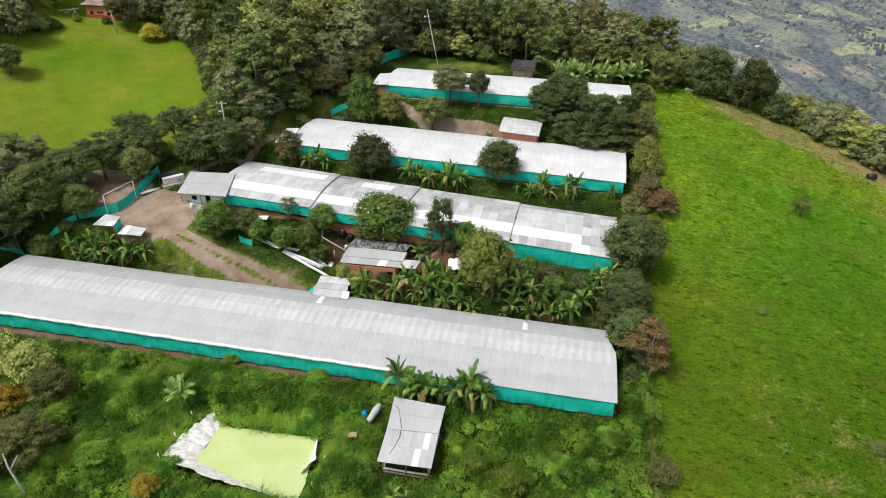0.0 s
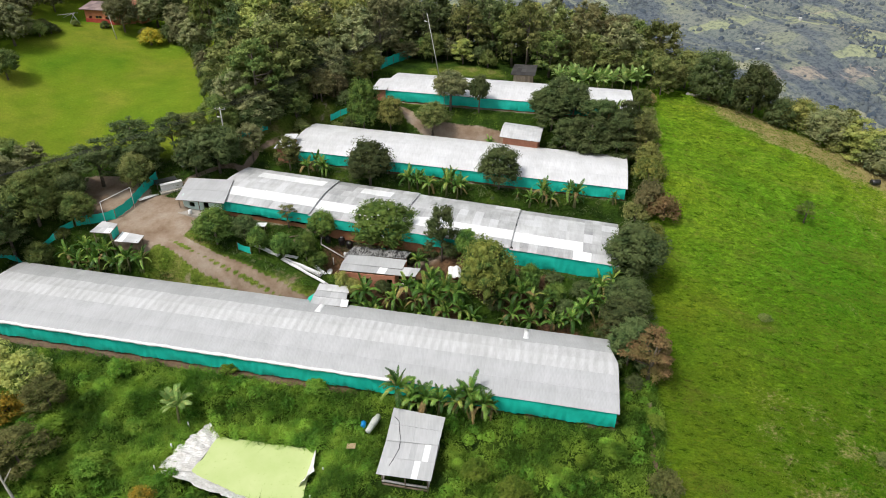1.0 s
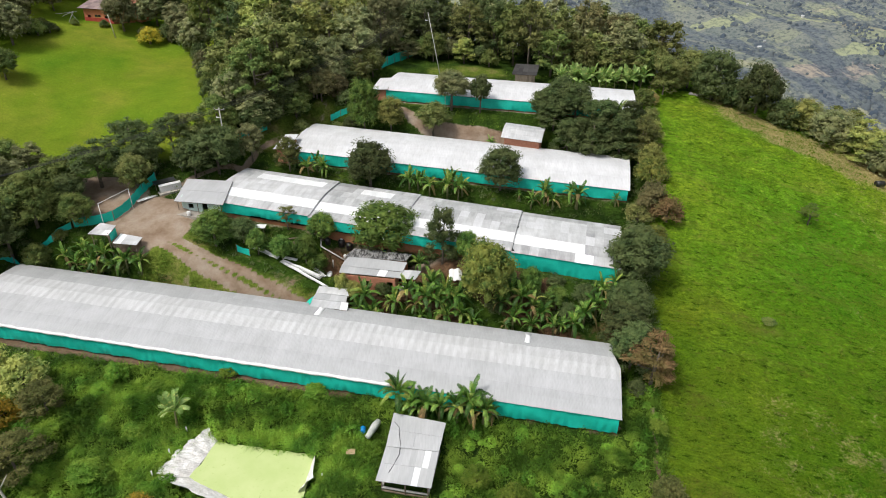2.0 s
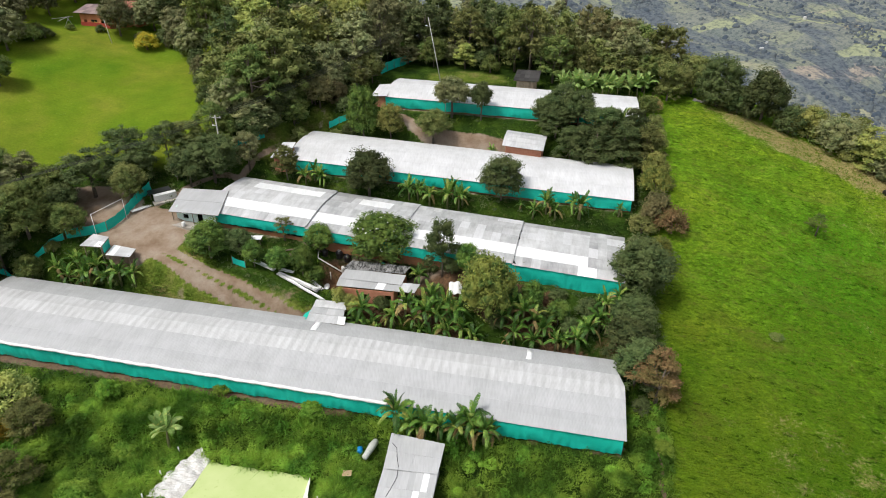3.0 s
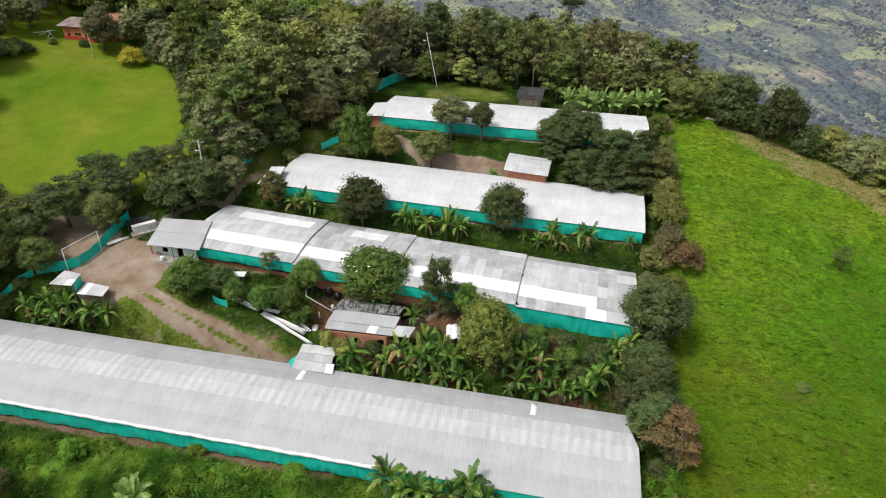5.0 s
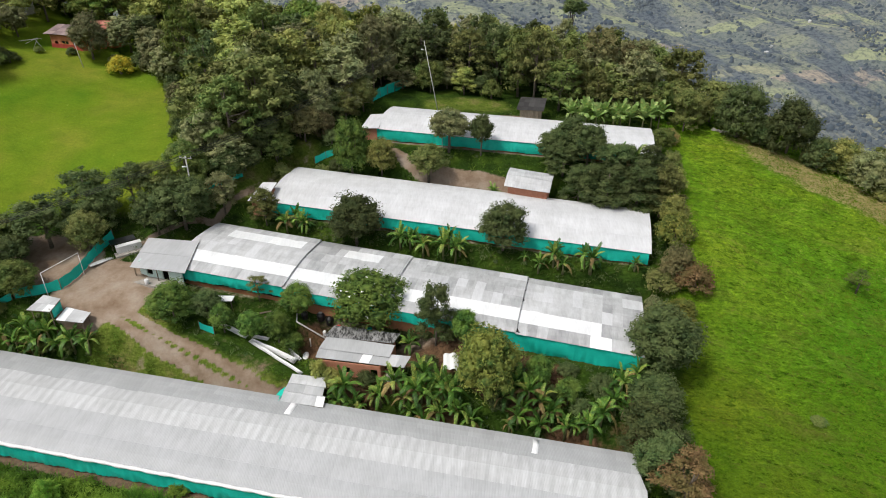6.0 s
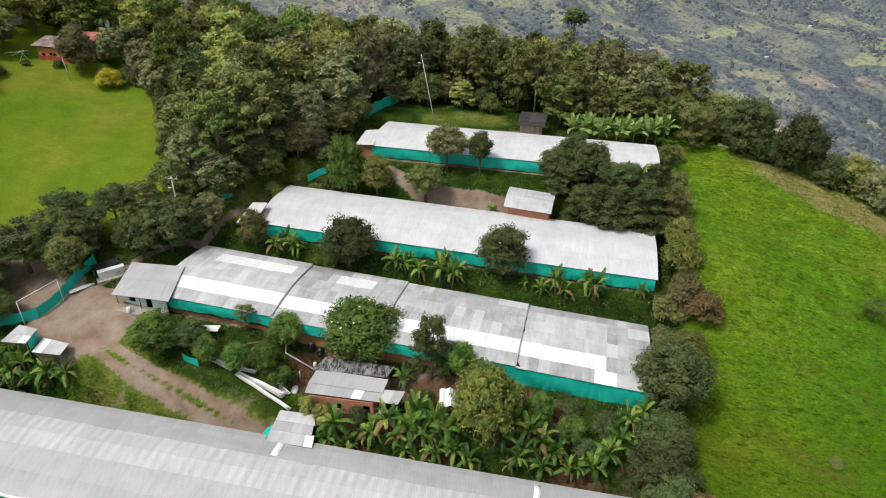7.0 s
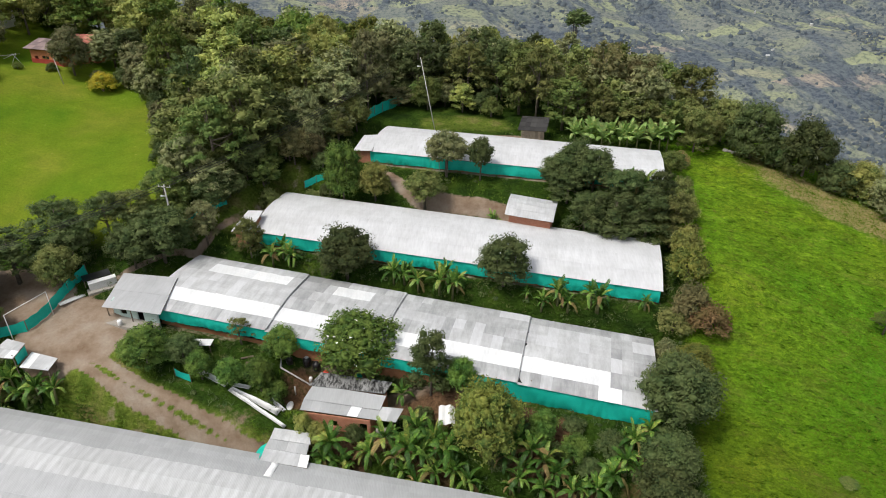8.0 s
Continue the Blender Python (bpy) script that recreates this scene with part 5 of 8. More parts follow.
# ---------------------------------------------------------------- fences, goal, poles, clutter
def fence(pts, h, label, sag=0.12, step=2.4):
    """Teal netting on posts that follows the ground."""
    top = thing("net_fence", (*pts[0], gz(*pts[0])), label, "fence", "teal net fences")
    f = rel(top)
    path = []
    for (ax, ay), (bx, by) in zip(pts, pts[1:]):
        n = max(1, round(math.hypot(bx - ax, by - ay) / step))
        path += [(ax + (bx - ax) * k / n, ay + (by - ay) * k / n) for k in range(n)]
    path.append(pts[-1])
    r = random.Random(len(path))
    for k, (x, y) in enumerate(path):
        post_at(top, *f(x, y, gz(x, y) - 0.2), f(x, y, gz(x, y) + h + 0.1)[2], 0.05)
    for (ax, ay), (bx, by) in zip(path, path[1:]):
        n = 8
        slack = sag * r.uniform(0.5, 1.6)
        rows_ = []
        for j in range(5):
            e = j / 4
            row = []
            for i in range(n + 1):
                t = i / n
                x, y = ax + (bx - ax) * t, ay + (by - ay) * t
                off = 0.07 * math.sin(i * 1.9 + j + ax) + 0.1 * math.sin(math.pi * t) * math.sin(ax + by)
                row.append(f(x + off, y - off * 0.5, gz(x, y) + 0.05 + (h - slack * math.sin(math.pi * t)) * e))
            rows_.append(row)
        part("netting", strip(rows_, M_TEAL, "netting"), None, top)


fence([(-66, 74.0), (-62.0, 76.7), (-60.4, 79.0), (-58.1, 79.8), (-54.8, 80.3), (-52.6, 81.8)], 1.05, "low drooping teal net fence below the trees", sag=0.3)
fence([(-52.4, 82.0), (-50.6, 82.5), (-47.2, 83.4), (-45.8, 86.4), (-45.3, 89.6), (-44.5, 92.9)], 1.5, "sagging teal net fence along the yard")
fence([(-35.5, 102.2), (-33.0, 104.2), (-30.0, 106.2)], 1.3, "teal net fence beside the earth track")
fence([(-20.8, 115.0), (-17.0, 115.3)], 1.2, "short teal net fence above the barn")
fence([(-13.0, 134.0), (-10.5, 138.0), (-7.0, 144.0)], 1.9, "teal net fence at the edge of the wood")
fence([(-28.5, 78.3), (-26.6, 77.7)], 1.1, "scrap of teal netting under the mango trees")


def goal():
    top = thing("goal", (-47, 84.5, 0.3), "white metal football goal behind the teal fence", "goal")
    f = rel(top)
    a, b = (-47.9, 81.7), (-45.5, 86.0)
    for nm, path in (("goal_post", [(*a, gz(*a)), (*a, 3.35)]), ("goal_post", [(*b, gz(*b)), (*b, 3.75)]), ("crossbar", [(*a, 3.35), (*b, 3.75)])):
        bm = bmesh.new()
        tube(bm, [f(*p) for p in path], 0.04, 8)
        part(nm, bm, M_HEM, top)


goal()


def power_pole(x, y, zt, label, lean=(0, 0), r=0.14, lamp=True, arm=True):
    z = gz(x, y)
    top = thing("power_pole", (x, y, z), label, "power pole", "power poles")
    bm = bmesh.new()
    tube(bm, [(0, 0, -0.4), (lean[0], lean[1], zt - z)], [r, r * 0.65], 9)
    part("shaft", bm, M_POLE, top)
    hx, hy, hz = lean[0], lean[1], zt - z
    if arm:
        bm = bmesh.new()
        tube(bm, [(hx - 0.9, hy + 0.2, hz - 0.3), (hx + 0.9, hy - 0.2, hz - 0.3)], 0.06, 5)
        part("crossarm", bm, M_POLE, top)
        for k in (-0.8, 0, 0.8):
            bm = bmesh.new()
            tube(bm, [(hx + k, hy - 0.22 * k, hz - 0.26), (hx + k, hy - 0.22 * k, hz)], [0.07, 0.04], 6)
            part("insulator", bm, M_POLE, top)
    if lamp:
        bm = bmesh.new()
        tube(bm, [(hx, hy, hz - 1.6), (hx - 0.5, hy - 0.4, hz - 1.4)], [0.05, 0.12], 6)
        part("lamp_head", bm, M_HEM, top)
    return top


power_pole(-35.2, 99.3, 11.7, "pale concrete power pole rising out of the trees")
power_pole(-0.6, 131.0, 20.6, "tall leaning pole with a lamp at its head", lean=(-2.6, 3.0), r=0.09, arm=False)
power_pole(-68.3, 138.5, gz(-68.3, 138.5) + 4.6, "short pale pole at the edge of the meadow", lean=(-0.6, 0.1), r=0.08, lamp=False, arm=False)
power_pole(0.2, 115.9, 12.6, "thin pale post in front of the upper barn", r=0.06, lamp=False, arm=False)


def cable(a, b, sag, name="power_cable"):
    bm = bmesh.new()
    n = 24
    tube(bm, [(a[0] + (b[0] - a[0]) * k / n, a[1] + (b[1] - a[1]) * k / n, a[2] + (b[2] - a[2]) * k / n - sag * 4 * (k / n) * (1 - k / n)) for k in range(n + 1)], 0.03, 4)
    me = bpy.data.meshes.new(name)
    bm.to_mesh(me)
    bm.free()
    me.materials.append(M_WIRE)
    tagged(new(name, me), "thin black power cable slung between poles", "cable", "power cables")


for k in (-0.8, 0.0, 0.8):
    cable((-35.2 + k, 99.3 - 0.2 * k, 11.65), (-72 + k, 62, 9.5 + 0.3 * k), 1.2)
    cable((-35.2 + k, 99.3 - 0.2 * k, 11.65), (-9 + k, 133, 18.4), 1.0)


def trough():
    top = thing("water_trough", (-41.7, 91.2, 1.25), "whitewashed block trough beside the teal fence", "trough")
    f = rel(top)
    wall_run(top, f(-43.0, 90.2, 0)[:2], f(-40.5, 92.1, 0)[:2], -0.3, 1.05, 0.8, M_WHITEWASH, "body")
    bm = bmesh.new()
    box(bm, -1.9, 1.9, -0.85, 0.85, -0.6, 0.14, pose(*f(-41.6, 90.9, 1.25), 0, 0, 37), 0.03)
    part("base", bm, M_CONCRETE, top)
    bm = bmesh.new()
    box(bm, -1.6, 1.6, -0.44, 0.44, 1.05, 1.11, pose(*f(-41.75, 91.15, 1.25), 0, 0, 37), 0.02)
    part("rim", bm, M_HEM, top)
    bm = bmesh.new()
    box(bm, -2.0, 1.2, 0.55, 2.2, 1.16, 1.21, pose(*f(-41.75, 91.15, 1.25), 0, 0, 37), 0.01)
    part("awning", bm, M_BLACK, top, "black sheet awning")
    for q in (-1.9, 1.1):
        for w in (0.65, 2.1):
            bm = bmesh.new()
            box(bm, q - 0.04, q + 0.04, w - 0.04, w + 0.04, -0.6, 1.16, pose(*f(-41.75, 91.15, 1.25), 0, 0, 37))
            part("post", bm, M_WOOD, top)
    top = thing("loose_sheet", (-44.3, 88.3, gz(-44.3, 88.3) + 0.12), "pale roofing sheet lying on the yard", "roofing sheet", turn=50)
    part("sheet", bm_box(-1.5, 1.5, -0.4, 0.4, -0.04, 0.06, 0.02), M_SHEET_FILM, top)
    for x, y, t in ((-40.8, 96.2, 38), (-39.3, 97.6, 40), (-38.2, 98.6, 36)):
        p = thing("loose_sheet", (x, y, gz(x, y) + 0.75), "old grey roofing sheet propped beside the track", "roofing sheet", "propped sheets", turn=t)
        part("sheet", bm_box(-1.0, 1.0, -0.5, 0.5, -0.03, 0.03), M_SHEET_OLD if x < -40 else M_SHEET_EVEN, p)
        for s in (-0.8, 0.8):
            post_at(p, s, 0, -1.0, -0.03, 0.05)


trough()


def tin_shelters():
    top = thing("tin_shelter", (-46.3, 79.0, -1.0), "small shelter roofed with loose tin sheets", "shelter")
    f = rel(top)
    sheet_roof(top, [f(-47.6, 80.6, 0.95), f(-45.2, 79.9, 0.85), f(-45.3, 77.6, 0.55), f(-48.1, 77.8, 0.65)], 3, 2, patchy(M_SHEET_FILM, M_SHEET_EVEN, M_SHEET_BRIGHT, seed=2))
    for x, y in ((-47.4, 80.2), (-45.4, 79.6), (-45.5, 77.9), (-47.8, 78.1)):
        post_at(top, *f(x, y, gz(x, y) - 0.2), f(x, y, 0.8)[2], 0.05)
    rows_ = [[f(-45.3 + 0.05 * math.sin(i * 2), 79.8 - 0.2 * i, z) for i in range(10)] for z in (0.65, 0.1, -0.6)]
    part("curtain", strip(rows_, M_TEAL, "curtain"), None, top, "teal cloth on one side")
    top = thing("tin_shelter", (-42.0, 77.6, -1.6), "small shelter with a white sheet roof on posts", "shelter")
    f = rel(top)
    sheet_roof(top, [f(-44.9, 80.0, -0.42), f(-41.5, 79.0, -0.5), f(-41.6, 77.2, -0.75), f(-45.0, 77.7, -0.7)], 3, 1, patchy(M_SHEET_BRIGHT, M_SHEET_FILM, seed=6))
    for x, y in ((-44.6, 79.6), (-41.8, 78.8), (-41.9, 77.5), (-44.7, 77.9)):
        post_at(top, *f(x, y, min(gz(x, y), -1.2) - 0.2), f(x, y, -0.62)[2], 0.05)


tin_shelters()


def tanks():
    """Black water tanks on a railed earth ledge."""
    for x, y, s in ((-16.4, 80.8, 0.72), (-14.5, 81.1, 0.86), (-13.4, 80.9, 0.82)):
        t = thing("water_tank", (x, y, gz(x, y)), "black plastic water tank with a domed lid", "water tank", "black water tanks")
        bm = bmesh.new()
        tube(bm, [(0, 0, -0.1), (0, 0, 0.0), (0, 0, 0.45 * s), (0, 0, 0.5 * s), (0, 0, 1.0 * s), (0, 0, 1.2 * s)], [0.5 * s, 0.52 * s, 0.55 * s, 0.58 * s, 0.55 * s, 0.3 * s], 18)
        part("body", bm, M_BLACK, t)
        bm = bmesh.new()
        tube(bm, [(0, 0, 1.18 * s), (0, 0, 1.28 * s), (0, 0, 1.32 * s)], [0.28 * s, 0.27 * s, 0.12 * s], 14)
        part("lid", bm, M_SHEET_EVEN if s == 0.86 else M_BLACK, t)
    t = thing("bucket", (-12.2, 79.9, gz(-12.2, 79.9) + 0.9), "red plastic tub beside the cottage roof", "tub")
    bm = bmesh.new()
    tube(bm, [(0, 0, -0.95), (0, 0, 0.0), (0, 0, 0.25), (0, 0, 0.55)], [0.3, 0.32, 0.42, 0.3], 14)
    part("body", bm, M_RED, t)
    t = thing("drum", (-13.9, 79.6, gz(-13.9, 79.6)), "small white plastic drum between the tanks", "drum")
    bm = bmesh.new()
    tube(bm, [(0, 0, 0), (0, 0, 0.7), (0, 0, 0.8)], [0.22, 0.22, 0.12], 12)
    part("body", bm, M_HEM, t)
    t = thing("bucket", (-8.3, 79.2, gz(-8.3, 79.2) + 1.4), "teal plastic tub on a stand behind the cottage", "tub")
    bm = bmesh.new()
    tube(bm, [(0, 0, -1.5), (0, 0, 0.4), (0, 0, 0.75)], [0.3, 0.34, 0.28], 12)
    part("body", bm, M_TEAL, t)
    t = thing("ledge_rail", (-15, 79.0, gz(-15, 79.0)), "pale rail along the ledge of the water tanks", "rail")
    f = rel(t)
    for nm, a, b in (("rail", (-17.2, 79.8), (-12.7, 78.7)), ("rail", (-17.2, 79.8), (-17.3, 80.8))):
        bm = bmesh.new()
        tube(bm, [f(*a, gz(*a) + 0.25), f(*b, gz(*b) + 0.25)], 0.09, 6)
        part(nm, bm, M_POLE, t)
    p = thing("marker_post", (-15.3, 77.8, gz(-15.3, 77.8)), "short whitened post in the cottage yard", "post")
    post_at(p, 0, 0, -0.2, 1.1, 0.09, M_POLE, "shaft")
    t = thing("plastic_sack", (-15.6, 76.2, gz(-15.6, 76.2) + 0.14), "bright white plastic sack on the yard", "sack")
    bm = bmesh.new()
    bmesh.ops.create_icosphere(bm, subdivisions=2, radius=0.4)
    for v in bm.verts:
        v.co = Vector((v.co.x * 1.0, v.co.y * 1.7, max(v.co.z * 0.55, -0.14))) * (1 + 0.15 * noise.noise(v.co * 4))
    part("sack", bm, M_HEM, t)


tanks()


def gutter_boards():
    """White gutter sheets laid down the bank."""
    runs = (((-26.9, 79.0), (-22.7, 77.5), 0.6, 0.65), ((-22.1, 77.1), (-16.5, 75.0), 0.35, 0.9), ((-22.3, 77.05), (-15.5, 73.2), 0.45, 0.4), ((-17.7, 76.5), (-16.0, 75.3), 0.45, 0.35), ((-21.9, 77.6), (-20.1, 77.3), 0.55, 0.5))
    for k, ((ax, ay), (bx, by), wa, wb) in enumerate(runs):
        d = Vector((bx - ax, by - ay))
        L = d.length
        n = Vector((-d.y, d.x)) / L * wb / 2
        rows_ = []
        for j in (-1, -0.98, 0.98, 1):
            row = []
            for i in range(13):
                t = i / 12
                e = j * (wa + (wb - wa) * t) / wb + 0.12 * math.sin(3.1 * t + k)
                x, y = ax + d.x * t + n.x * e, ay + d.y * t + n.y * e
                za, zb = max(gz(ax, ay), gz(ax + n.x, ay + n.y)), max(gz(bx, by), gz(bx + n.x, by + n.y))
                z = max(za + (zb - za) * t, gz(x, y)) + 0.22 + 0.03 * k + (0.05 if abs(j) == 1 else 0) + 0.03 * math.sin(i * 1.3 + k)
                row.append((x - ax, y - ay, z - gz(ax, ay)))
            rows_.append(row)
        t = thing("gutter_sheet", (ax, ay, gz(ax, ay)), "long white plastic gutter sheet laid down the bank", "gutter sheet", "white gutter sheets")
        ob = part("sheet", strip(rows_, M_HEM, "sheet"), None, t)
        sol = ob.modifiers.new("thickness", "SOLIDIFY")
        sol.thickness = 0.02


gutter_boards()


def small_roofs():
    t = thing("feed_table", (-26.2, 81.3, gz(-26.2, 81.3)), "white sheet table beside the barn curtain", "table")
    part("tabletop", bm_box(-1.2, 1.2, -0.6, 0.6, 0.95, 1.02, 0.02), M_HEM, t)
    for x in (-1.0, 1.0):
        for y in (-0.45, 0.45):
            post_at(t, x, y, -0.2, 0.95, 0.05, M_WOOD, "leg")
    for k, (x, y) in enumerate(((-21.0, 80.4), (-20.5, 80.0), (-20.0, 80.2), (-20.9, 79.8))):
        t = thing("timber_offcut", (x, y, gz(x, y) + 0.05), "pale weathered timber offcut on the grass", "timber", "timber offcuts", turn=20 + 31 * k)
        part("plank", bm_box(-0.7, 0.7, -0.1, 0.1, -0.05, 0.07, 0.01), M_WOOD, t)
    t = thing("basin", (-26.0, 80.0, gz(-26.0, 80.0)), "white plastic basin below the table", "basin")
    bm = bmesh.new()
    tube(bm, [(-0.9, 0, 0.3), (-0.7, 0, 0.3), (0.7, 0, 0.3), (0.9, 0, 0.3)], [0.2, 0.35, 0.35, 0.2], 10)
    part("body", bm, M_HEM, t)
    t = thing("tarpaulin", (1.5, 72.8, gz(1.5, 72.8)), "white tarpaulin over a small frame among bananas", "tarpaulin")
    rows_ = [[(-0.8 + 1.7 * i / 8, -1.3 + 2.6 * j / 8, 1.9 + 0.12 * math.sin(i * 1.4) + 0.2 * j / 8 - 0.25 * (abs(i - 4) / 4) ** 2) for i in range(9)] for j in range(9)]
    part("cloth", strip(rows_, M_HEM, "cloth"), None, t)
    for x, y in ((-0.7, -1.2), (0.8, -1.2), (0.8, 1.2), (-0.7, 1.2)):
        post_at(t, x, y, -0.3, 1.85 + 0.1 * y, 0.04)
    t = thing("drum", (-8.6, 51.9, gz(-8.6, 51.9)), "bright blue plastic drum lying in the weeds", "drum")
    bm = bmesh.new()
    tube(bm, [(0, -0.35, 0.55), (0, -0.3, 0.55), (0, 0.3, 0.6), (0, 0.35, 0.6)], [0.2, 0.3, 0.3, 0.2], 14)
    part("body", bm, M_BLUE, t)
    t = thing("plastic_roll", (-7.6, 52.2, gz(-7.6, 52.2)), "translucent plastic roll lying in the weeds", "plastic roll")
    bm = bmesh.new()
    tube(bm, [(-0.5, -1.1, 0.5), (-0.46, -1.05, 0.5), (-0.1, -0.3, 0.6), (0.2, 0.4, 0.66), (0.55, 1.1, 0.7), (0.6, 1.2, 0.7)], [0.15, 0.3, 0.36, 0.42, 0.33, 0.2], 14)
    part("body", bm, M_CLOUDY, t)
    t = thing("cardboard_sheet", (-9.6, 49.5, gz(-9.6, 49.5) + 0.35), "torn buff cardboard on the weeds", "cardboard")
    part("sheet", bm_box(-0.5, 0.4, -0.35, 0.35, 0, 0.05), M_BUFF, t)
    t = thing("cardboard_sheet", (-3.2, 42.6, gz(-3.2, 42.6) + 0.35), "torn buff cardboard on the weeds", "cardboard")
    part("sheet", bm_box(-0.5, 0.45, -0.3, 0.35, 0, 0.05), M_BUFF, t)
    # feed drum on the open pasture
    t = thing("water_tank", (72.8, 100.1, gz(72.8, 100.1)), "dark drum lying on the open pasture", "drum")
    bm = bmesh.new()
    tube(bm, [(-0.7, 0, 0.5), (-0.65, 0, 0.5), (0.65, 0, 0.5), (0.7, 0, 0.5)], [0.4, 0.52, 0.52, 0.4], 14)
    part("body", bm, M_BLACK, t)
    for k, (x, y, s) in enumerate(((51.5, 128.6, 0.8), (52.9, 127.9, 0.6), (49.9, 129.6, 0.5), (50.6, 129.3, 0.4))):
        t = new("boulder")
        t.location = (x, y, gz(x, y))
        bm = bmesh.new()
        bmesh.ops.create_icosphere(bm, subdivisions=3, radius=s)
        for v in bm.verts:
            v.co = Vector((v.co.x, v.co.y * 0.8, v.co.z * 0.6 + 0.1)) * (1 + 0.35 * noise.noise(v.co * 1.7 + Vector((k, 0, 0))))
        part("stone", bm, M_CONCRETE, t)
        tagged(t, "pale grey boulder at the top of the pasture", "boulder", "boulders")


def plastic_scraps():
    for k, (x, y, w, h) in enumerate(((-24.0, 112.9, 1.1, 0.8), (-22.0, 113.2, 1.6, 0.7), (-19.2, 113.0, 1.5, 1.0), (-17.2, 112.3, 0.9, 0.7), (-14.6, 111.4, 1.0, 0.6))):
        t = thing("plastic_scrap", (x, y, gz(x, y)), "torn white plastic sheet hung behind the barn", "plastic sheet", "torn plastic scraps", turn=-12)
        rows_ = [[(w * (i / 8 - 0.5), 0.12 * math.sin(i * 1.7 + j + k) + 0.1 * j, 0.1 + h * (0.35 + 0.16 * j) + 0.12 * math.sin(i * 1.1 + 2 * k)) for i in range(9)] for j in range(5)]
        ob = part("sheet", strip(rows_, M_HEM, "sheet"), None, t)
        ob.modifiers.new("thickness", "SOLIDIFY").thickness = 0.02
        for u in (-0.45, 0.45):
            post_at(t, w * u, 0.2, -0.2, h * 1.05, 0.03)


plastic_scraps()
M_CLOUDY = simple("cloudy_plastic", (0.3, 0.34, 0.31), (0.62, 0.64, 0.61), 1.0, 0.3)
M_BUFF = simple("buff_cardboard", (0.4, 0.28, 0.16), (0.5, 0.38, 0.24), 2.0, 0.9)
small_roofs()


# ---------------------------------------------------------------- plants
def leaf_cloud(name, lobes, count, size, seed, material, aspect=0.5, inner=0.1, core=0.66):
    """A crown: loose leaf blades gathered on the outsides of many lobes (x, y, z, radius, flatness)."""
    r = np.random.default_rng(seed)
    lob = np.array(lobes, float)
    wgt = lob[:, 3] ** 2
    k = r.choice(len(lob), count, p=wgt / wgt.sum())
    d = r.normal(size=(count, 3))
    d[:, 2] = np.where(r.random(count) < 0.6, abs(d[:, 2]), d[:, 2])
    d /= np.linalg.norm(d, axis=1)[:, None]
    rad = lob[k, 3] * np.where(r.random(count) < inner, r.uniform(0.3, 0.85, count), r.uniform(0.7, 1.2, count))
    c = lob[k, :3] + d * rad[:, None] * np.stack([np.ones(count), np.ones(count), lob[k, 4]], 1)
    nrm = d * 0.75 + np.array([0, 0, 0.45]) + r.normal(size=(count, 3)) * 0.42
    nrm /= np.linalg.norm(nrm, axis=1)[:, None]
    t = np.cross(nrm, r.normal(size=(count, 3)))
    t /= np.linalg.norm(t, axis=1)[:, None] + 1e-9
    b = np.cross(nrm, t)
    s = size * r.uniform(0.65, 1.35, count)[:, None]
    v = np.stack([c - t * s - b * s * aspect, c - t * s + b * s * aspect, c + t * s - nrm * s * 0.4], 1).reshape(-1, 3)
    # dense leafage inside each lobe, a rough lump that the outer blades stand on
    g = (1 + 5 ** 0.5) / 2
    ico = np.array([(-1, g, 0), (1, g, 0), (-1, -g, 0), (1, -g, 0), (0, -1, g), (0, 1, g), (0, -1, -g), (0, 1, -g), (g, 0, -1), (g, 0, 1), (-g, 0, -1), (-g, 0, 1)]) / math.hypot(1, g)
    tri = np.array([(0, 11, 5), (0, 5, 1), (0, 1, 7), (0, 7, 10), (0, 10, 11), (1, 5, 9), (5, 11, 4), (11, 10, 2), (10, 7, 6), (7, 1, 8), (3, 9, 4), (3, 4, 2), (3, 2, 6), (3, 6, 8), (3, 8, 9), (4, 9, 5), (2, 4, 11), (6, 2, 10), (8, 6, 7), (9, 8, 1)])
    az = r.uniform(0, 6.28, len(lob))
    turned = np.stack([ico[None, :, 0] * np.cos(az)[:, None] - ico[None, :, 1] * np.sin(az)[:, None], ico[None, :, 0] * np.sin(az)[:, None] + ico[None, :, 1] * np.cos(az)[:, None], np.repeat(ico[None, :, 2], len(lob), 0)], 2)
    wide = lob[:, 3] * core
    core_v = lob[:, None, :3] + turned * np.stack([wide, wide, wide * lob[:, 4]], 1)[:, None] * r.uniform(0.6, 1.2, (len(lob), 12, 1))
    faces_ = np.concatenate([np.arange(3 * count).reshape(-1, 3), (tri[None] + 3 * count + 12 * np.arange(len(lob))[:, None, None]).reshape(-1, 3)])
    v = np.concatenate([v, core_v.reshape(-1, 3)])
    me = bpy.data.meshes.new(name)
    me.vertices.add(len(v))
    me.vertices.foreach_set("co", v.astype(np.float32).ravel())
    me.loops.add(faces_.size)
    me.loops.foreach_set("vertex_index", faces_.astype(np.int32).ravel())
    me.polygons.add(len(faces_))
    me.polygons.foreach_set("loop_start", np.arange(0, faces_.size, 3, dtype=np.int32))
    me.polygons.foreach_set("use_smooth", np.arange(len(faces_)) >= count)
    me.update(calc_edges=True)
    me.materials.append(material)
    return me


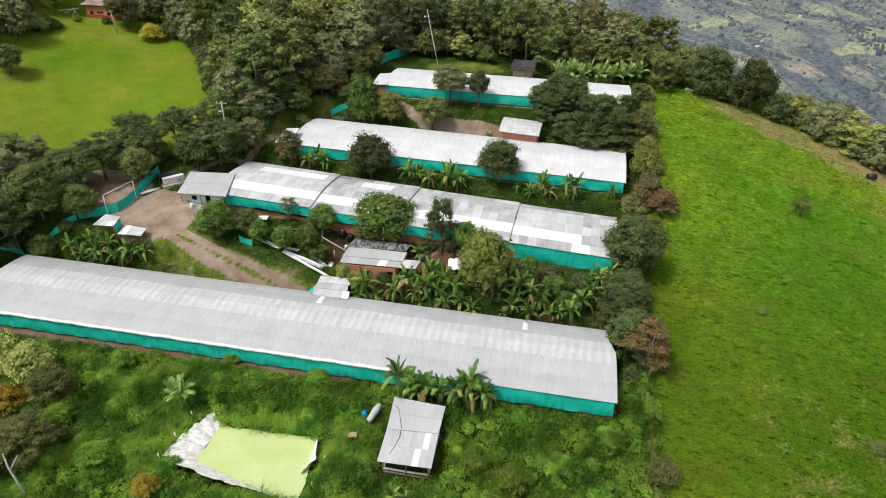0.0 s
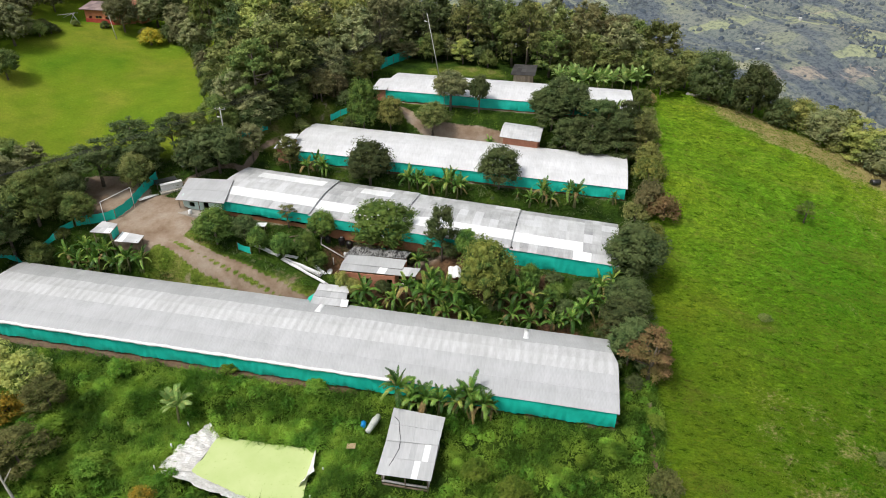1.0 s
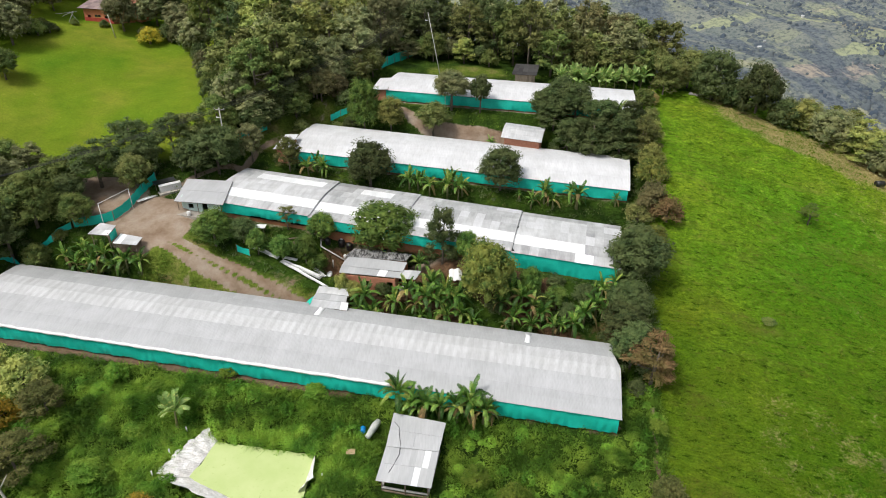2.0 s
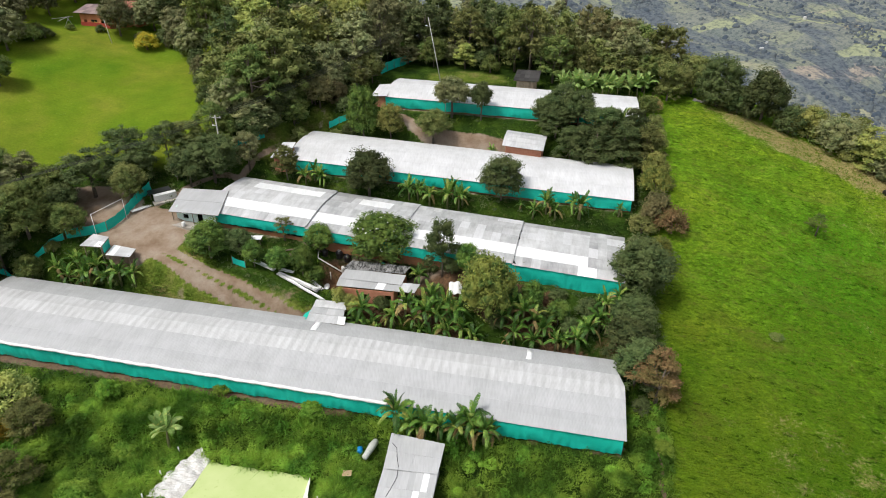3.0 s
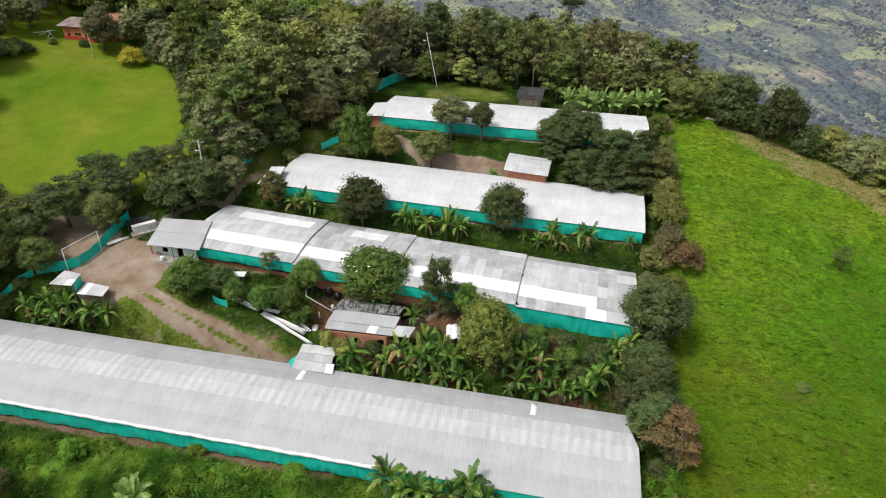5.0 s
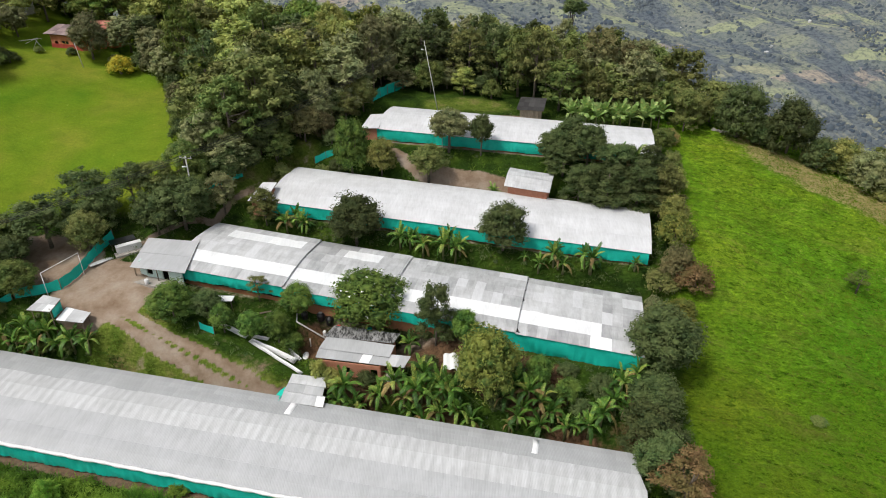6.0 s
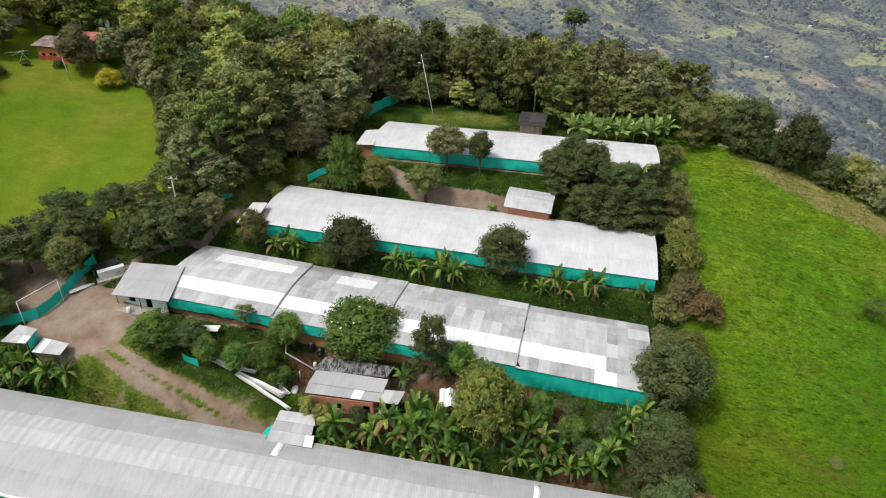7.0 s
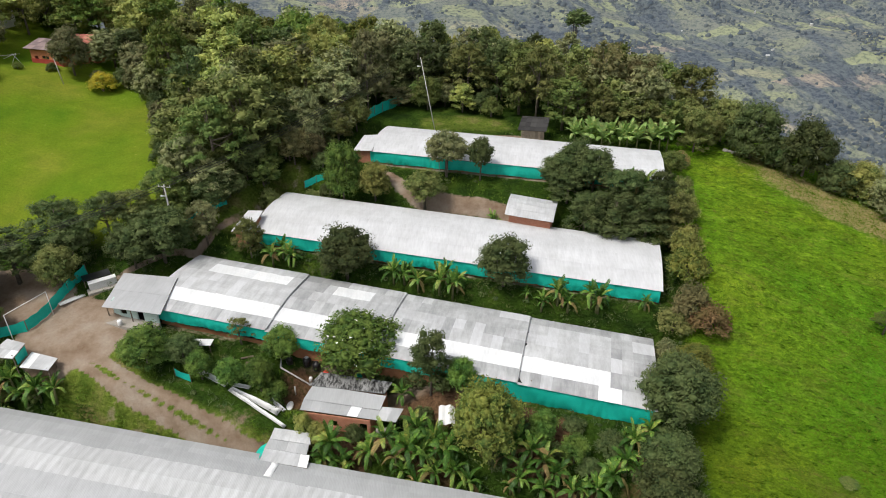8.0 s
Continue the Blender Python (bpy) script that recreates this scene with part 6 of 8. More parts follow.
def lobes_for(kind, r0, z0, z1, seed):
    r = random.Random(seed)
    zc, rv = (z0 + z1) / 2, (z1 - z0) / 2
    out = []
    if kind == "round":
        n, lr = 80, 0.24
        for k in range(n):
            f = (k + 0.5) / n
            ph, th = math.acos(1 - 1.75 * f), k * 2.39996 + r.uniform(-0.3, 0.3)
            q = 0.76 * r.uniform(0.74, 1.12)
            out.append((r0 * q * math.sin(ph) * math.cos(th), r0 * q * math.sin(ph) * math.sin(th), zc + rv * q * math.cos(ph), r0 * lr * r.uniform(0.45, 1.45), r.uniform(0.6, 1.0) * min(1.3, rv / r0)))
        out.append((0, 0, zc, r0 * 0.6, rv / r0))
    elif kind == "tree":
        for k in range(58):
            th, f = k * 2.39996 + r.uniform(-0.5, 0.5), r.random()
            h = f ** 0.8
            rr = r0 * (0.35 + 0.5 * math.sin(math.pi * min(1, 0.25 + 0.75 * h))) * r.uniform(0.55, 1.1)
            out.append((rr * math.cos(th), rr * math.sin(th), z0 + (z1 - z0) * (0.12 + 0.8 * h) + r.uniform(-0.3, 0.3), r0 * r.uniform(0.13, 0.3), 0.75))
        out.append((0, 0, zc, r0 * 0.45, 1.0))
    elif kind == "umbrella":
        for k in range(44):
            th, q = k * 2.39996 + r.uniform(-0.3, 0.3), math.sqrt((k + 0.5) / 44)
            out.append((r0 * 0.86 * q * math.cos(th), r0 * 0.86 * q * math.sin(th), z1 - (z1 - z0) * (0.12 + 0.75 * q ** 2.2) + r.uniform(-0.45, 0.35), r0 * r.uniform(0.14, 0.24), 0.45))
    elif kind == "tiered":
        for k in range(30):
            th, tier = r.uniform(0, 6.28), r.choice((0.25, 0.45, 0.62, 0.8, 0.92))
            rr = r0 * (1.05 - 0.75 * tier) * r.uniform(0.3, 1.1) + 0.3
            out.append((rr * math.cos(th), rr * math.sin(th), z0 + (z1 - z0) * tier + r.uniform(-0.2, 0.2), r0 * r.uniform(0.16, 0.3), 0.5))
    elif kind == "bush":
        for k in range(22):
            th, q = k * 2.39996, math.sqrt((k + 0.5) / 22)
            out.append((r0 * 0.75 * q * math.cos(th) + r.uniform(-0.2, 0.2), r0 * 0.75 * q * math.sin(th), z0 + (z1 - z0) * (0.72 - 0.5 * q * q) * r.uniform(0.75, 1.15), r0 * r.uniform(0.2, 0.36), 0.85))
    return out


def tree_kind(kind, r0, H, clear, count, size, seed, material, bark, label, name="tree", trunk_r=0.17, limbs=7):
    """A whole tree at the origin: tapered trunk with limbs, and a leafy crown."""
    r = random.Random(seed)
    top = thing(name, (0, 0, -500), label, "bush" if kind == "bush" else "tree")
    lobes = lobes_for(kind, r0, clear, H, seed)
    bm = bmesh.new()
    zc = clear + (H - clear) * (0.45 if kind != "umbrella" else 0.6)
    bend = (r.uniform(-0.25, 0.25), r.uniform(-0.25, 0.25))
    tube(bm, [(0, 0, -0.5), (bend[0] * 0.5, bend[1] * 0.3, zc * 0.45), (bend[0], bend[1], zc), (bend[0] * 1.3, bend[1] * 1.5, zc + (H - zc) * 0.5)], [trunk_r * 1.25, trunk_r, trunk_r * 0.75, trunk_r * 0.25], 8)
    for k in range(limbs):
        l = lobes[(k * 5 + 2) % len(lobes)]
        s = (bend[0] * 0.8, bend[1] * 0.8, zc * r.uniform(0.55, 0.95))
        m = tuple((a + b) / 2 + o for a, b, o in zip(s, l[:3], (0, 0, -0.25)))
        tube(bm, [s, m, l[:3]], [trunk_r * 0.5, trunk_r * 0.33, trunk_r * 0.1], 5)
    part("trunk", bm, bark, top)
    crown = part("crown", leaf_cloud("crown", lobes, count, size, seed, material, core=0.5 if kind == "tiered" else 0.66), None, top)
    crown.material_slots[0].link = "OBJECT"
    crown.material_slots[0].material = material
    return top, r0, H


LABELS = {"round": "dense dark green mango tree with a rounded crown", "tree": "broadleaf tree with a lumpy dark green crown",
          "umbrella": "spreading shade tree with a flat layered crown", "tiered": "slender tree with an open layered crown", "bush": "leafy green bush growing from rough grass"}
KINDS = {}


def base_kind(kind):
    return "round" if kind in ("far_lone", "standard") else kind.replace("far_", "")


for kind, n, r0, H, clear, count, size in (("round", 5, 3.5, 7.4, 0.5, 7000, 0.145), ("tree", 5, 3.6, 9.5, 0.7, 5600, 0.16), ("umbrella", 3, 5.0, 9.0, 2.4, 5600, 0.16), ("tiered", 2, 2.6, 8.0, 1.8, 2400, 0.14), ("standard", 3, 2.8, 6.4, 1.7, 5200, 0.14), ("bush", 5, 2.2, 2.8, 0.0, 2200, 0.125),
                                              ("far_tree", 7, 3.6, 9.5, 0.7, 2150, 0.22), ("far_umbrella", 5, 5.0, 9.0, 2.4, 2300, 0.23), ("far_round", 4, 3.5, 7.4, 0.5, 2000, 0.21), ("far_lone", 1, 2.4, 19.0, 14.6, 1800, 0.17)):
    KINDS[kind] = [tree_kind(base_kind(kind), r0, H, clear, count, size, 100 * n + k + len(kind), LEAF_MID, M_BARK, LABELS[base_kind(kind)], "bush" if kind == "bush" else "tree") for k in range(n)]
PLANTED = []
turns = random.Random(77)


def plant(kind, x, y, r, H, leaves, label="", sink=0.0, variant=None):
    src, r0, H0 = KINDS[kind][turns.randrange(len(KINDS[kind])) if variant is None else variant]
    m = pose(x, y, gz(x, y) - sink, 0, 0, turns.uniform(0, 360)) @ Matrix.Diagonal((r / r0 * turns.uniform(0.94, 1.06), r / r0 * turns.uniform(0.94, 1.06), H / H0, 1))
    ob = copy_thing(src, m)
    for o in ob.children:
        if o.name.startswith("crown"):
            o.material_slots[0].material = leaves
    tagged(ob, label)
    PLANTED.append((x, y, r))
    return ob


MANGO_ROW = "dense mango tree with glossy dark green leaves beside the bank"
for x, y, r, H, leaves, label in (
        (-11.6, 95.0, 4.0, 7.6, LEAF_DARK, "large round dark mango tree in front of the white barn"), (8.7, 92.6, 3.3, 7.1, LEAF_DARK, "round dark mango tree in front of the white barn"),
        (5.4, 69.8, 3.7, 9.6, LEAF_SPRING, "mango tree with yellow-green new growth above the bananas"), (-31.5, 78.9, 2.9, 5.6, LEAF_MANGO, MANGO_ROW),
        (-27.8, 79.7, 2.0, 4.0, LEAF_DARK, MANGO_ROW), (-25.5, 78.1, 1.6, 4.0, LEAF_MANGO, MANGO_ROW), (-22.1, 77.5, 1.75, 4.0, LEAF_MANGO, MANGO_ROW),
        (-18.9, 77.4, 1.7, 4.6, LEAF_MANGO, MANGO_ROW), (-17.1, 76.5, 1.35, 2.7, LEAF_MANGO, "small round mango sapling by the white gutter"), (-17.1, 81.0, 2.4, 4.3, LEAF_MANGO, "mango tree close to the patched barn"),
        (3.0, 76.1, 1.6, 4.9, LEAF_MANGO, "small upright mango tree beside the barn"), (-14.3, 112.6, 2.9, 10.4, LEAF_MANGO, "tall dense tree beside the upper track"), (-9.5, 112.3, 2.5, 6.2, LEAF_CANOPY, "light green tree beside the upper track"),
        (36.4, 116.8, 2.1, 4.4, LEAF_MID, "small tree at the corner of the upper barn")):
    plant("round", x, y, r, H, leaves, label)
glint_tree = plant("round", -8.4, 81.0, 5.0, 7.4, LEAF_MANGO, "large spreading tree with white glints over the water tanks", variant=1)
# white flecks on the crown paint the bright glints of its leaves
br = np.random.default_rng(5)
bd = br.normal(size=(90, 3))
bd[:, 2] = abs(bd[:, 2])
bd /= np.linalg.norm(bd, axis=1)[:, None]
bc = bd * np.array([3.3, 3.3, 3.2]) * br.uniform(0.86, 1.03, (90, 1)) + np.array([0, 0, 4.0])
bt = br.normal(size=(90, 3, 3)) * 0.085
part("blossom", quads_mesh("blossom", (bc[:, None] + bt).reshape(-1, 3), 90, M_HEM, 3), None, glint_tree, "scattered white flecks for leaf glints")
for x, y, r, H in ((17.9, 110.5, 3.0, 6.2), (22.8, 110.0, 3.5, 6.8), (20.4, 111.6, 3.3, 7.4)):
    plant("round", x, y, r, H, LEAF_DARK, "dark bushy tree before the upper barn")
for x, y, r, H, leaves in ((19.0, 108.8, 3.2, 5.2, LEAF_DARK), (21.0, 104.9, 3.4, 6.4, LEAF_DARK), (24.8, 103.9, 4.3, 8.4, LEAF_DARK), (29.2, 102.8, 4.0, 8.6, LEAF_DARK), (32.6, 102.2, 3.2, 8.0, LEAF_OLIVE), (26.6, 106.4, 3.4, 6.8, LEAF_DARK), (31.6, 106.8, 2.6, 5.8, LEAF_DARK), (28.4, 108.0, 2.4, 5.0, LEAF_DARK)):
    plant("tree", x, y, r, H, leaves, "dark tree in the clump beside the brick store")
plant("tree", -0.2, 76.3, 2.4, 8.3, LEAF_DARK, "tall dark tree between the barn and the bananas")
plant("standard", -1.9, 110.4, 3.2, 6.4, LEAF_OLIVE, "round-headed tree beside the upper road")
plant("standard", 1.3, 114.3, 3.3, 7.2, LEAF_GREY, "open grey-green tree before the upper barn")
plant("standard", 6.4, 113.4, 2.1, 6.9, LEAF_DARK, "slim dark tree with a bare trunk before the upper barn")
plant("tree", -25.0, 98.5, 2.4, 5.6, LEAF_OLIVE, "grey-green tree at the end of the white barn")
plant("tiered", -22.1, 82.3, 1.5, 3.7, LEAF_OLIVE, "thin half-bare sapling beside the teal curtain")
# hedge between the barns and the open pasture
for k, (kind, x, y, r, H, leaves) in enumerate((("bush", 32.2, 93.6, 3.3, 4.5, LEAF_SPRING), ("bush", 30.6, 86.8, 2.7, 5.0, LEAF_BRONZE), ("bush", 32.2, 84.6, 2.9, 4.0, LEAF_RUST), ("bush", 28.6, 86.0, 2.7, 2.9, LEAF_OLIVE), ("bush", 27.0, 82.4, 2.0, 3.4, LEAF_GREY), ("round", 29.0, 79.6, 2.2, 3.8, LEAF_SPRING), ("round", 26.0, 77.6, 2.0, 5.4, LEAF_MID),
        ("round", 25.3, 73.4, 4.3, 8.4, LEAF_DARK), ("round", 23.2, 68.4, 3.3, 4.6, LEAF_DARK), ("tree", 22.0, 64.6, 3.7, 6.0, LEAF_DARK), ("tree", 22.0, 60.9, 3.1, 7.0, LEAF_DARK), ("round", 14.3, 69.4, 1.5, 3.6, LEAF_MANGO), ("tiered", 23.6, 58.0, 3.2, 6.8, LEAF_RUST), ("bush", 24.6, 58.6, 2.0, 4.0, LEAF_RUST), ("bush", 22.0, 57.5, 1.4, 2.0, LEAF_DARK),
        ("bush", 33.4, 98.5, 2.6, 4.0, LEAF_CANOPY), ("bush", 34.6, 104.5, 2.6, 4.6, LEAF_CANOPY), ("bush", 36.0, 110.0, 2.2, 4.0, LEAF_OLIVE), ("bush", 38.9, 120.5, 2.0, 3.2, LEAF_RUST), ("bush", 23.2, 52.6, 1.2, 1.4, LEAF_CLUMP), ("bush", 22.2, 45.0, 2.0, 2.6, LEAF_OLIVE), ("bush", 25.6, 61.4, 1.6, 3.0, LEAF_RUST))):
    plant(kind, x, y, r, H, leaves, "rust-brown withered shrub in the hedge" if leaves is LEAF_RUST else "leafy tree in the hedge beside the pasture" if kind != "bush" else "tangled shrub in the hedge beside the pasture")
# trees along the crest of the pasture
for kind, x, y, r, H, leaves in (("round", 52.9, 126.6, 4.6, 10.5, LEAF_DARK), ("round", 59.8, 121.6, 4.8, 10.4, LEAF_DARK), ("round", 56.6, 125.0, 3.2, 6.0, LEAF_DARK), ("round", 66.9, 118.3, 4.2, 6.8, LEAF_CANOPY), ("round", 70.2, 113.0, 4.4, 7.4, LEAF_GREY), ("tree", 74.5, 109.0, 5.2, 8.1, LEAF_CANOPY), ("round", 78.2, 105.0, 5.4, 8.6, LEAF_GREY), ("round", 64.0, 118.6, 3.4, 6.2, LEAF_DARK), ("tree", 72.8, 114.5, 4.2, 8.0, LEAF_SPRING), ("round", 50.6, 134.1, 4.6, 8.9, LEAF_OLIVE), ("round", 82.5, 101.0, 5.0, 8.0, LEAF_CANOPY), ("tree", 87.5, 96.5, 5.2, 8.5, LEAF_GREY), ("round", 92.5, 91.5, 5.0, 8.0, LEAF_OLIVE), ("round", 46.0, 131.0, 3.6, 7.0, LEAF_OLIVE), ("tree", 43.5, 127.5, 3.4, 8.5, LEAF_OLIVE)):
    plant(kind, x, y, r, H + 0.6, leaves, "dark tree in the row along the crest", sink=1.3)
# belt between the yard and the far meadow
for kind, x, y, r, H, leaves in (("round", -78.2, 115.6, 3.1, 6.0, LEAF_MID), ("round", -57.4, 81.8, 4.6, 8.6, LEAF_MID), ("tree", -60.6, 79.3, 4.6, 9.0, LEAF_DARK), ("round", -51.9, 82.6, 2.9, 5.2, LEAF_MID), ("tree", -52.0, 90.9, 5.0, 7.8, LEAF_DARK), ("round", -46.4, 90.4, 3.1, 6.0, LEAF_OLIVE), ("tree", -49.2, 97.0, 4.0, 8.0, LEAF_DARK), ("umbrella", -42.8, 97.6, 4.6, 8.4, LEAF_DARK), ("round", -35.8, 96.2, 4.6, 8.0, LEAF_DARK), ("tree", -40.4, 99.6, 3.6, 7.4, LEAF_OLIVE), ("round", -67.0, 92.3, 3.4, 5.6, LEAF_MID), ("tree", -63.0, 92.1, 3.2, 5.4, LEAF_MID), ("round", -57.5, 89.5, 3.2, 5.6, LEAF_MID), ("tree", -63.5, 85.5, 4.2, 7.4, LEAF_MID), ("round", -66.0, 79.0, 4.2, 7.4, LEAF_DARK), ("tree", -70.0, 86.0, 4.2, 7.0, LEAF_MID), ("round", -39.0, 94.6, 3.0, 6.2, LEAF_DARK), ("tree", -46.5, 94.5, 3.4, 6.8, LEAF_DARK), ("round", -54.5, 86.4, 2.8, 5.0, LEAF_DARK), ("tree", -31.5, 100.5, 3.0, 6.5, LEAF_MID), ("umbrella", -37.2, 103.0, 4.4, 8.2, LEAF_MID), ("round", -56.8, 78.9, 2.3, 4.4, LEAF_MID), ("bush", -59.8, 77.4, 1.9, 2.8, LEAF_DARK), ("round", -63.6, 76.4, 3.0, 5.6, LEAF_DARK), ("bush", -53.6, 80.3, 1.4, 1.8, LEAF_MID)):
    plant(kind, x, y, r * 0.92, H, LEAF_GREY if leaves is LEAF_MID and kind == "tree" else leaves, "dark leafy tree in the belt beside the yard")


# trees that close in on the track at the end of the white barn
for kind, x, y, r, H, leaves in (("round", -22.6, 117.8, 3.0, 6.4, LEAF_BRONZE), ("tree", -25.6, 119.5, 3.4, 7.6, LEAF_OLIVE), ("round", -19.8, 119.0, 2.4, 5.0, LEAF_BRONZE), ("tree", -27.4, 112.6, 3.0, 6.0, LEAF_DARK), ("round", -25.2, 110.6, 2.0, 3.6, LEAF_OLIVE), ("round", -21.0, 122.0, 3.2, 7.4, LEAF_GREY), ("tree", -16.6, 124.5, 2.6, 6.2, LEAF_OLIVE), ("bush", -18.2, 117.6, 1.8, 3.0, LEAF_DARK), ("bush", -16.6, 113.6, 1.8, 3.2, LEAF_DARK), ("bush", -19.4, 113.6, 1.7, 2.6, LEAF_OLIVE), ("round", -14.2, 129.6, 2.6, 6.0, LEAF_OLIVE)):
    plant(kind, x, y, r, H, leaves, "leafy tree crowding the earth track beside the wood")


# woods: scattered trees kept apart
def wood(poly, n, kinds, r_range, h_range, leaves, gap, seed, label):
    r = random.Random(seed)
    xs_, ys_ = [p[0] for p in poly], [p[1] for p in poly]
    done, tries, put = 0, 0, []
    while done < n and tries < n * 60:
        tries += 1
        x, y = r.uniform(min(xs_), max(xs_)), r.uniform(min(ys_), max(ys_))
        inside = False
        for (ax, ay), (bx, by) in zip(poly, poly[1:] + poly[:1]):
            if (ay > y) != (by > y) and x < (bx - ax) * (y - ay) / (by - ay) + ax:
                inside = not inside
        if not inside or any(math.hypot(x - a, y - b) < gap for a, b in put):
            continue
        put.append((x, y))
        plant("far_" + r.choice(kinds) if y > 104 and "bush" not in kinds else r.choice(kinds), x, y, r.uniform(*r_range), r.uniform(*h_range), r.choice(leaves), label)
        done += 1


WOOD = "tall broadleaf tree in the crowded wood"
GREENS = (LEAF_DARK, LEAF_GREY, LEAF_MID, LEAF_CANOPY, LEAF_OLIVE, LEAF_GREY, LEAF_MID, LEAF_CANOPY)
LIGHTS = (LEAF_GREY, LEAF_FRESH, LEAF_SPRING, LEAF_OLIVE, LEAF_FRESH, LEAF_CANOPY, LEAF_CANOPY)
wood([(-42, 127), (-37, 110.5), (-34.5, 106.5), (-31, 106.5), (-27, 112), (-23, 118), (-16, 131), (-12, 141), (-10, 150), (-42, 150)], 28, ("tree", "tree", "umbrella"), (4.2, 6.6), (10.0, 14.5), GREENS, 4.8, 11, WOOD)
wood([(-44.5, 129), (-38, 109.5), (-36, 104.5), (-31, 106.5), (-27, 112), (-23, 118), (-16, 131), (-12, 141), (-10, 150), (-46, 150)], 26, ("round", "tree"), (2.6, 4.2), (5.0, 9.0), GREENS, 4.0, 19, "understorey tree in the crowded wood")
wood([(-24, 118), (-17, 123), (-16, 129), (-19, 131)], 7, ("tree", "round"), (2.2, 3.2), (4.0, 6.5), GREENS, 2.6, 15, "low tree beside the earth track")
wood([(-12, 148), (-4, 144), (5, 141.5), (11, 140), (16, 135.5), (40, 133.5), (50, 138), (44, 156), (-10, 166)], 34, ("tree", "tree", "umbrella"), (4.0, 6.2), (9.5, 14.5), (LEAF_DARK, LEAF_MID, LEAF_OLIVE, LEAF_GREY, LEAF_GREY, LEAF_DARK), 4.8, 12, WOOD)
wood([(20, 132.5), (42, 130.5), (46, 136), (22, 138)], 9, ("round", "tree"), (3.0, 4.4), (7.0, 11.0), (LEAF_DARK, LEAF_MID, LEAF_OLIVE), 3.6, 18, WOOD)
wood([(-10, 142), (4, 139), (12, 136.5), (13, 140), (-6, 147)], 9, ("bush", "round", "tree"), (2.2, 3.4), (3.5, 6.5), GREENS, 2.8, 20, "understorey shrub at the edge of the wood")
wood([(-120, 146), (-100, 140), (-86, 150), (-83, 157), (-62, 158), (-58, 142), (-46, 134), (-44, 150), (-20, 152), (-16, 185), (-120, 200)], 62, ("tree", "umbrella", "umbrella", "round"), (4.0, 6.4), (8.5, 14.5), LIGHTS, 5.4, 13, WOOD)
wood([(-16, 160), (40, 152), (52, 160), (40, 176), (-16, 185)], 24, ("tree", "umbrella", "round"), (3.8, 5.8), (8.0, 12.5), LIGHTS, 5.0, 14, WOOD)
wood([(-92, 60), (-64, 66), (-68, 74), (-94, 90)], 8, ("tree", "round"), (3.5, 4.5), (6, 8), GREENS, 5, 16, "leafy tree below the yard")
wood([(-122, 152), (-88, 151), (-82, 158), (-62, 160), (-60, 185), (-122, 196)], 34, ("tree", "umbrella", "round"), (4.2, 6.2), (9.0, 13.5), LIGHTS, 5.0, 26, WOOD)
wood([(-108, 126), (-93, 128), (-90, 140), (-110, 145)], 9, ("tree", "round"), (3.2, 4.6), (6.5, 9.5), GREENS, 4.2, 27, "leafy tree at the edge of the meadow")
for x, y, r, H in ((-64.3, 150.5, 4.6, 7.6), (-58.0, 147.0, 3.6, 7.0), (-56.0, 142.5, 3.4, 6.6), (-50.5, 136.0, 4.0, 8.2), (-86.5, 141.5, 3.6, 8.0), (-85.0, 133.5, 4.5, 9.0), (-82.5, 127.0, 4.2, 8.5), (-88.0, 122.0, 4.4, 8.5), (-90.0, 129.0, 4.6, 9.0), (-84.5, 147.0, 3.0, 6.5)):
    plant("far_round", x, y, r, H, LEAF_GREY, "leafy tree near the farmhouse")
for k in range(16):
    cx0, cy0 = 49 + 2.9 * k, 133.5 - 2.55 * k - 0.02 * k * k
    plant("bush", cx0 + 1.2 * math.sin(k * 2.3), cy0 + 1.2 * math.cos(k * 1.9), 2.3 + 0.6 * math.sin(k), 3.4 + 0.8 * math.cos(k * 1.3), (LEAF_DARK, LEAF_MID, LEAF_OLIVE)[k % 3], "low shrub under the trees along the crest")
# dark-leaved shrubs, added to thicken the deep shade between bananas and trees
for x, y, r, H in ((-5.6, 79.2, 1.7, 2.2), (-2.0, 78.6, 1.8, 2.6), (0.8, 77.2, 1.6, 2.4), (5.6, 75.0, 1.8, 2.6), (9.0, 71.5, 2.0, 2.8), (-1.0, 73.6, 1.5, 2.2), (3.6, 73.2, 1.7, 2.4), (12.2, 69.6, 1.6, 2.4), (-8.0, 72.0, 1.3, 1.8), (-11.0, 70.6, 1.2, 1.9), (6.8, 69.0, 1.6, 2.2), (15.6, 68.2, 1.6, 2.4)):
    plant("bush", x, y, r, H, LEAF_DARK, "dark shrub in the shade between bananas and trees")
wood([(-38, 103), (-30.5, 105.5), (-26.5, 111), (-24.5, 118), (-20, 126), (-26, 124), (-34, 112)], 20, ("bush", "round"), (2.0, 3.2), (3.2, 5.4), (LEAF_DARK, LEAF_MID, LEAF_DARK), 2.4, 28, "understorey shrub at the edge of the wood")
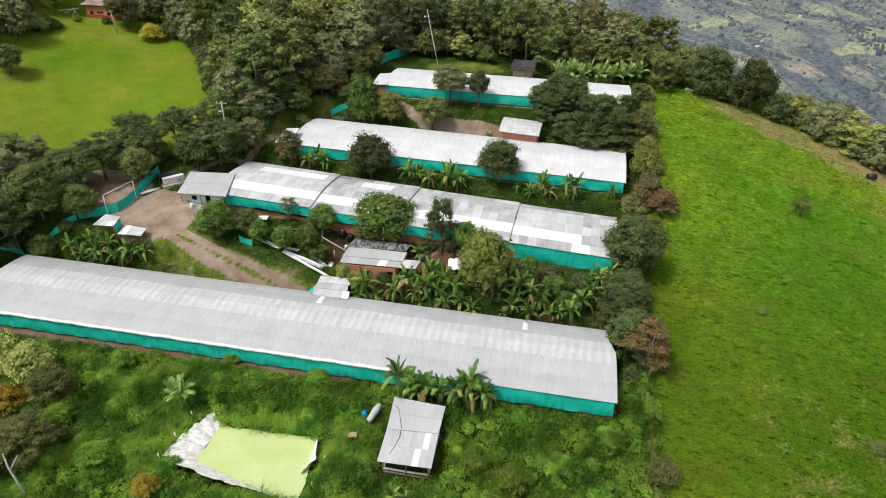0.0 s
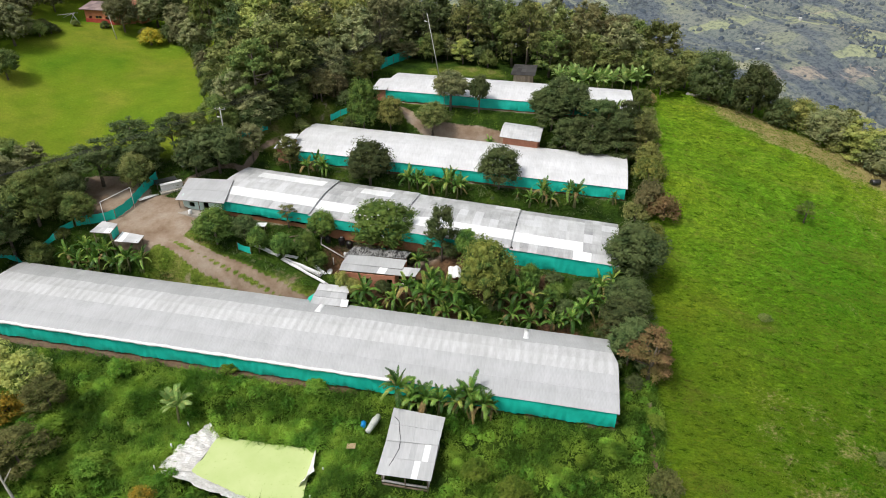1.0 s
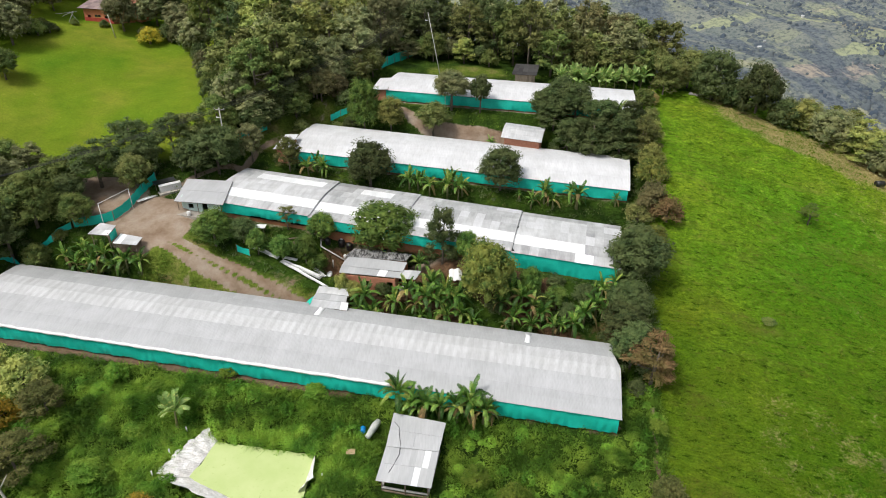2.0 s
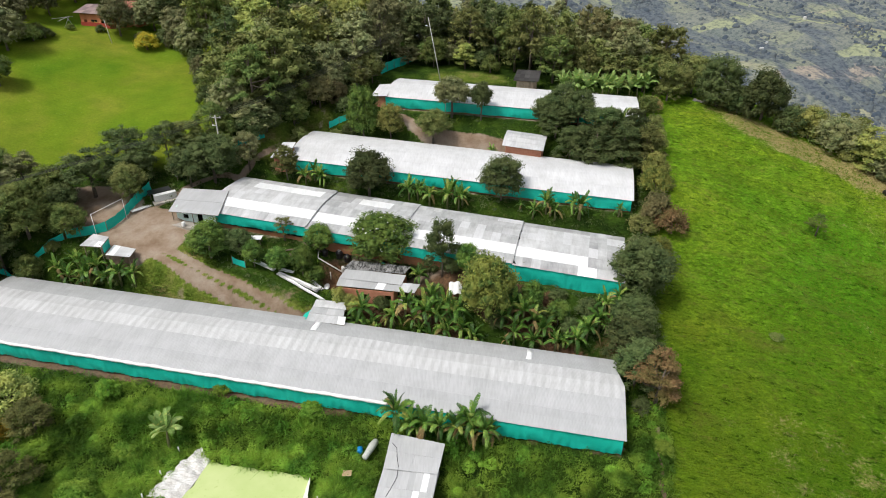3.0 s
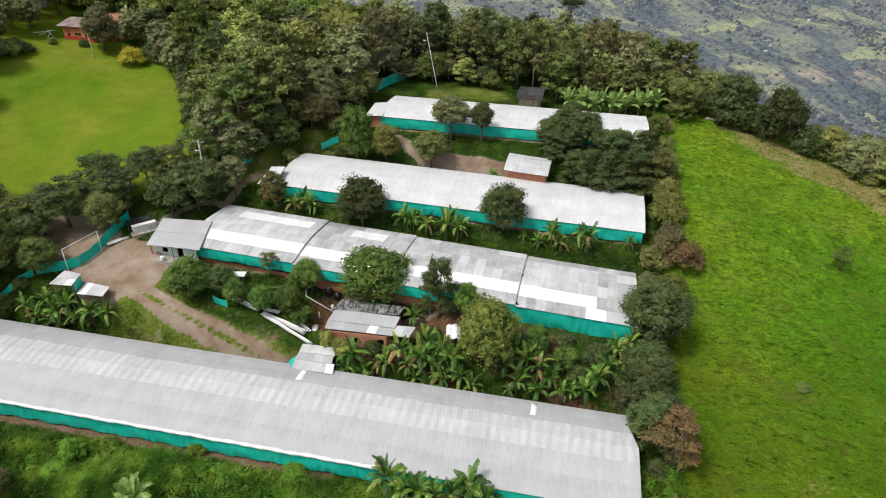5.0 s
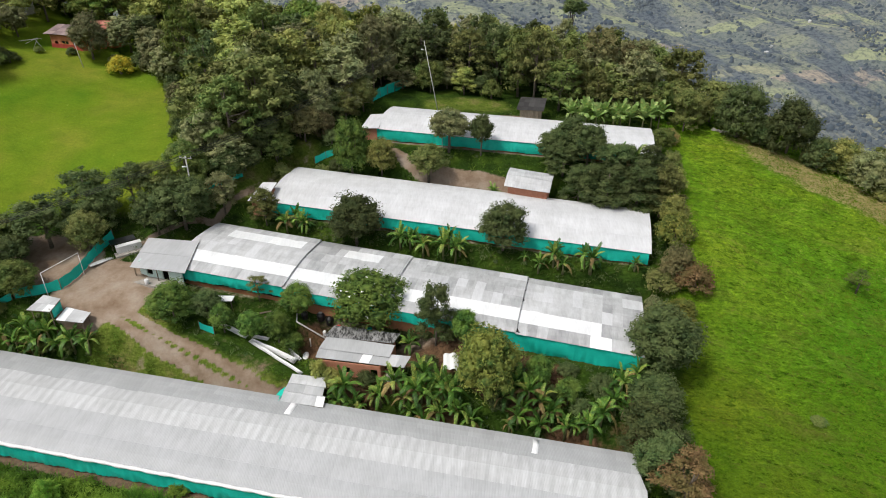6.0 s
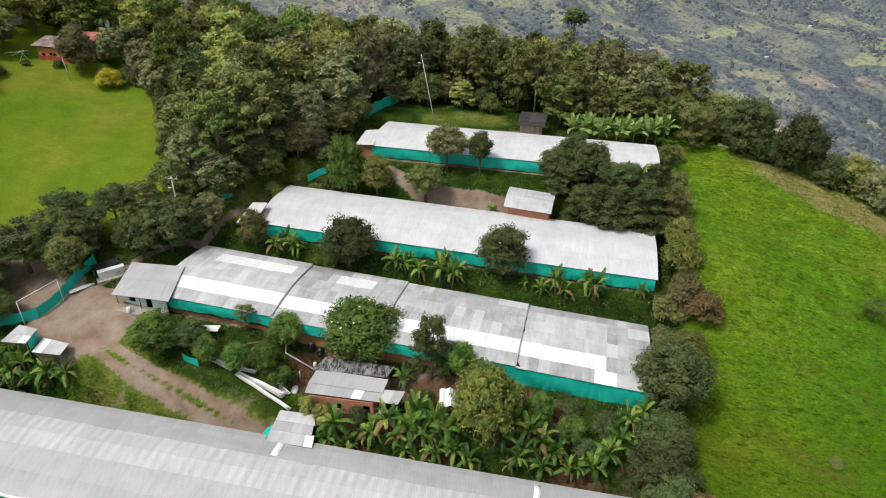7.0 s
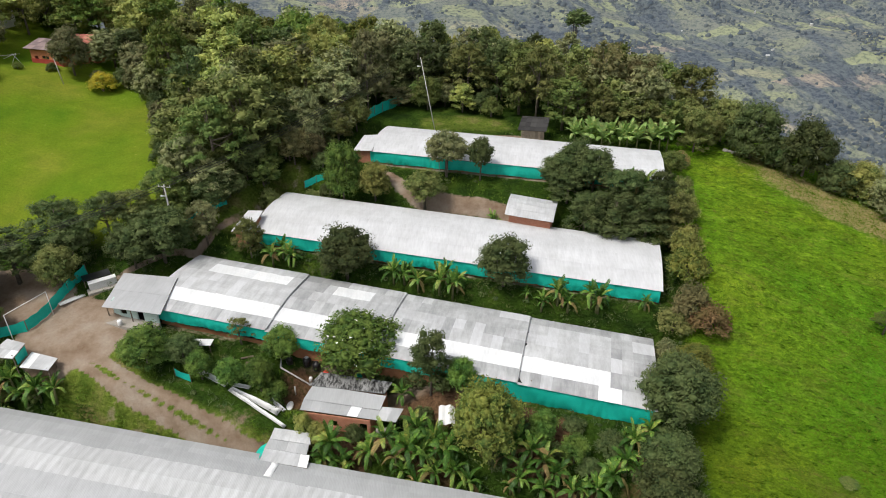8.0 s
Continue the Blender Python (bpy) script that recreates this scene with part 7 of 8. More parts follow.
for x, y, r, H, leaves, label in ((30.5, 141.0, 4.4, 14.5, LEAF_BRONZE, "tall bronze-leaved tree standing out of the wood"), (36.5, 139.5, 4.4, 12.5, LEAF_BRONZE, "broad bronze-green tree in the wood"), (-60.1, 163.1, 5.6, 12.0, LEAF_FRESH, "light green tree in the crowded wood"), (-50.7, 160.3, 4.8, 10.6, LEAF_SPRING, "yellow-green tree in the crowded wood"), (-41.7, 154.5, 3.8, 11.5, LEAF_FRESH, "light green tree in the crowded wood"), (-33.0, 126.0, 4.4, 13.0, LEAF_GREY, "pale grey-green tree in the crowded wood")):
    plant("far_tree", x, y, r, H, leaves, label)
# low clumps among the weeds of the slope
clumps = random.Random(91)
for k in range(34):
    x, y = clumps.uniform(-52, 20), clumps.uniform(40, 60)
    if y > 55 - 0.19 * (x - 10) or (-31 < x < -10 and y < 54.5) or (-10 < x < 4 and y > 42):
        continue
    plant("bush", x, y, clumps.uniform(0.8, 1.7), clumps.uniform(0.8, 1.7), clumps.choice((LEAF_WEED, LEAF_WEED, LEAF_WEED, LEAF_CLUMP)), "low leafy clump among the weeds")
plant("far_lone", 29.0, 165.0, 3.0, 18.2, LEAF_DARK, "lone slender tree standing above the wood")
plant("tree", -60.0, 149.0, 3.8, 8.3, LEAF_DARK, "dark tree behind the flowering shrub")
plant("round", -68.2, 142.6, 3.8, 8.8, LEAF_GREY, "bushy tree in front of the farmhouse")
plant("bush", -72.0, 142.4, 1.2, 1.6, LEAF_DARK, "dark shrub against the farmhouse wall")
plant("bush", -77.6, 141.2, 1.0, 1.4, LEAF_MID, "small shrub in the farmhouse yard")
plant("bush", -81.0, 134.5, 2.4, 2.8, LEAF_OLIVE, "olive shrub at the edge of the meadow")
# hedgerow that closes the top of the meadow
for x, y, r, H, leaves in ((-86.0, 131.5, 3.2, 4.6, LEAF_DARK), (-83.2, 132.4, 2.8, 4.0, LEAF_GREY), (-80.6, 132.6, 2.4, 3.4, LEAF_MID), (-79.4, 134.6, 2.0, 2.4, LEAF_DARK), (-58.6, 141.4, 2.4, 4.2, LEAF_DARK), (-56.0, 140.4, 2.6, 4.8, LEAF_GREY), (-53.4, 138.6, 2.6, 4.4, LEAF_DARK), (-51.2, 136.2, 2.4, 4.0, LEAF_MID), (-49.2, 132.6, 2.4, 4.2, LEAF_DARK), (-47.3, 128.4, 2.4, 4.4, LEAF_GREY), (-45.4, 123.6, 2.2, 4.0, LEAF_DARK), (-43.2, 118.2, 2.2, 3.8, LEAF_MID), (-41.2, 113.2, 2.2, 3.8, LEAF_DARK), (-64.0, 142.8, 1.6, 2.2, LEAF_GREY)):
    plant("bush", x, y, r, H, leaves, "dense shrub in the hedgerow round the meadow")
plant("bush", -61.2, 138.3, 2.9, 3.8, LEAF_GOLD, "yellow-flowering shrub at the edge of the meadow")
plant("far_round", -18.6, 143.0, 2.0, 6.6, LEAF_GOLD, "yellow-flowering tree beside the kiosk")
# rough growth below the long barn
for kind, x, y, r, H, leaves, label in (("bush", -47.3, 56.9, 3.2, 4.2, LEAF_CANOPY, "large-leaved green shrub below the barn"), ("bush", -50.5, 57.5, 3.0, 4.6, LEAF_CANOPY, "large-leaved green shrub below the barn"), ("bush", -47.6, 52.6, 3.0, 3.2, LEAF_GOLD, "shrub covered with orange-yellow flowers"), ("tree", -43.0, 53.6, 2.6, 4.2, LEAF_OLIVE, "golden-olive tree among the weeds"), ("bush", -50.5, 49.5, 3.0, 3.6, LEAF_YELLOW, "shrub covered with orange-yellow flowers"), ("umbrella", -42.0, 46.0, 3.6, 5.2, LEAF_OLIVE, "pale-barked tree with thin grey-green foliage"), ("bush", -44.6, 45.2, 3.0, 3.6, LEAF_OLIVE, "olive shrub among the weeds"), ("bush", -35.6, 46.6, 2.2, 2.2, LEAF_CLUMP, "coarse green shrub among the weeds"), ("bush", -37.3, 58.4, 1.5, 2.6, LEAF_CLUMP, "pale-leaved sapling among the weeds"), ("bush", 3.2, 45.7, 1.6, 2.4, LEAF_CLUMP, "pale-leaved shrub among the weeds"), ("bush", 7.0, 43.8, 2.1, 2.6, LEAF_CLUMP, "pale-leaved shrub among the weeds"), ("bush", -28.7, 42.4, 1.6, 2.3, LEAF_YELLOW, "yellow-flowering shrub beside the pond"), ("bush", 15.5, 46.5, 1.0, 1.4, LEAF_CLUMP, "young shrub among the weeds"), ("bush", -41.0, 50.5, 2.2, 2.2, LEAF_WEED, "olive shrub among the weeds"), ("bush", -33.5, 52.3, 1.6, 1.7, LEAF_CLUMP, "coarse green shrub among the weeds"),
        ("tiered", 54.0, 86.3, 1.7, 3.2, LEAF_FRESH, "thin sapling on the open pasture"), ("bush", 41.0, 67.5, 1.0, 0.9, LEAF_MID, "low bush on the open pasture"), ("bush", 46.8, 48.8, 1.3, 1.4, LEAF_OLIVE, "low bush on the open pasture"), ("round", 11.2, 71.2, 1.7, 4.6, LEAF_MANGO, "young mango tree among the bananas"), ("bush", 14.6, 72.0, 1.4, 1.8, LEAF_DARK, "tangled shrub below the teal curtain"), ("bush", -11.8, 72.0, 1.5, 2.4, LEAF_CANOPY, "yellow-green shrub at the cottage corner"), ("bush", -13.4, 72.6, 1.3, 3.0, LEAF_CANOPY, "yellow-green shrub at the cottage corner"), ("bush", 7.5, 73.3, 2.0, 3.2, LEAF_DARK, "tangled shrub below the teal curtain"), ("bush", 18.2, 70.2, 2.0, 2.4, LEAF_DARK, "tangled shrub below the teal curtain"), ("bush", -47.4, 77.6, 1.3, 1.6, LEAF_MID, "leafy shrub below the tin shelters"), ("bush", -44.3, 77.3, 1.3, 1.5, LEAF_MID, "leafy shrub below the tin shelters"), ("bush", -42.2, 77.6, 1.1, 1.2, LEAF_MID, "leafy shrub below the tin shelters"), ("bush", 1.6, 78.5, 1.5, 2.4, LEAF_DARK, "dark shrub under the trees"), ("bush", -4.2, 79.5, 1.6, 2.2, LEAF_DARK, "dark shrub under the trees")):
    plant(kind, x, y, r, H, leaves, label)
for ks in KINDS.values():
    for src, _, _ in ks:
        for o in (*src.children, src):
            bpy.data.objects.remove(o)


# bare pale trunk in the weeds
def bare_trunk():
    t = thing("bare_tree", (-40.4, 42.2, gz(-40.4, 42.2)), "bare pale trunk with forked limbs in the weeds", "tree")
    bm = bmesh.new()
    tube(bm, [(0, 0, -0.3), (-0.5, 0.2, 1.6), (-1.0, 0.5, 3.2), (-1.2, 0.8, 4.6)], [0.16, 0.13, 0.1, 0.04], 7)
    tube(bm, [(-0.85, 0.4, 2.7), (-0.3, 0.5, 3.6), (0.2, 0.7, 4.4)], [0.08, 0.06, 0.03], 5)
    part("trunk", bm, M_PALE_BARK, t)


bare_trunk()


# bananas
def banana_leaf(length, width, droop, seed, torn=1.0):
    """One arched blade: a midrib and the torn strips that hang from its two sides."""
    r = random.Random(seed)
    n = 13

    def rib(t):
        return length * (0.86 * t - 0.1 * t * t), length * (0.95 * t - droop * t * t)

    vs, fs = [], []
    for side in (-1, 1):
        for i in range(n):
            t0, t1 = 0.06 + 0.94 * i / n, 0.06 + 0.94 * (i + 1 - torn * r.uniform(0, 0.22)) / n
            tm = (t0 + t1) / 2
            w = width * math.sin(math.pi * (0.1 + 0.86 * tm)) ** 0.6 * (1 - torn * r.uniform(-0.05, 0.3))
            lead, hang = 0.07 + 0.05 * r.random(), (0.1 + 0.4 * torn * r.random() ** 2) * w
            o = len(vs)
            for t in (t0, t1):
                x, z = rib(t)
                xe, ze = rib(min(1.03, t + lead * 0.5))
                xo, zo = rib(min(1.05, t + lead))
                q = 1 - 0.25 * torn if t == t1 else 1.0
                vs += [(x, 0, z), (xe, side * w * 0.55, ze - 0.1 * w), (xo, side * w * q, zo - hang)]
            fs += [(o, o + 1, o + 4, o + 3), (o + 1, o + 2, o + 5, o + 4)]
    return mesh_of("leaf", vs, fs, LEAF_BANANA, True)


BLADES = [banana_leaf(2.6, 0.27, d, k, 0.6) for k, d in enumerate((0.35, 0.6, 0.85, 1.05, 1.3))]
PALE = [banana_leaf(2.5, 0.3, d, 20 + k, 0.15) for k, d in enumerate((0.3, 0.55, 0.8, 1.0))]
for me in PALE:
    me.materials[0] = LEAF_BANANA_PALE
DRY = []
for me in BLADES[3:]:
    c = me.copy()
    c.materials[0] = LEAF_RUST
    DRY.append(c)


def banana(x, y, H, seed, label="banana plant with broad arching green leaves", pale=False):
    r = random.Random(seed)
    top = thing("banana_plant", (x, y, gz(x, y)), label, "banana plant", "banana plants", turn=r.uniform(0, 360))
    stem_h = H * 0.52
    lean = (r.uniform(-0.15, 0.15), r.uniform(-0.15, 0.15))
    bm = bmesh.new()
    tube(bm, [(0, 0, -0.3), (lean[0] * 0.4, lean[1] * 0.4, stem_h * 0.5), (lean[0], lean[1], stem_h)], [0.17, 0.13, 0.08], 8)
    part("stem", bm, M_STEM, top)
    n = r.randint(13, 16)
    k = H / 4.2
    for i in range(n):
        f = i / (n - 1)
        me = BLADES[min(4, int((1 - f) * 4.2 + r.uniform(0, 0.9)))]
        if pale:
            me = PALE[min(3, int((1 - f) * 2.6 + r.uniform(0, 0.9)))]
        elif f < 0.2 and r.random() < 0.55:
            me = r.choice(DRY)
        ob = part("leaf", me, None, top)
        s = k * r.uniform(0.85, 1.15) * (1.0 if f > 0.1 else 0.8)
        ob.matrix_basis = pose(lean[0], lean[1], stem_h - 0.25 + 0.3 * f, r.uniform(-18, 18), -34 * f + r.uniform(-8, 10), i * 137.5 + r.uniform(-15, 15)) @ Matrix.Diagonal((s, s * r.uniform(0.95, 1.3) * (1.1 if pale else 1), s, 1))
    return top


BANANAS_BELOW = ((-4.9, 54.2, 4.9), (-3.4, 53.4, 4.0), (-1.9, 53.3, 4.0), (-0.5, 53.0, 3.9), (1.5, 52.7, 4.0), (2.9, 53.4, 4.7), (2.95, 52.4, 3.8), (4.2, 52.3, 3.9), (-29.0, 53.0, 4.6))
BANANAS_YARD = ((-52.3, 78.4, 3.9), (-49.8, 78.4, 3.9), (-48.0, 77.5, 4.0), (-46.6, 77.8, 3.9), (-48.6, 77.1, 3.8), (-43.6, 77.1, 3.9), (-41.6, 76.8, 3.7), (-51.0, 77.8, 3.8), (-45.2, 77.0, 3.6))
BANANAS_MIDDLE = ((-10.3, 70.6, 4.2), (-9.3, 69.4, 3.6), (-11.0, 70.0, 3.4), (-8.9, 68.4, 3.4), (-4.8, 70.6, 4.0), (-6.2, 70.0, 3.6), (-2.3, 69.8, 4.4), (-1.5, 71.0, 4.0), (-0.8, 69.2, 4.4), (0.1, 68.2, 3.8), (-1.4, 67.5, 3.6), (1.5, 69.3, 4.4), (2.2, 68.1, 3.8), (3.9, 67.4, 3.4), (-3.3, 76.4, 3.0), (7.1, 68.8, 3.4), (8.5, 69.8, 4.0), (9.9, 68.9, 4.2), (11.0, 68.0, 4.0), (12.1, 67.3, 3.6), (8.7, 67.3, 3.4), (10.9, 66.4, 3.6), (13.6, 66.2, 3.4), (16.1, 66.1, 3.6), (17.4, 66.8, 3.8), (19.2, 68.1, 3.8), (20.1, 69.9, 3.6), (21.7, 70.5, 3.2), (-3.6, 69.5, 3.6), (0.4, 70.2, 3.8))
BANANAS_UPPER = ((-21.8, 97.2, 3.8), (-19.6, 97.0, 3.6), (-20.6, 98.0, 3.2), (-5.4, 93.8, 3.6), (-4.0, 93.6, 3.0), (-2.2, 92.8, 3.2), (0.5, 92.2, 4.0), (2.2, 91.6, 3.8), (1.4, 93.0, 3.4), (13.2, 89.4, 2.6), (15.2, 89.6, 3.6), (16.4, 88.9, 2.6), (20.0, 88.4, 4.2), (19.2, 89.2, 3.2), (25.6, 88.2, 2.2), (11.4, 90.6, 1.6))
BANANAS_GROVE = ((8.1, 107.4, 2.6), (22.8, 126.4, 4.8), (24.2, 125.6, 4.8), (25.6, 126.4, 5.0), (27.2, 125.4, 4.8), (28.6, 126.2, 4.8), (30.2, 125.2, 4.6), (31.6, 126.0, 4.8), (33.0, 125.0, 4.6), (35.4, 125.4, 5.0), (37.0, 125.6, 5.6), (38.4, 126.0, 5.2), (-31.6, 102.6, 2.6), (29.6, 107.6, 5.4), (27.2, 108.4, 4.6), (-5.0, 128.5, 2.2), (-4.8, 41.6, 2.6))
SPOTS = BANANAS_BELOW + BANANAS_YARD + BANANAS_MIDDLE + BANANAS_UPPER + BANANAS_GROVE
for k, (x, y, h) in enumerate(SPOTS):
    if k != 8 and y < 120 and k % 3 == 1 or 65 < y < 72 and k % 3:
        sx, sy = x + 0.9 * math.sin(k * 2.1), y + 0.7 * math.cos(k * 1.7)
        banana(sx, sy, h * (0.55 + 0.25 * math.sin(k) ** 2), 700 + k, "young banana sucker beside its parent plant")
    banana(x, y, h, 300 + k, "tall silvery-green banana plant alone in the weeds" if k == 8 else "pale green banana plant in the dense grove" if y > 120 else "banana plant with broad arching green leaves", k == 8 or y > 120)


# ---------------------------------------------------------------- rough grass and weeds
def blades(name, pts, n_blades, length, width, lean, seed, material, label, category):
    """Tufts of leaning blades as one carpet."""
    r = np.random.default_rng(seed)
    p = np.repeat(np.asarray(pts, float), n_blades, 0)
    n = len(p)
    size = np.repeat(r.uniform(0.6, 1.4, len(pts)), n_blades)
    az = r.uniform(0, 2 * np.pi, n)
    p[:, :2] += r.normal(size=(n, 2)) * 0.16
    L = length * size * r.uniform(0.6, 1.25, n)
    out = lean * r.uniform(0.3, 1.2, n)
    d = np.stack([np.cos(az), np.sin(az), np.zeros(n)], 1)
    s = np.stack([-np.sin(az), np.cos(az), np.zeros(n)], 1) * (width * size * r.uniform(0.7, 1.3, n))[:, None]
    tip = p + d * (L * out)[:, None] + np.array([0, 0, 1]) * (L * (0.95 - 0.45 * out))[:, None]
    me = quads_mesh(name, np.stack([p - s, p + s, tip], 1).reshape(-1, 3), n, material, 3)
    return tagged(new(name, me), label, category, kind="stuff")


def scatter(x0, x1, y0, y1, n, keep, seed):
    r = np.random.default_rng(seed)
    x, y = r.uniform(x0, x1, n), r.uniform(y0, y1, n)
    ok = keep(x, y, r.random(n))
    x, y = x[ok], y[ok]
    return np.stack([x, y, ground_z(x, y) - 0.04], 1)


def off_things(x, y):
    """True where nothing is built."""
    ok = np.ones(x.shape, bool)
    for d in BARNS.values():
        dx, dy = x - d["c"][0], y - d["c"][1]
        p, q = dx * d["e"][0] + dy * d["e"][1], dx * d["f"][0] + dy * d["f"][1]
        ok &= np.maximum(np.maximum(-p, p - d["L"]), np.maximum(-q, q - d["w"])) > 0.45
    ok &= ~((x > -29 + 0.35 * (y - 46.5)) & (x < -12.6) & (y > 46.5 - 0.42 * (x + 28)) & (y < 51.9 - 0.2 * (x + 24.5)))
    ok &= ~((x > -6.6) & (x < 0.4) & (y > 44.2) & (y < 52.2))
    ok &= ~((x > -13.8) & (x < -4.2) & (y > 72.8) & (y < 78.6))
    ok &= near_line(x, y, [(-27.2, 78.4), (-22.9, 77.0), (-15.3, 72.9)]) > 0.55
    ok &= near_line(x, y, [(-21.4, 77.2), (-16.1, 74.5)]) > 0.65
    ok &= np.minimum(near_line(x, y, WHEEL_LEFT), near_line(x, y, WHEEL_RIGHT)) > 1.0
    ok &= ~((x > -38.8) & (x < -32) & (y > 84) & (y < 91.6))
    return ok


rough = lambda x, y, k: off_things(x, y) & (pasture_at(x, y) + 0.8 * verge_at(x, y) * (k > 0.12) < 0.5) & (soil_at(x, y) < 0.3 + 0.3 * k)
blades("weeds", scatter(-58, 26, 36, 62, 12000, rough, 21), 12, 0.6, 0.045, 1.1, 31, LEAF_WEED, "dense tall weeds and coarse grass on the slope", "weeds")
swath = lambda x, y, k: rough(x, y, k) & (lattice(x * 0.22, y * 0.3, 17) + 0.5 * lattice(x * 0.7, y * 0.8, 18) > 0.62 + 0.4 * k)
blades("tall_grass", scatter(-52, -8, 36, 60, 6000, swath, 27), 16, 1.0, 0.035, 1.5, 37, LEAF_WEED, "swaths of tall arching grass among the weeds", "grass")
# mango leaf tone, picked to paint the deep shade on this undergrowth
blades("weeds", scatter(-62, 34, 60, 80, 4500, rough, 22), 6, 0.5, 0.05, 0.9, 32, LEAF_DARK, "rough weeds in a shade-dark leaf tone under the bananas and trees", "weeds")
blades("weeds", scatter(-62, 34, 80, 100, 4500, rough, 26), 6, 0.5, 0.05, 0.9, 36, LEAF_MID, "rough grass and weeds between the barns", "weeds")
blades("weeds", scatter(-45, 50, 100, 134, 5000, rough, 23), 5, 0.5, 0.06, 0.9, 33, LEAF_WEED, "rough grass among the upper barns", "weeds")
bank = lambda x, y, k: off_things(x, y) & (verge_at(x, y) + 0.4 * loam_shade_at(x, y) > 0.3) & (soil_at(x, y) < 0.35) & (lattice(x * 0.5, y * 0.6, 19) > 0.25 + 0.45 * k)
blades("grass_tufts", scatter(-47, -13, 67, 82, 9000, bank, 28), 9, 0.42, 0.04, 1.2, 38, LEAF_WEED, "clumps of rank grass on the bank beside the yard road", "grass")
meadow = lambda x, y, k: (pasture_at(x, y) > 0.5) & (soil_at(x, y) < 0.25) & (wob(x, y, 0.9, 0.5) + 0.7 * wob(x, y, 2.3, 1.5) > 3.0 * k - 2.0)
blades("grass_tufts", scatter(21.5, 72, 38, 128, 90000, meadow, 24), 3, 0.26, 0.055, 1.3, 34, LEAF_GRASS, "short grazed grass tufts on the pasture", "grass")
blades("grass_tufts", scatter(-95, -36, 94, 142, 1500, meadow, 25), 3, 0.18, 0.06, 1.5, 35, LEAF_GRASS, "short grazed grass tufts on the meadow", "grass")


def leafy_weeds(pts, seed, per, size, material, label):
    """Broad-leaved weeds: small mounds of leaves."""
    r = np.random.default_rng(seed)
    p = np.repeat(pts, per, 0)
    n = len(p)
    rad = np.repeat(r.uniform(0.25, 1.1, len(pts)) ** 1.2, per)
    d = r.normal(size=(n, 3))
    d[:, 2] = abs(d[:, 2])
    d /= np.linalg.norm(d, axis=1)[:, None]
    c = p + d * rad[:, None] * np.array([1, 1, 1.0]) * r.uniform(0.7, 1.05, n)[:, None]
    nrm = d + np.array([0, 0, 0.5]) + r.normal(size=(n, 3)) * 0.4
    nrm /= np.linalg.norm(nrm, axis=1)[:, None]
    t = np.cross(nrm, r.normal(size=(n, 3)))
    t /= np.linalg.norm(t, axis=1)[:, None] + 1e-9
    b = np.cross(nrm, t)
    s = size * r.uniform(0.6, 1.4, n)[:, None]
    v = np.stack([c - t * s - b * s * 0.5, c - t * s * 0.8 + b * s * 0.55, c + t * s], 1)
    tagged(new("leafy_weeds", quads_mesh("leafy_weeds", v.reshape(-1, 3), n, material, 3)), label, "weeds", kind="stuff")


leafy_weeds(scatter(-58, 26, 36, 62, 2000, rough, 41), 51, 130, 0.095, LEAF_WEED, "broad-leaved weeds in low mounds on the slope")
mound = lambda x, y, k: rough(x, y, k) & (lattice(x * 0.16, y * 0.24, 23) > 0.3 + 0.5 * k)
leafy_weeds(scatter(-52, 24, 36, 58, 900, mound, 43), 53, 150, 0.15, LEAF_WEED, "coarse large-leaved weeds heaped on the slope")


def pond_edge():
    r = np.random.default_rng(44)
    out = []
    for (ax, ay), (bx, by), n, off in (((-24.6, 52.3), (-13.2, 50.3), 30, 0.3), ((-12.7, 50.2), (-13.1, 40.6), 60, 0.22), ((-29.4, 45.6), (-15.8, 40.6), 30, 0.4), ((-29.8, 47.0), (-26.4, 54.0), 14, 0.5)):
        t = r.random(n)
        out.append(np.stack([ax + (bx - ax) * t + r.normal(size=n) * off, ay + (by - ay) * t + r.normal(size=n) * off], 1))
    p = np.concatenate(out)
    return np.column_stack([p, ground_z(p[:, 0], p[:, 1]) - 0.1])


leafy_weeds(pond_edge(), 54, 130, 0.095, LEAF_WEED, "weeds hanging over the banks of the pond")
# same dark tone, so shade is coloured into these weeds as well
leafy_weeds(scatter(-50, 34, 62, 130, 1100, rough, 42), 52, 45, 0.13, LEAF_DARK, "broad-leaved weeds between the barns")


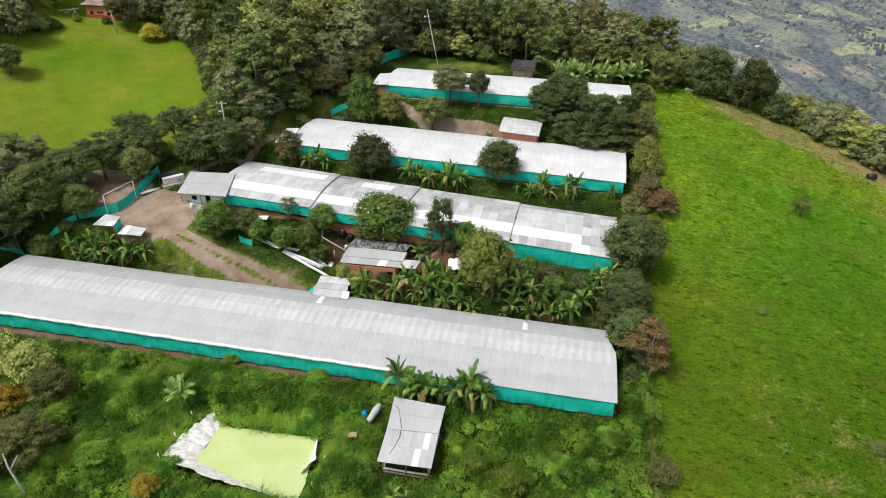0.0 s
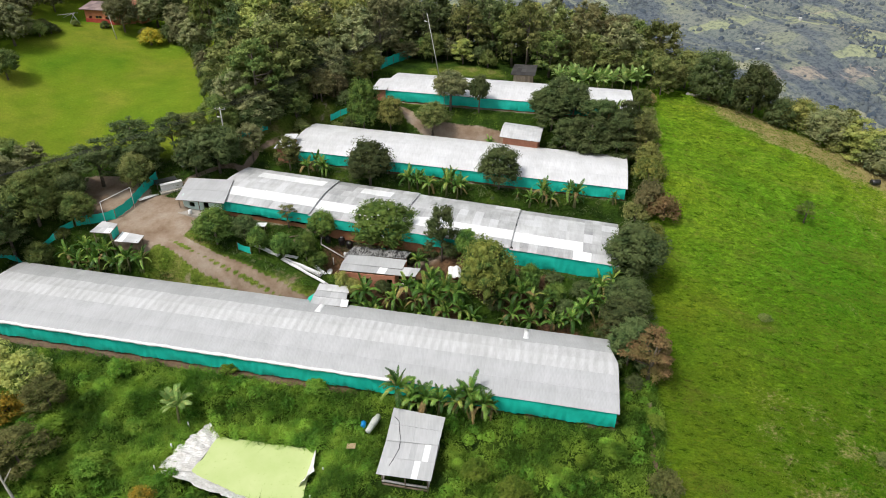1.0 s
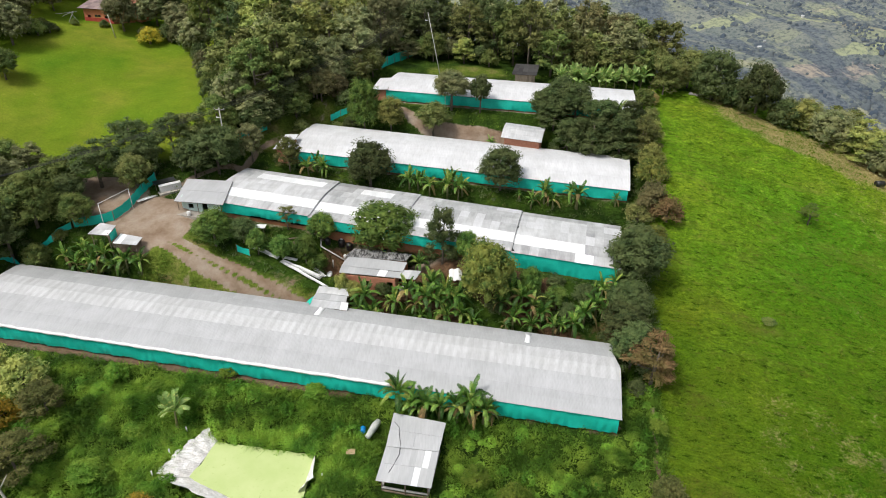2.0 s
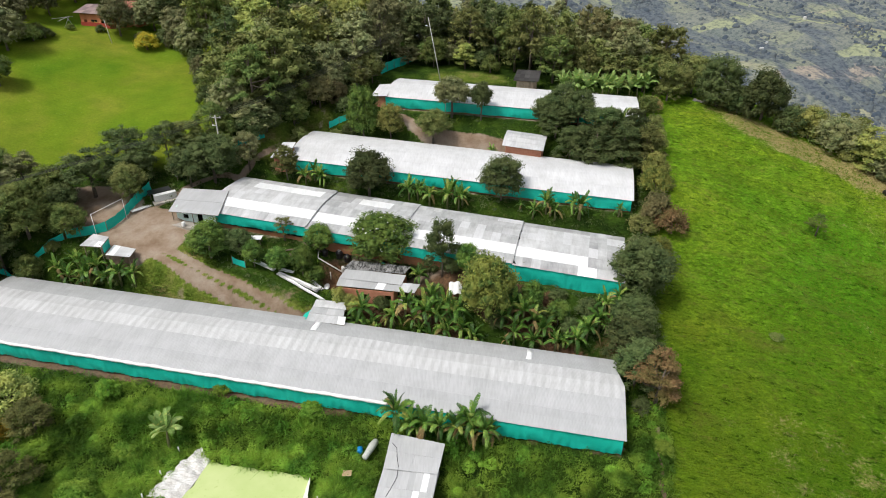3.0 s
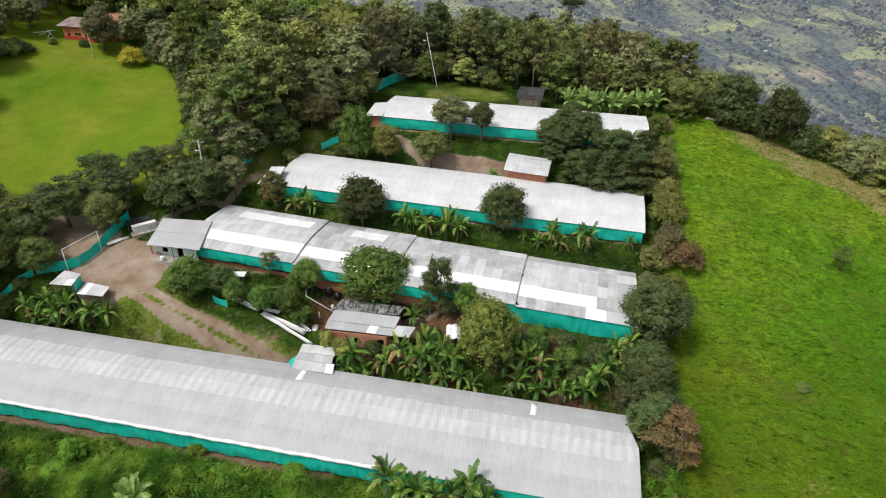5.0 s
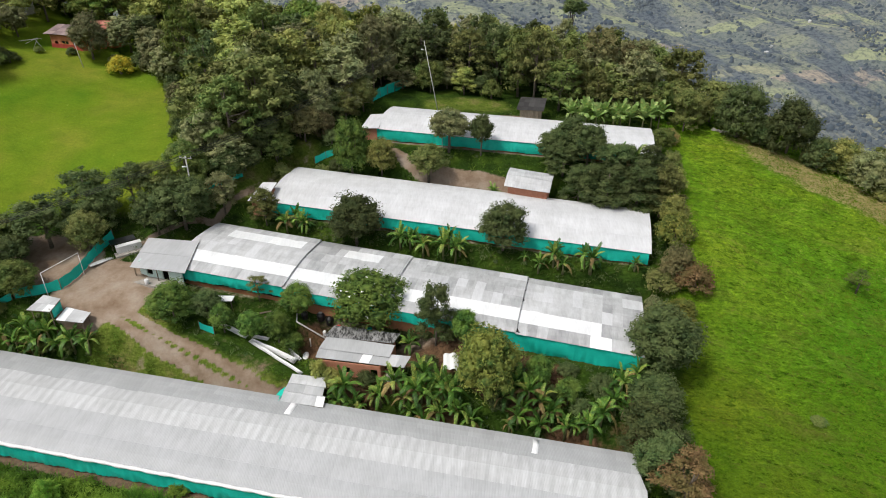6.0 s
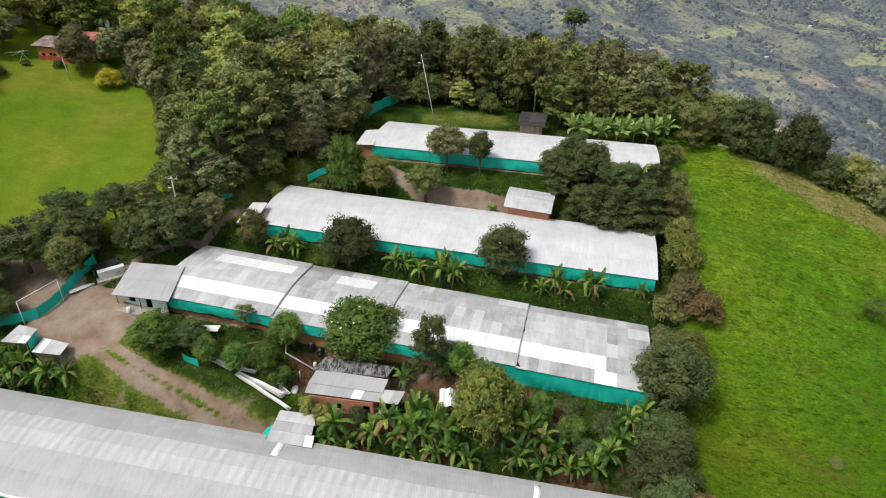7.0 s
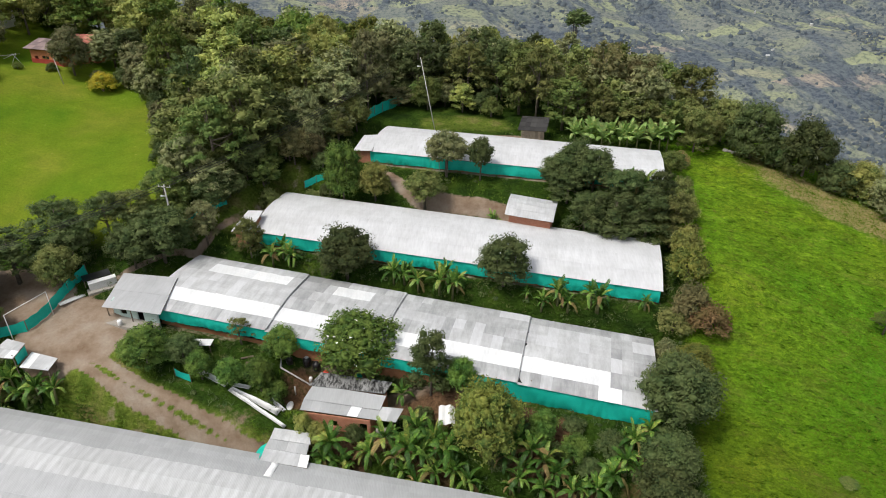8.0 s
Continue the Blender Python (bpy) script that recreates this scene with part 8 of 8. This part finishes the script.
# ---------------------------------------------------------------- scrub and houses on the far side of the valley
def far_scrub(n, seed):
    r = np.random.default_rng(seed)
    d, az = r.uniform(800, 2600, n * 4), np.radians(r.uniform(-14, 44, n * 4))
    x, y = d * np.sin(az), d * np.cos(az)
    p, q = 0.31 * x - 0.95 * y, 0.95 * x + 0.31 * y
    k = 0.5 * lattice(p / 150, q / 55, 2) + 0.35 * lattice(p / 60, q / 22, 6) + 0.15 * lattice(x / 15, y / 15, 9)
    ok = (k > r.uniform(0.56, 0.66, len(x))) | (r.random(len(x)) < 0.07)
    x, y = x[ok][:n], y[ok][:n]
    n = len(x)
    z = ground_z(x, y)
    s = r.uniform(1.1, 4.2, n) * np.where(r.random(n) < 0.15, 1.9, 1.0)
    ring = [(math.cos(a), math.sin(a)) for a in np.arange(4) * math.pi / 2]
    shape = [(0, 0, 1.0)] + [(0.8 * c, 0.8 * q, 0.65) for c, q in ring] + [(c, q, -0.1) for c, q in ring]
    tri = [(0, 1 + i, 1 + (i + 1) % 4) for i in range(4)]
    quad = [(1 + i, 5 + i, 5 + (i + 1) % 4, 1 + (i + 1) % 4) for i in range(4)]
    for a, b_, c, e in quad:
        tri += [(a, b_, c), (a, c, e)]
    sh, tri = np.array(shape), np.array(tri)
    v = sh[None] * s[:, None, None] * r.uniform(0.75, 1.3, (n, len(sh), 3)) + np.stack([x, y, z], 1)[:, None]
    f = (tri[None] + (np.arange(n) * len(sh))[:, None, None]).reshape(-1, 3)
    me = bpy.data.meshes.new("far_scrub")
    me.vertices.add(n * len(sh))
    me.vertices.foreach_set("co", v.astype(np.float32).ravel())
    me.loops.add(f.size)
    me.loops.foreach_set("vertex_index", f.astype(np.int32).ravel())
    me.polygons.add(len(f))
    me.polygons.foreach_set("loop_start", np.arange(0, f.size, 3, dtype=np.int32))
    me.update(calc_edges=True)
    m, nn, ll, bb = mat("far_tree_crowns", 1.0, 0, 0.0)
    # haze is in the colour: blue-grey crowns with a faint glow
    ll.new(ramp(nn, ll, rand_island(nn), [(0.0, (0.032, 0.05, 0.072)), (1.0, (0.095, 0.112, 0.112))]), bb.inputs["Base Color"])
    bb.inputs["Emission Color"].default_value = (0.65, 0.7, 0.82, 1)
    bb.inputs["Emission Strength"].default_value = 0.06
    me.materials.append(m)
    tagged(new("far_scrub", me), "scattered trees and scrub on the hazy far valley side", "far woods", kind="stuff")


far_scrub(15000, 61)
for k, (x, y, s) in enumerate(((640, 1330, 3.4), (655, 1345, 2.6), (700, 1560, 3), (520, 1500, 2.6), (760, 1420, 2.8))):
    t = thing("far_house", (x, y, gz(x, y)), "tiny white-roofed house on the far valley side", "house", "far houses", turn=30 * k)
    part("wall", bm_box(-s, s, -s * 0.6, s * 0.6, -3, 3), M_POLE, t)
    bm = bmesh.new()
    vs = [bm.verts.new(p) for p in ((-s * 1.1, -s * 0.75, 2.9), (s * 1.1, -s * 0.75, 2.9), (s * 1.1, s * 0.75, 2.9), (-s * 1.1, s * 0.75, 2.9), (-s * 1.1, 0, 5.2), (s * 1.1, 0, 5.2))]
    for q in ((0, 1, 5, 4), (2, 3, 4, 5), (0, 4, 3), (1, 2, 5), (3, 2, 1, 0)):
        bm.faces.new([vs[i] for i in q])
    part("roof", bm, M_SHEET_FILM, t)
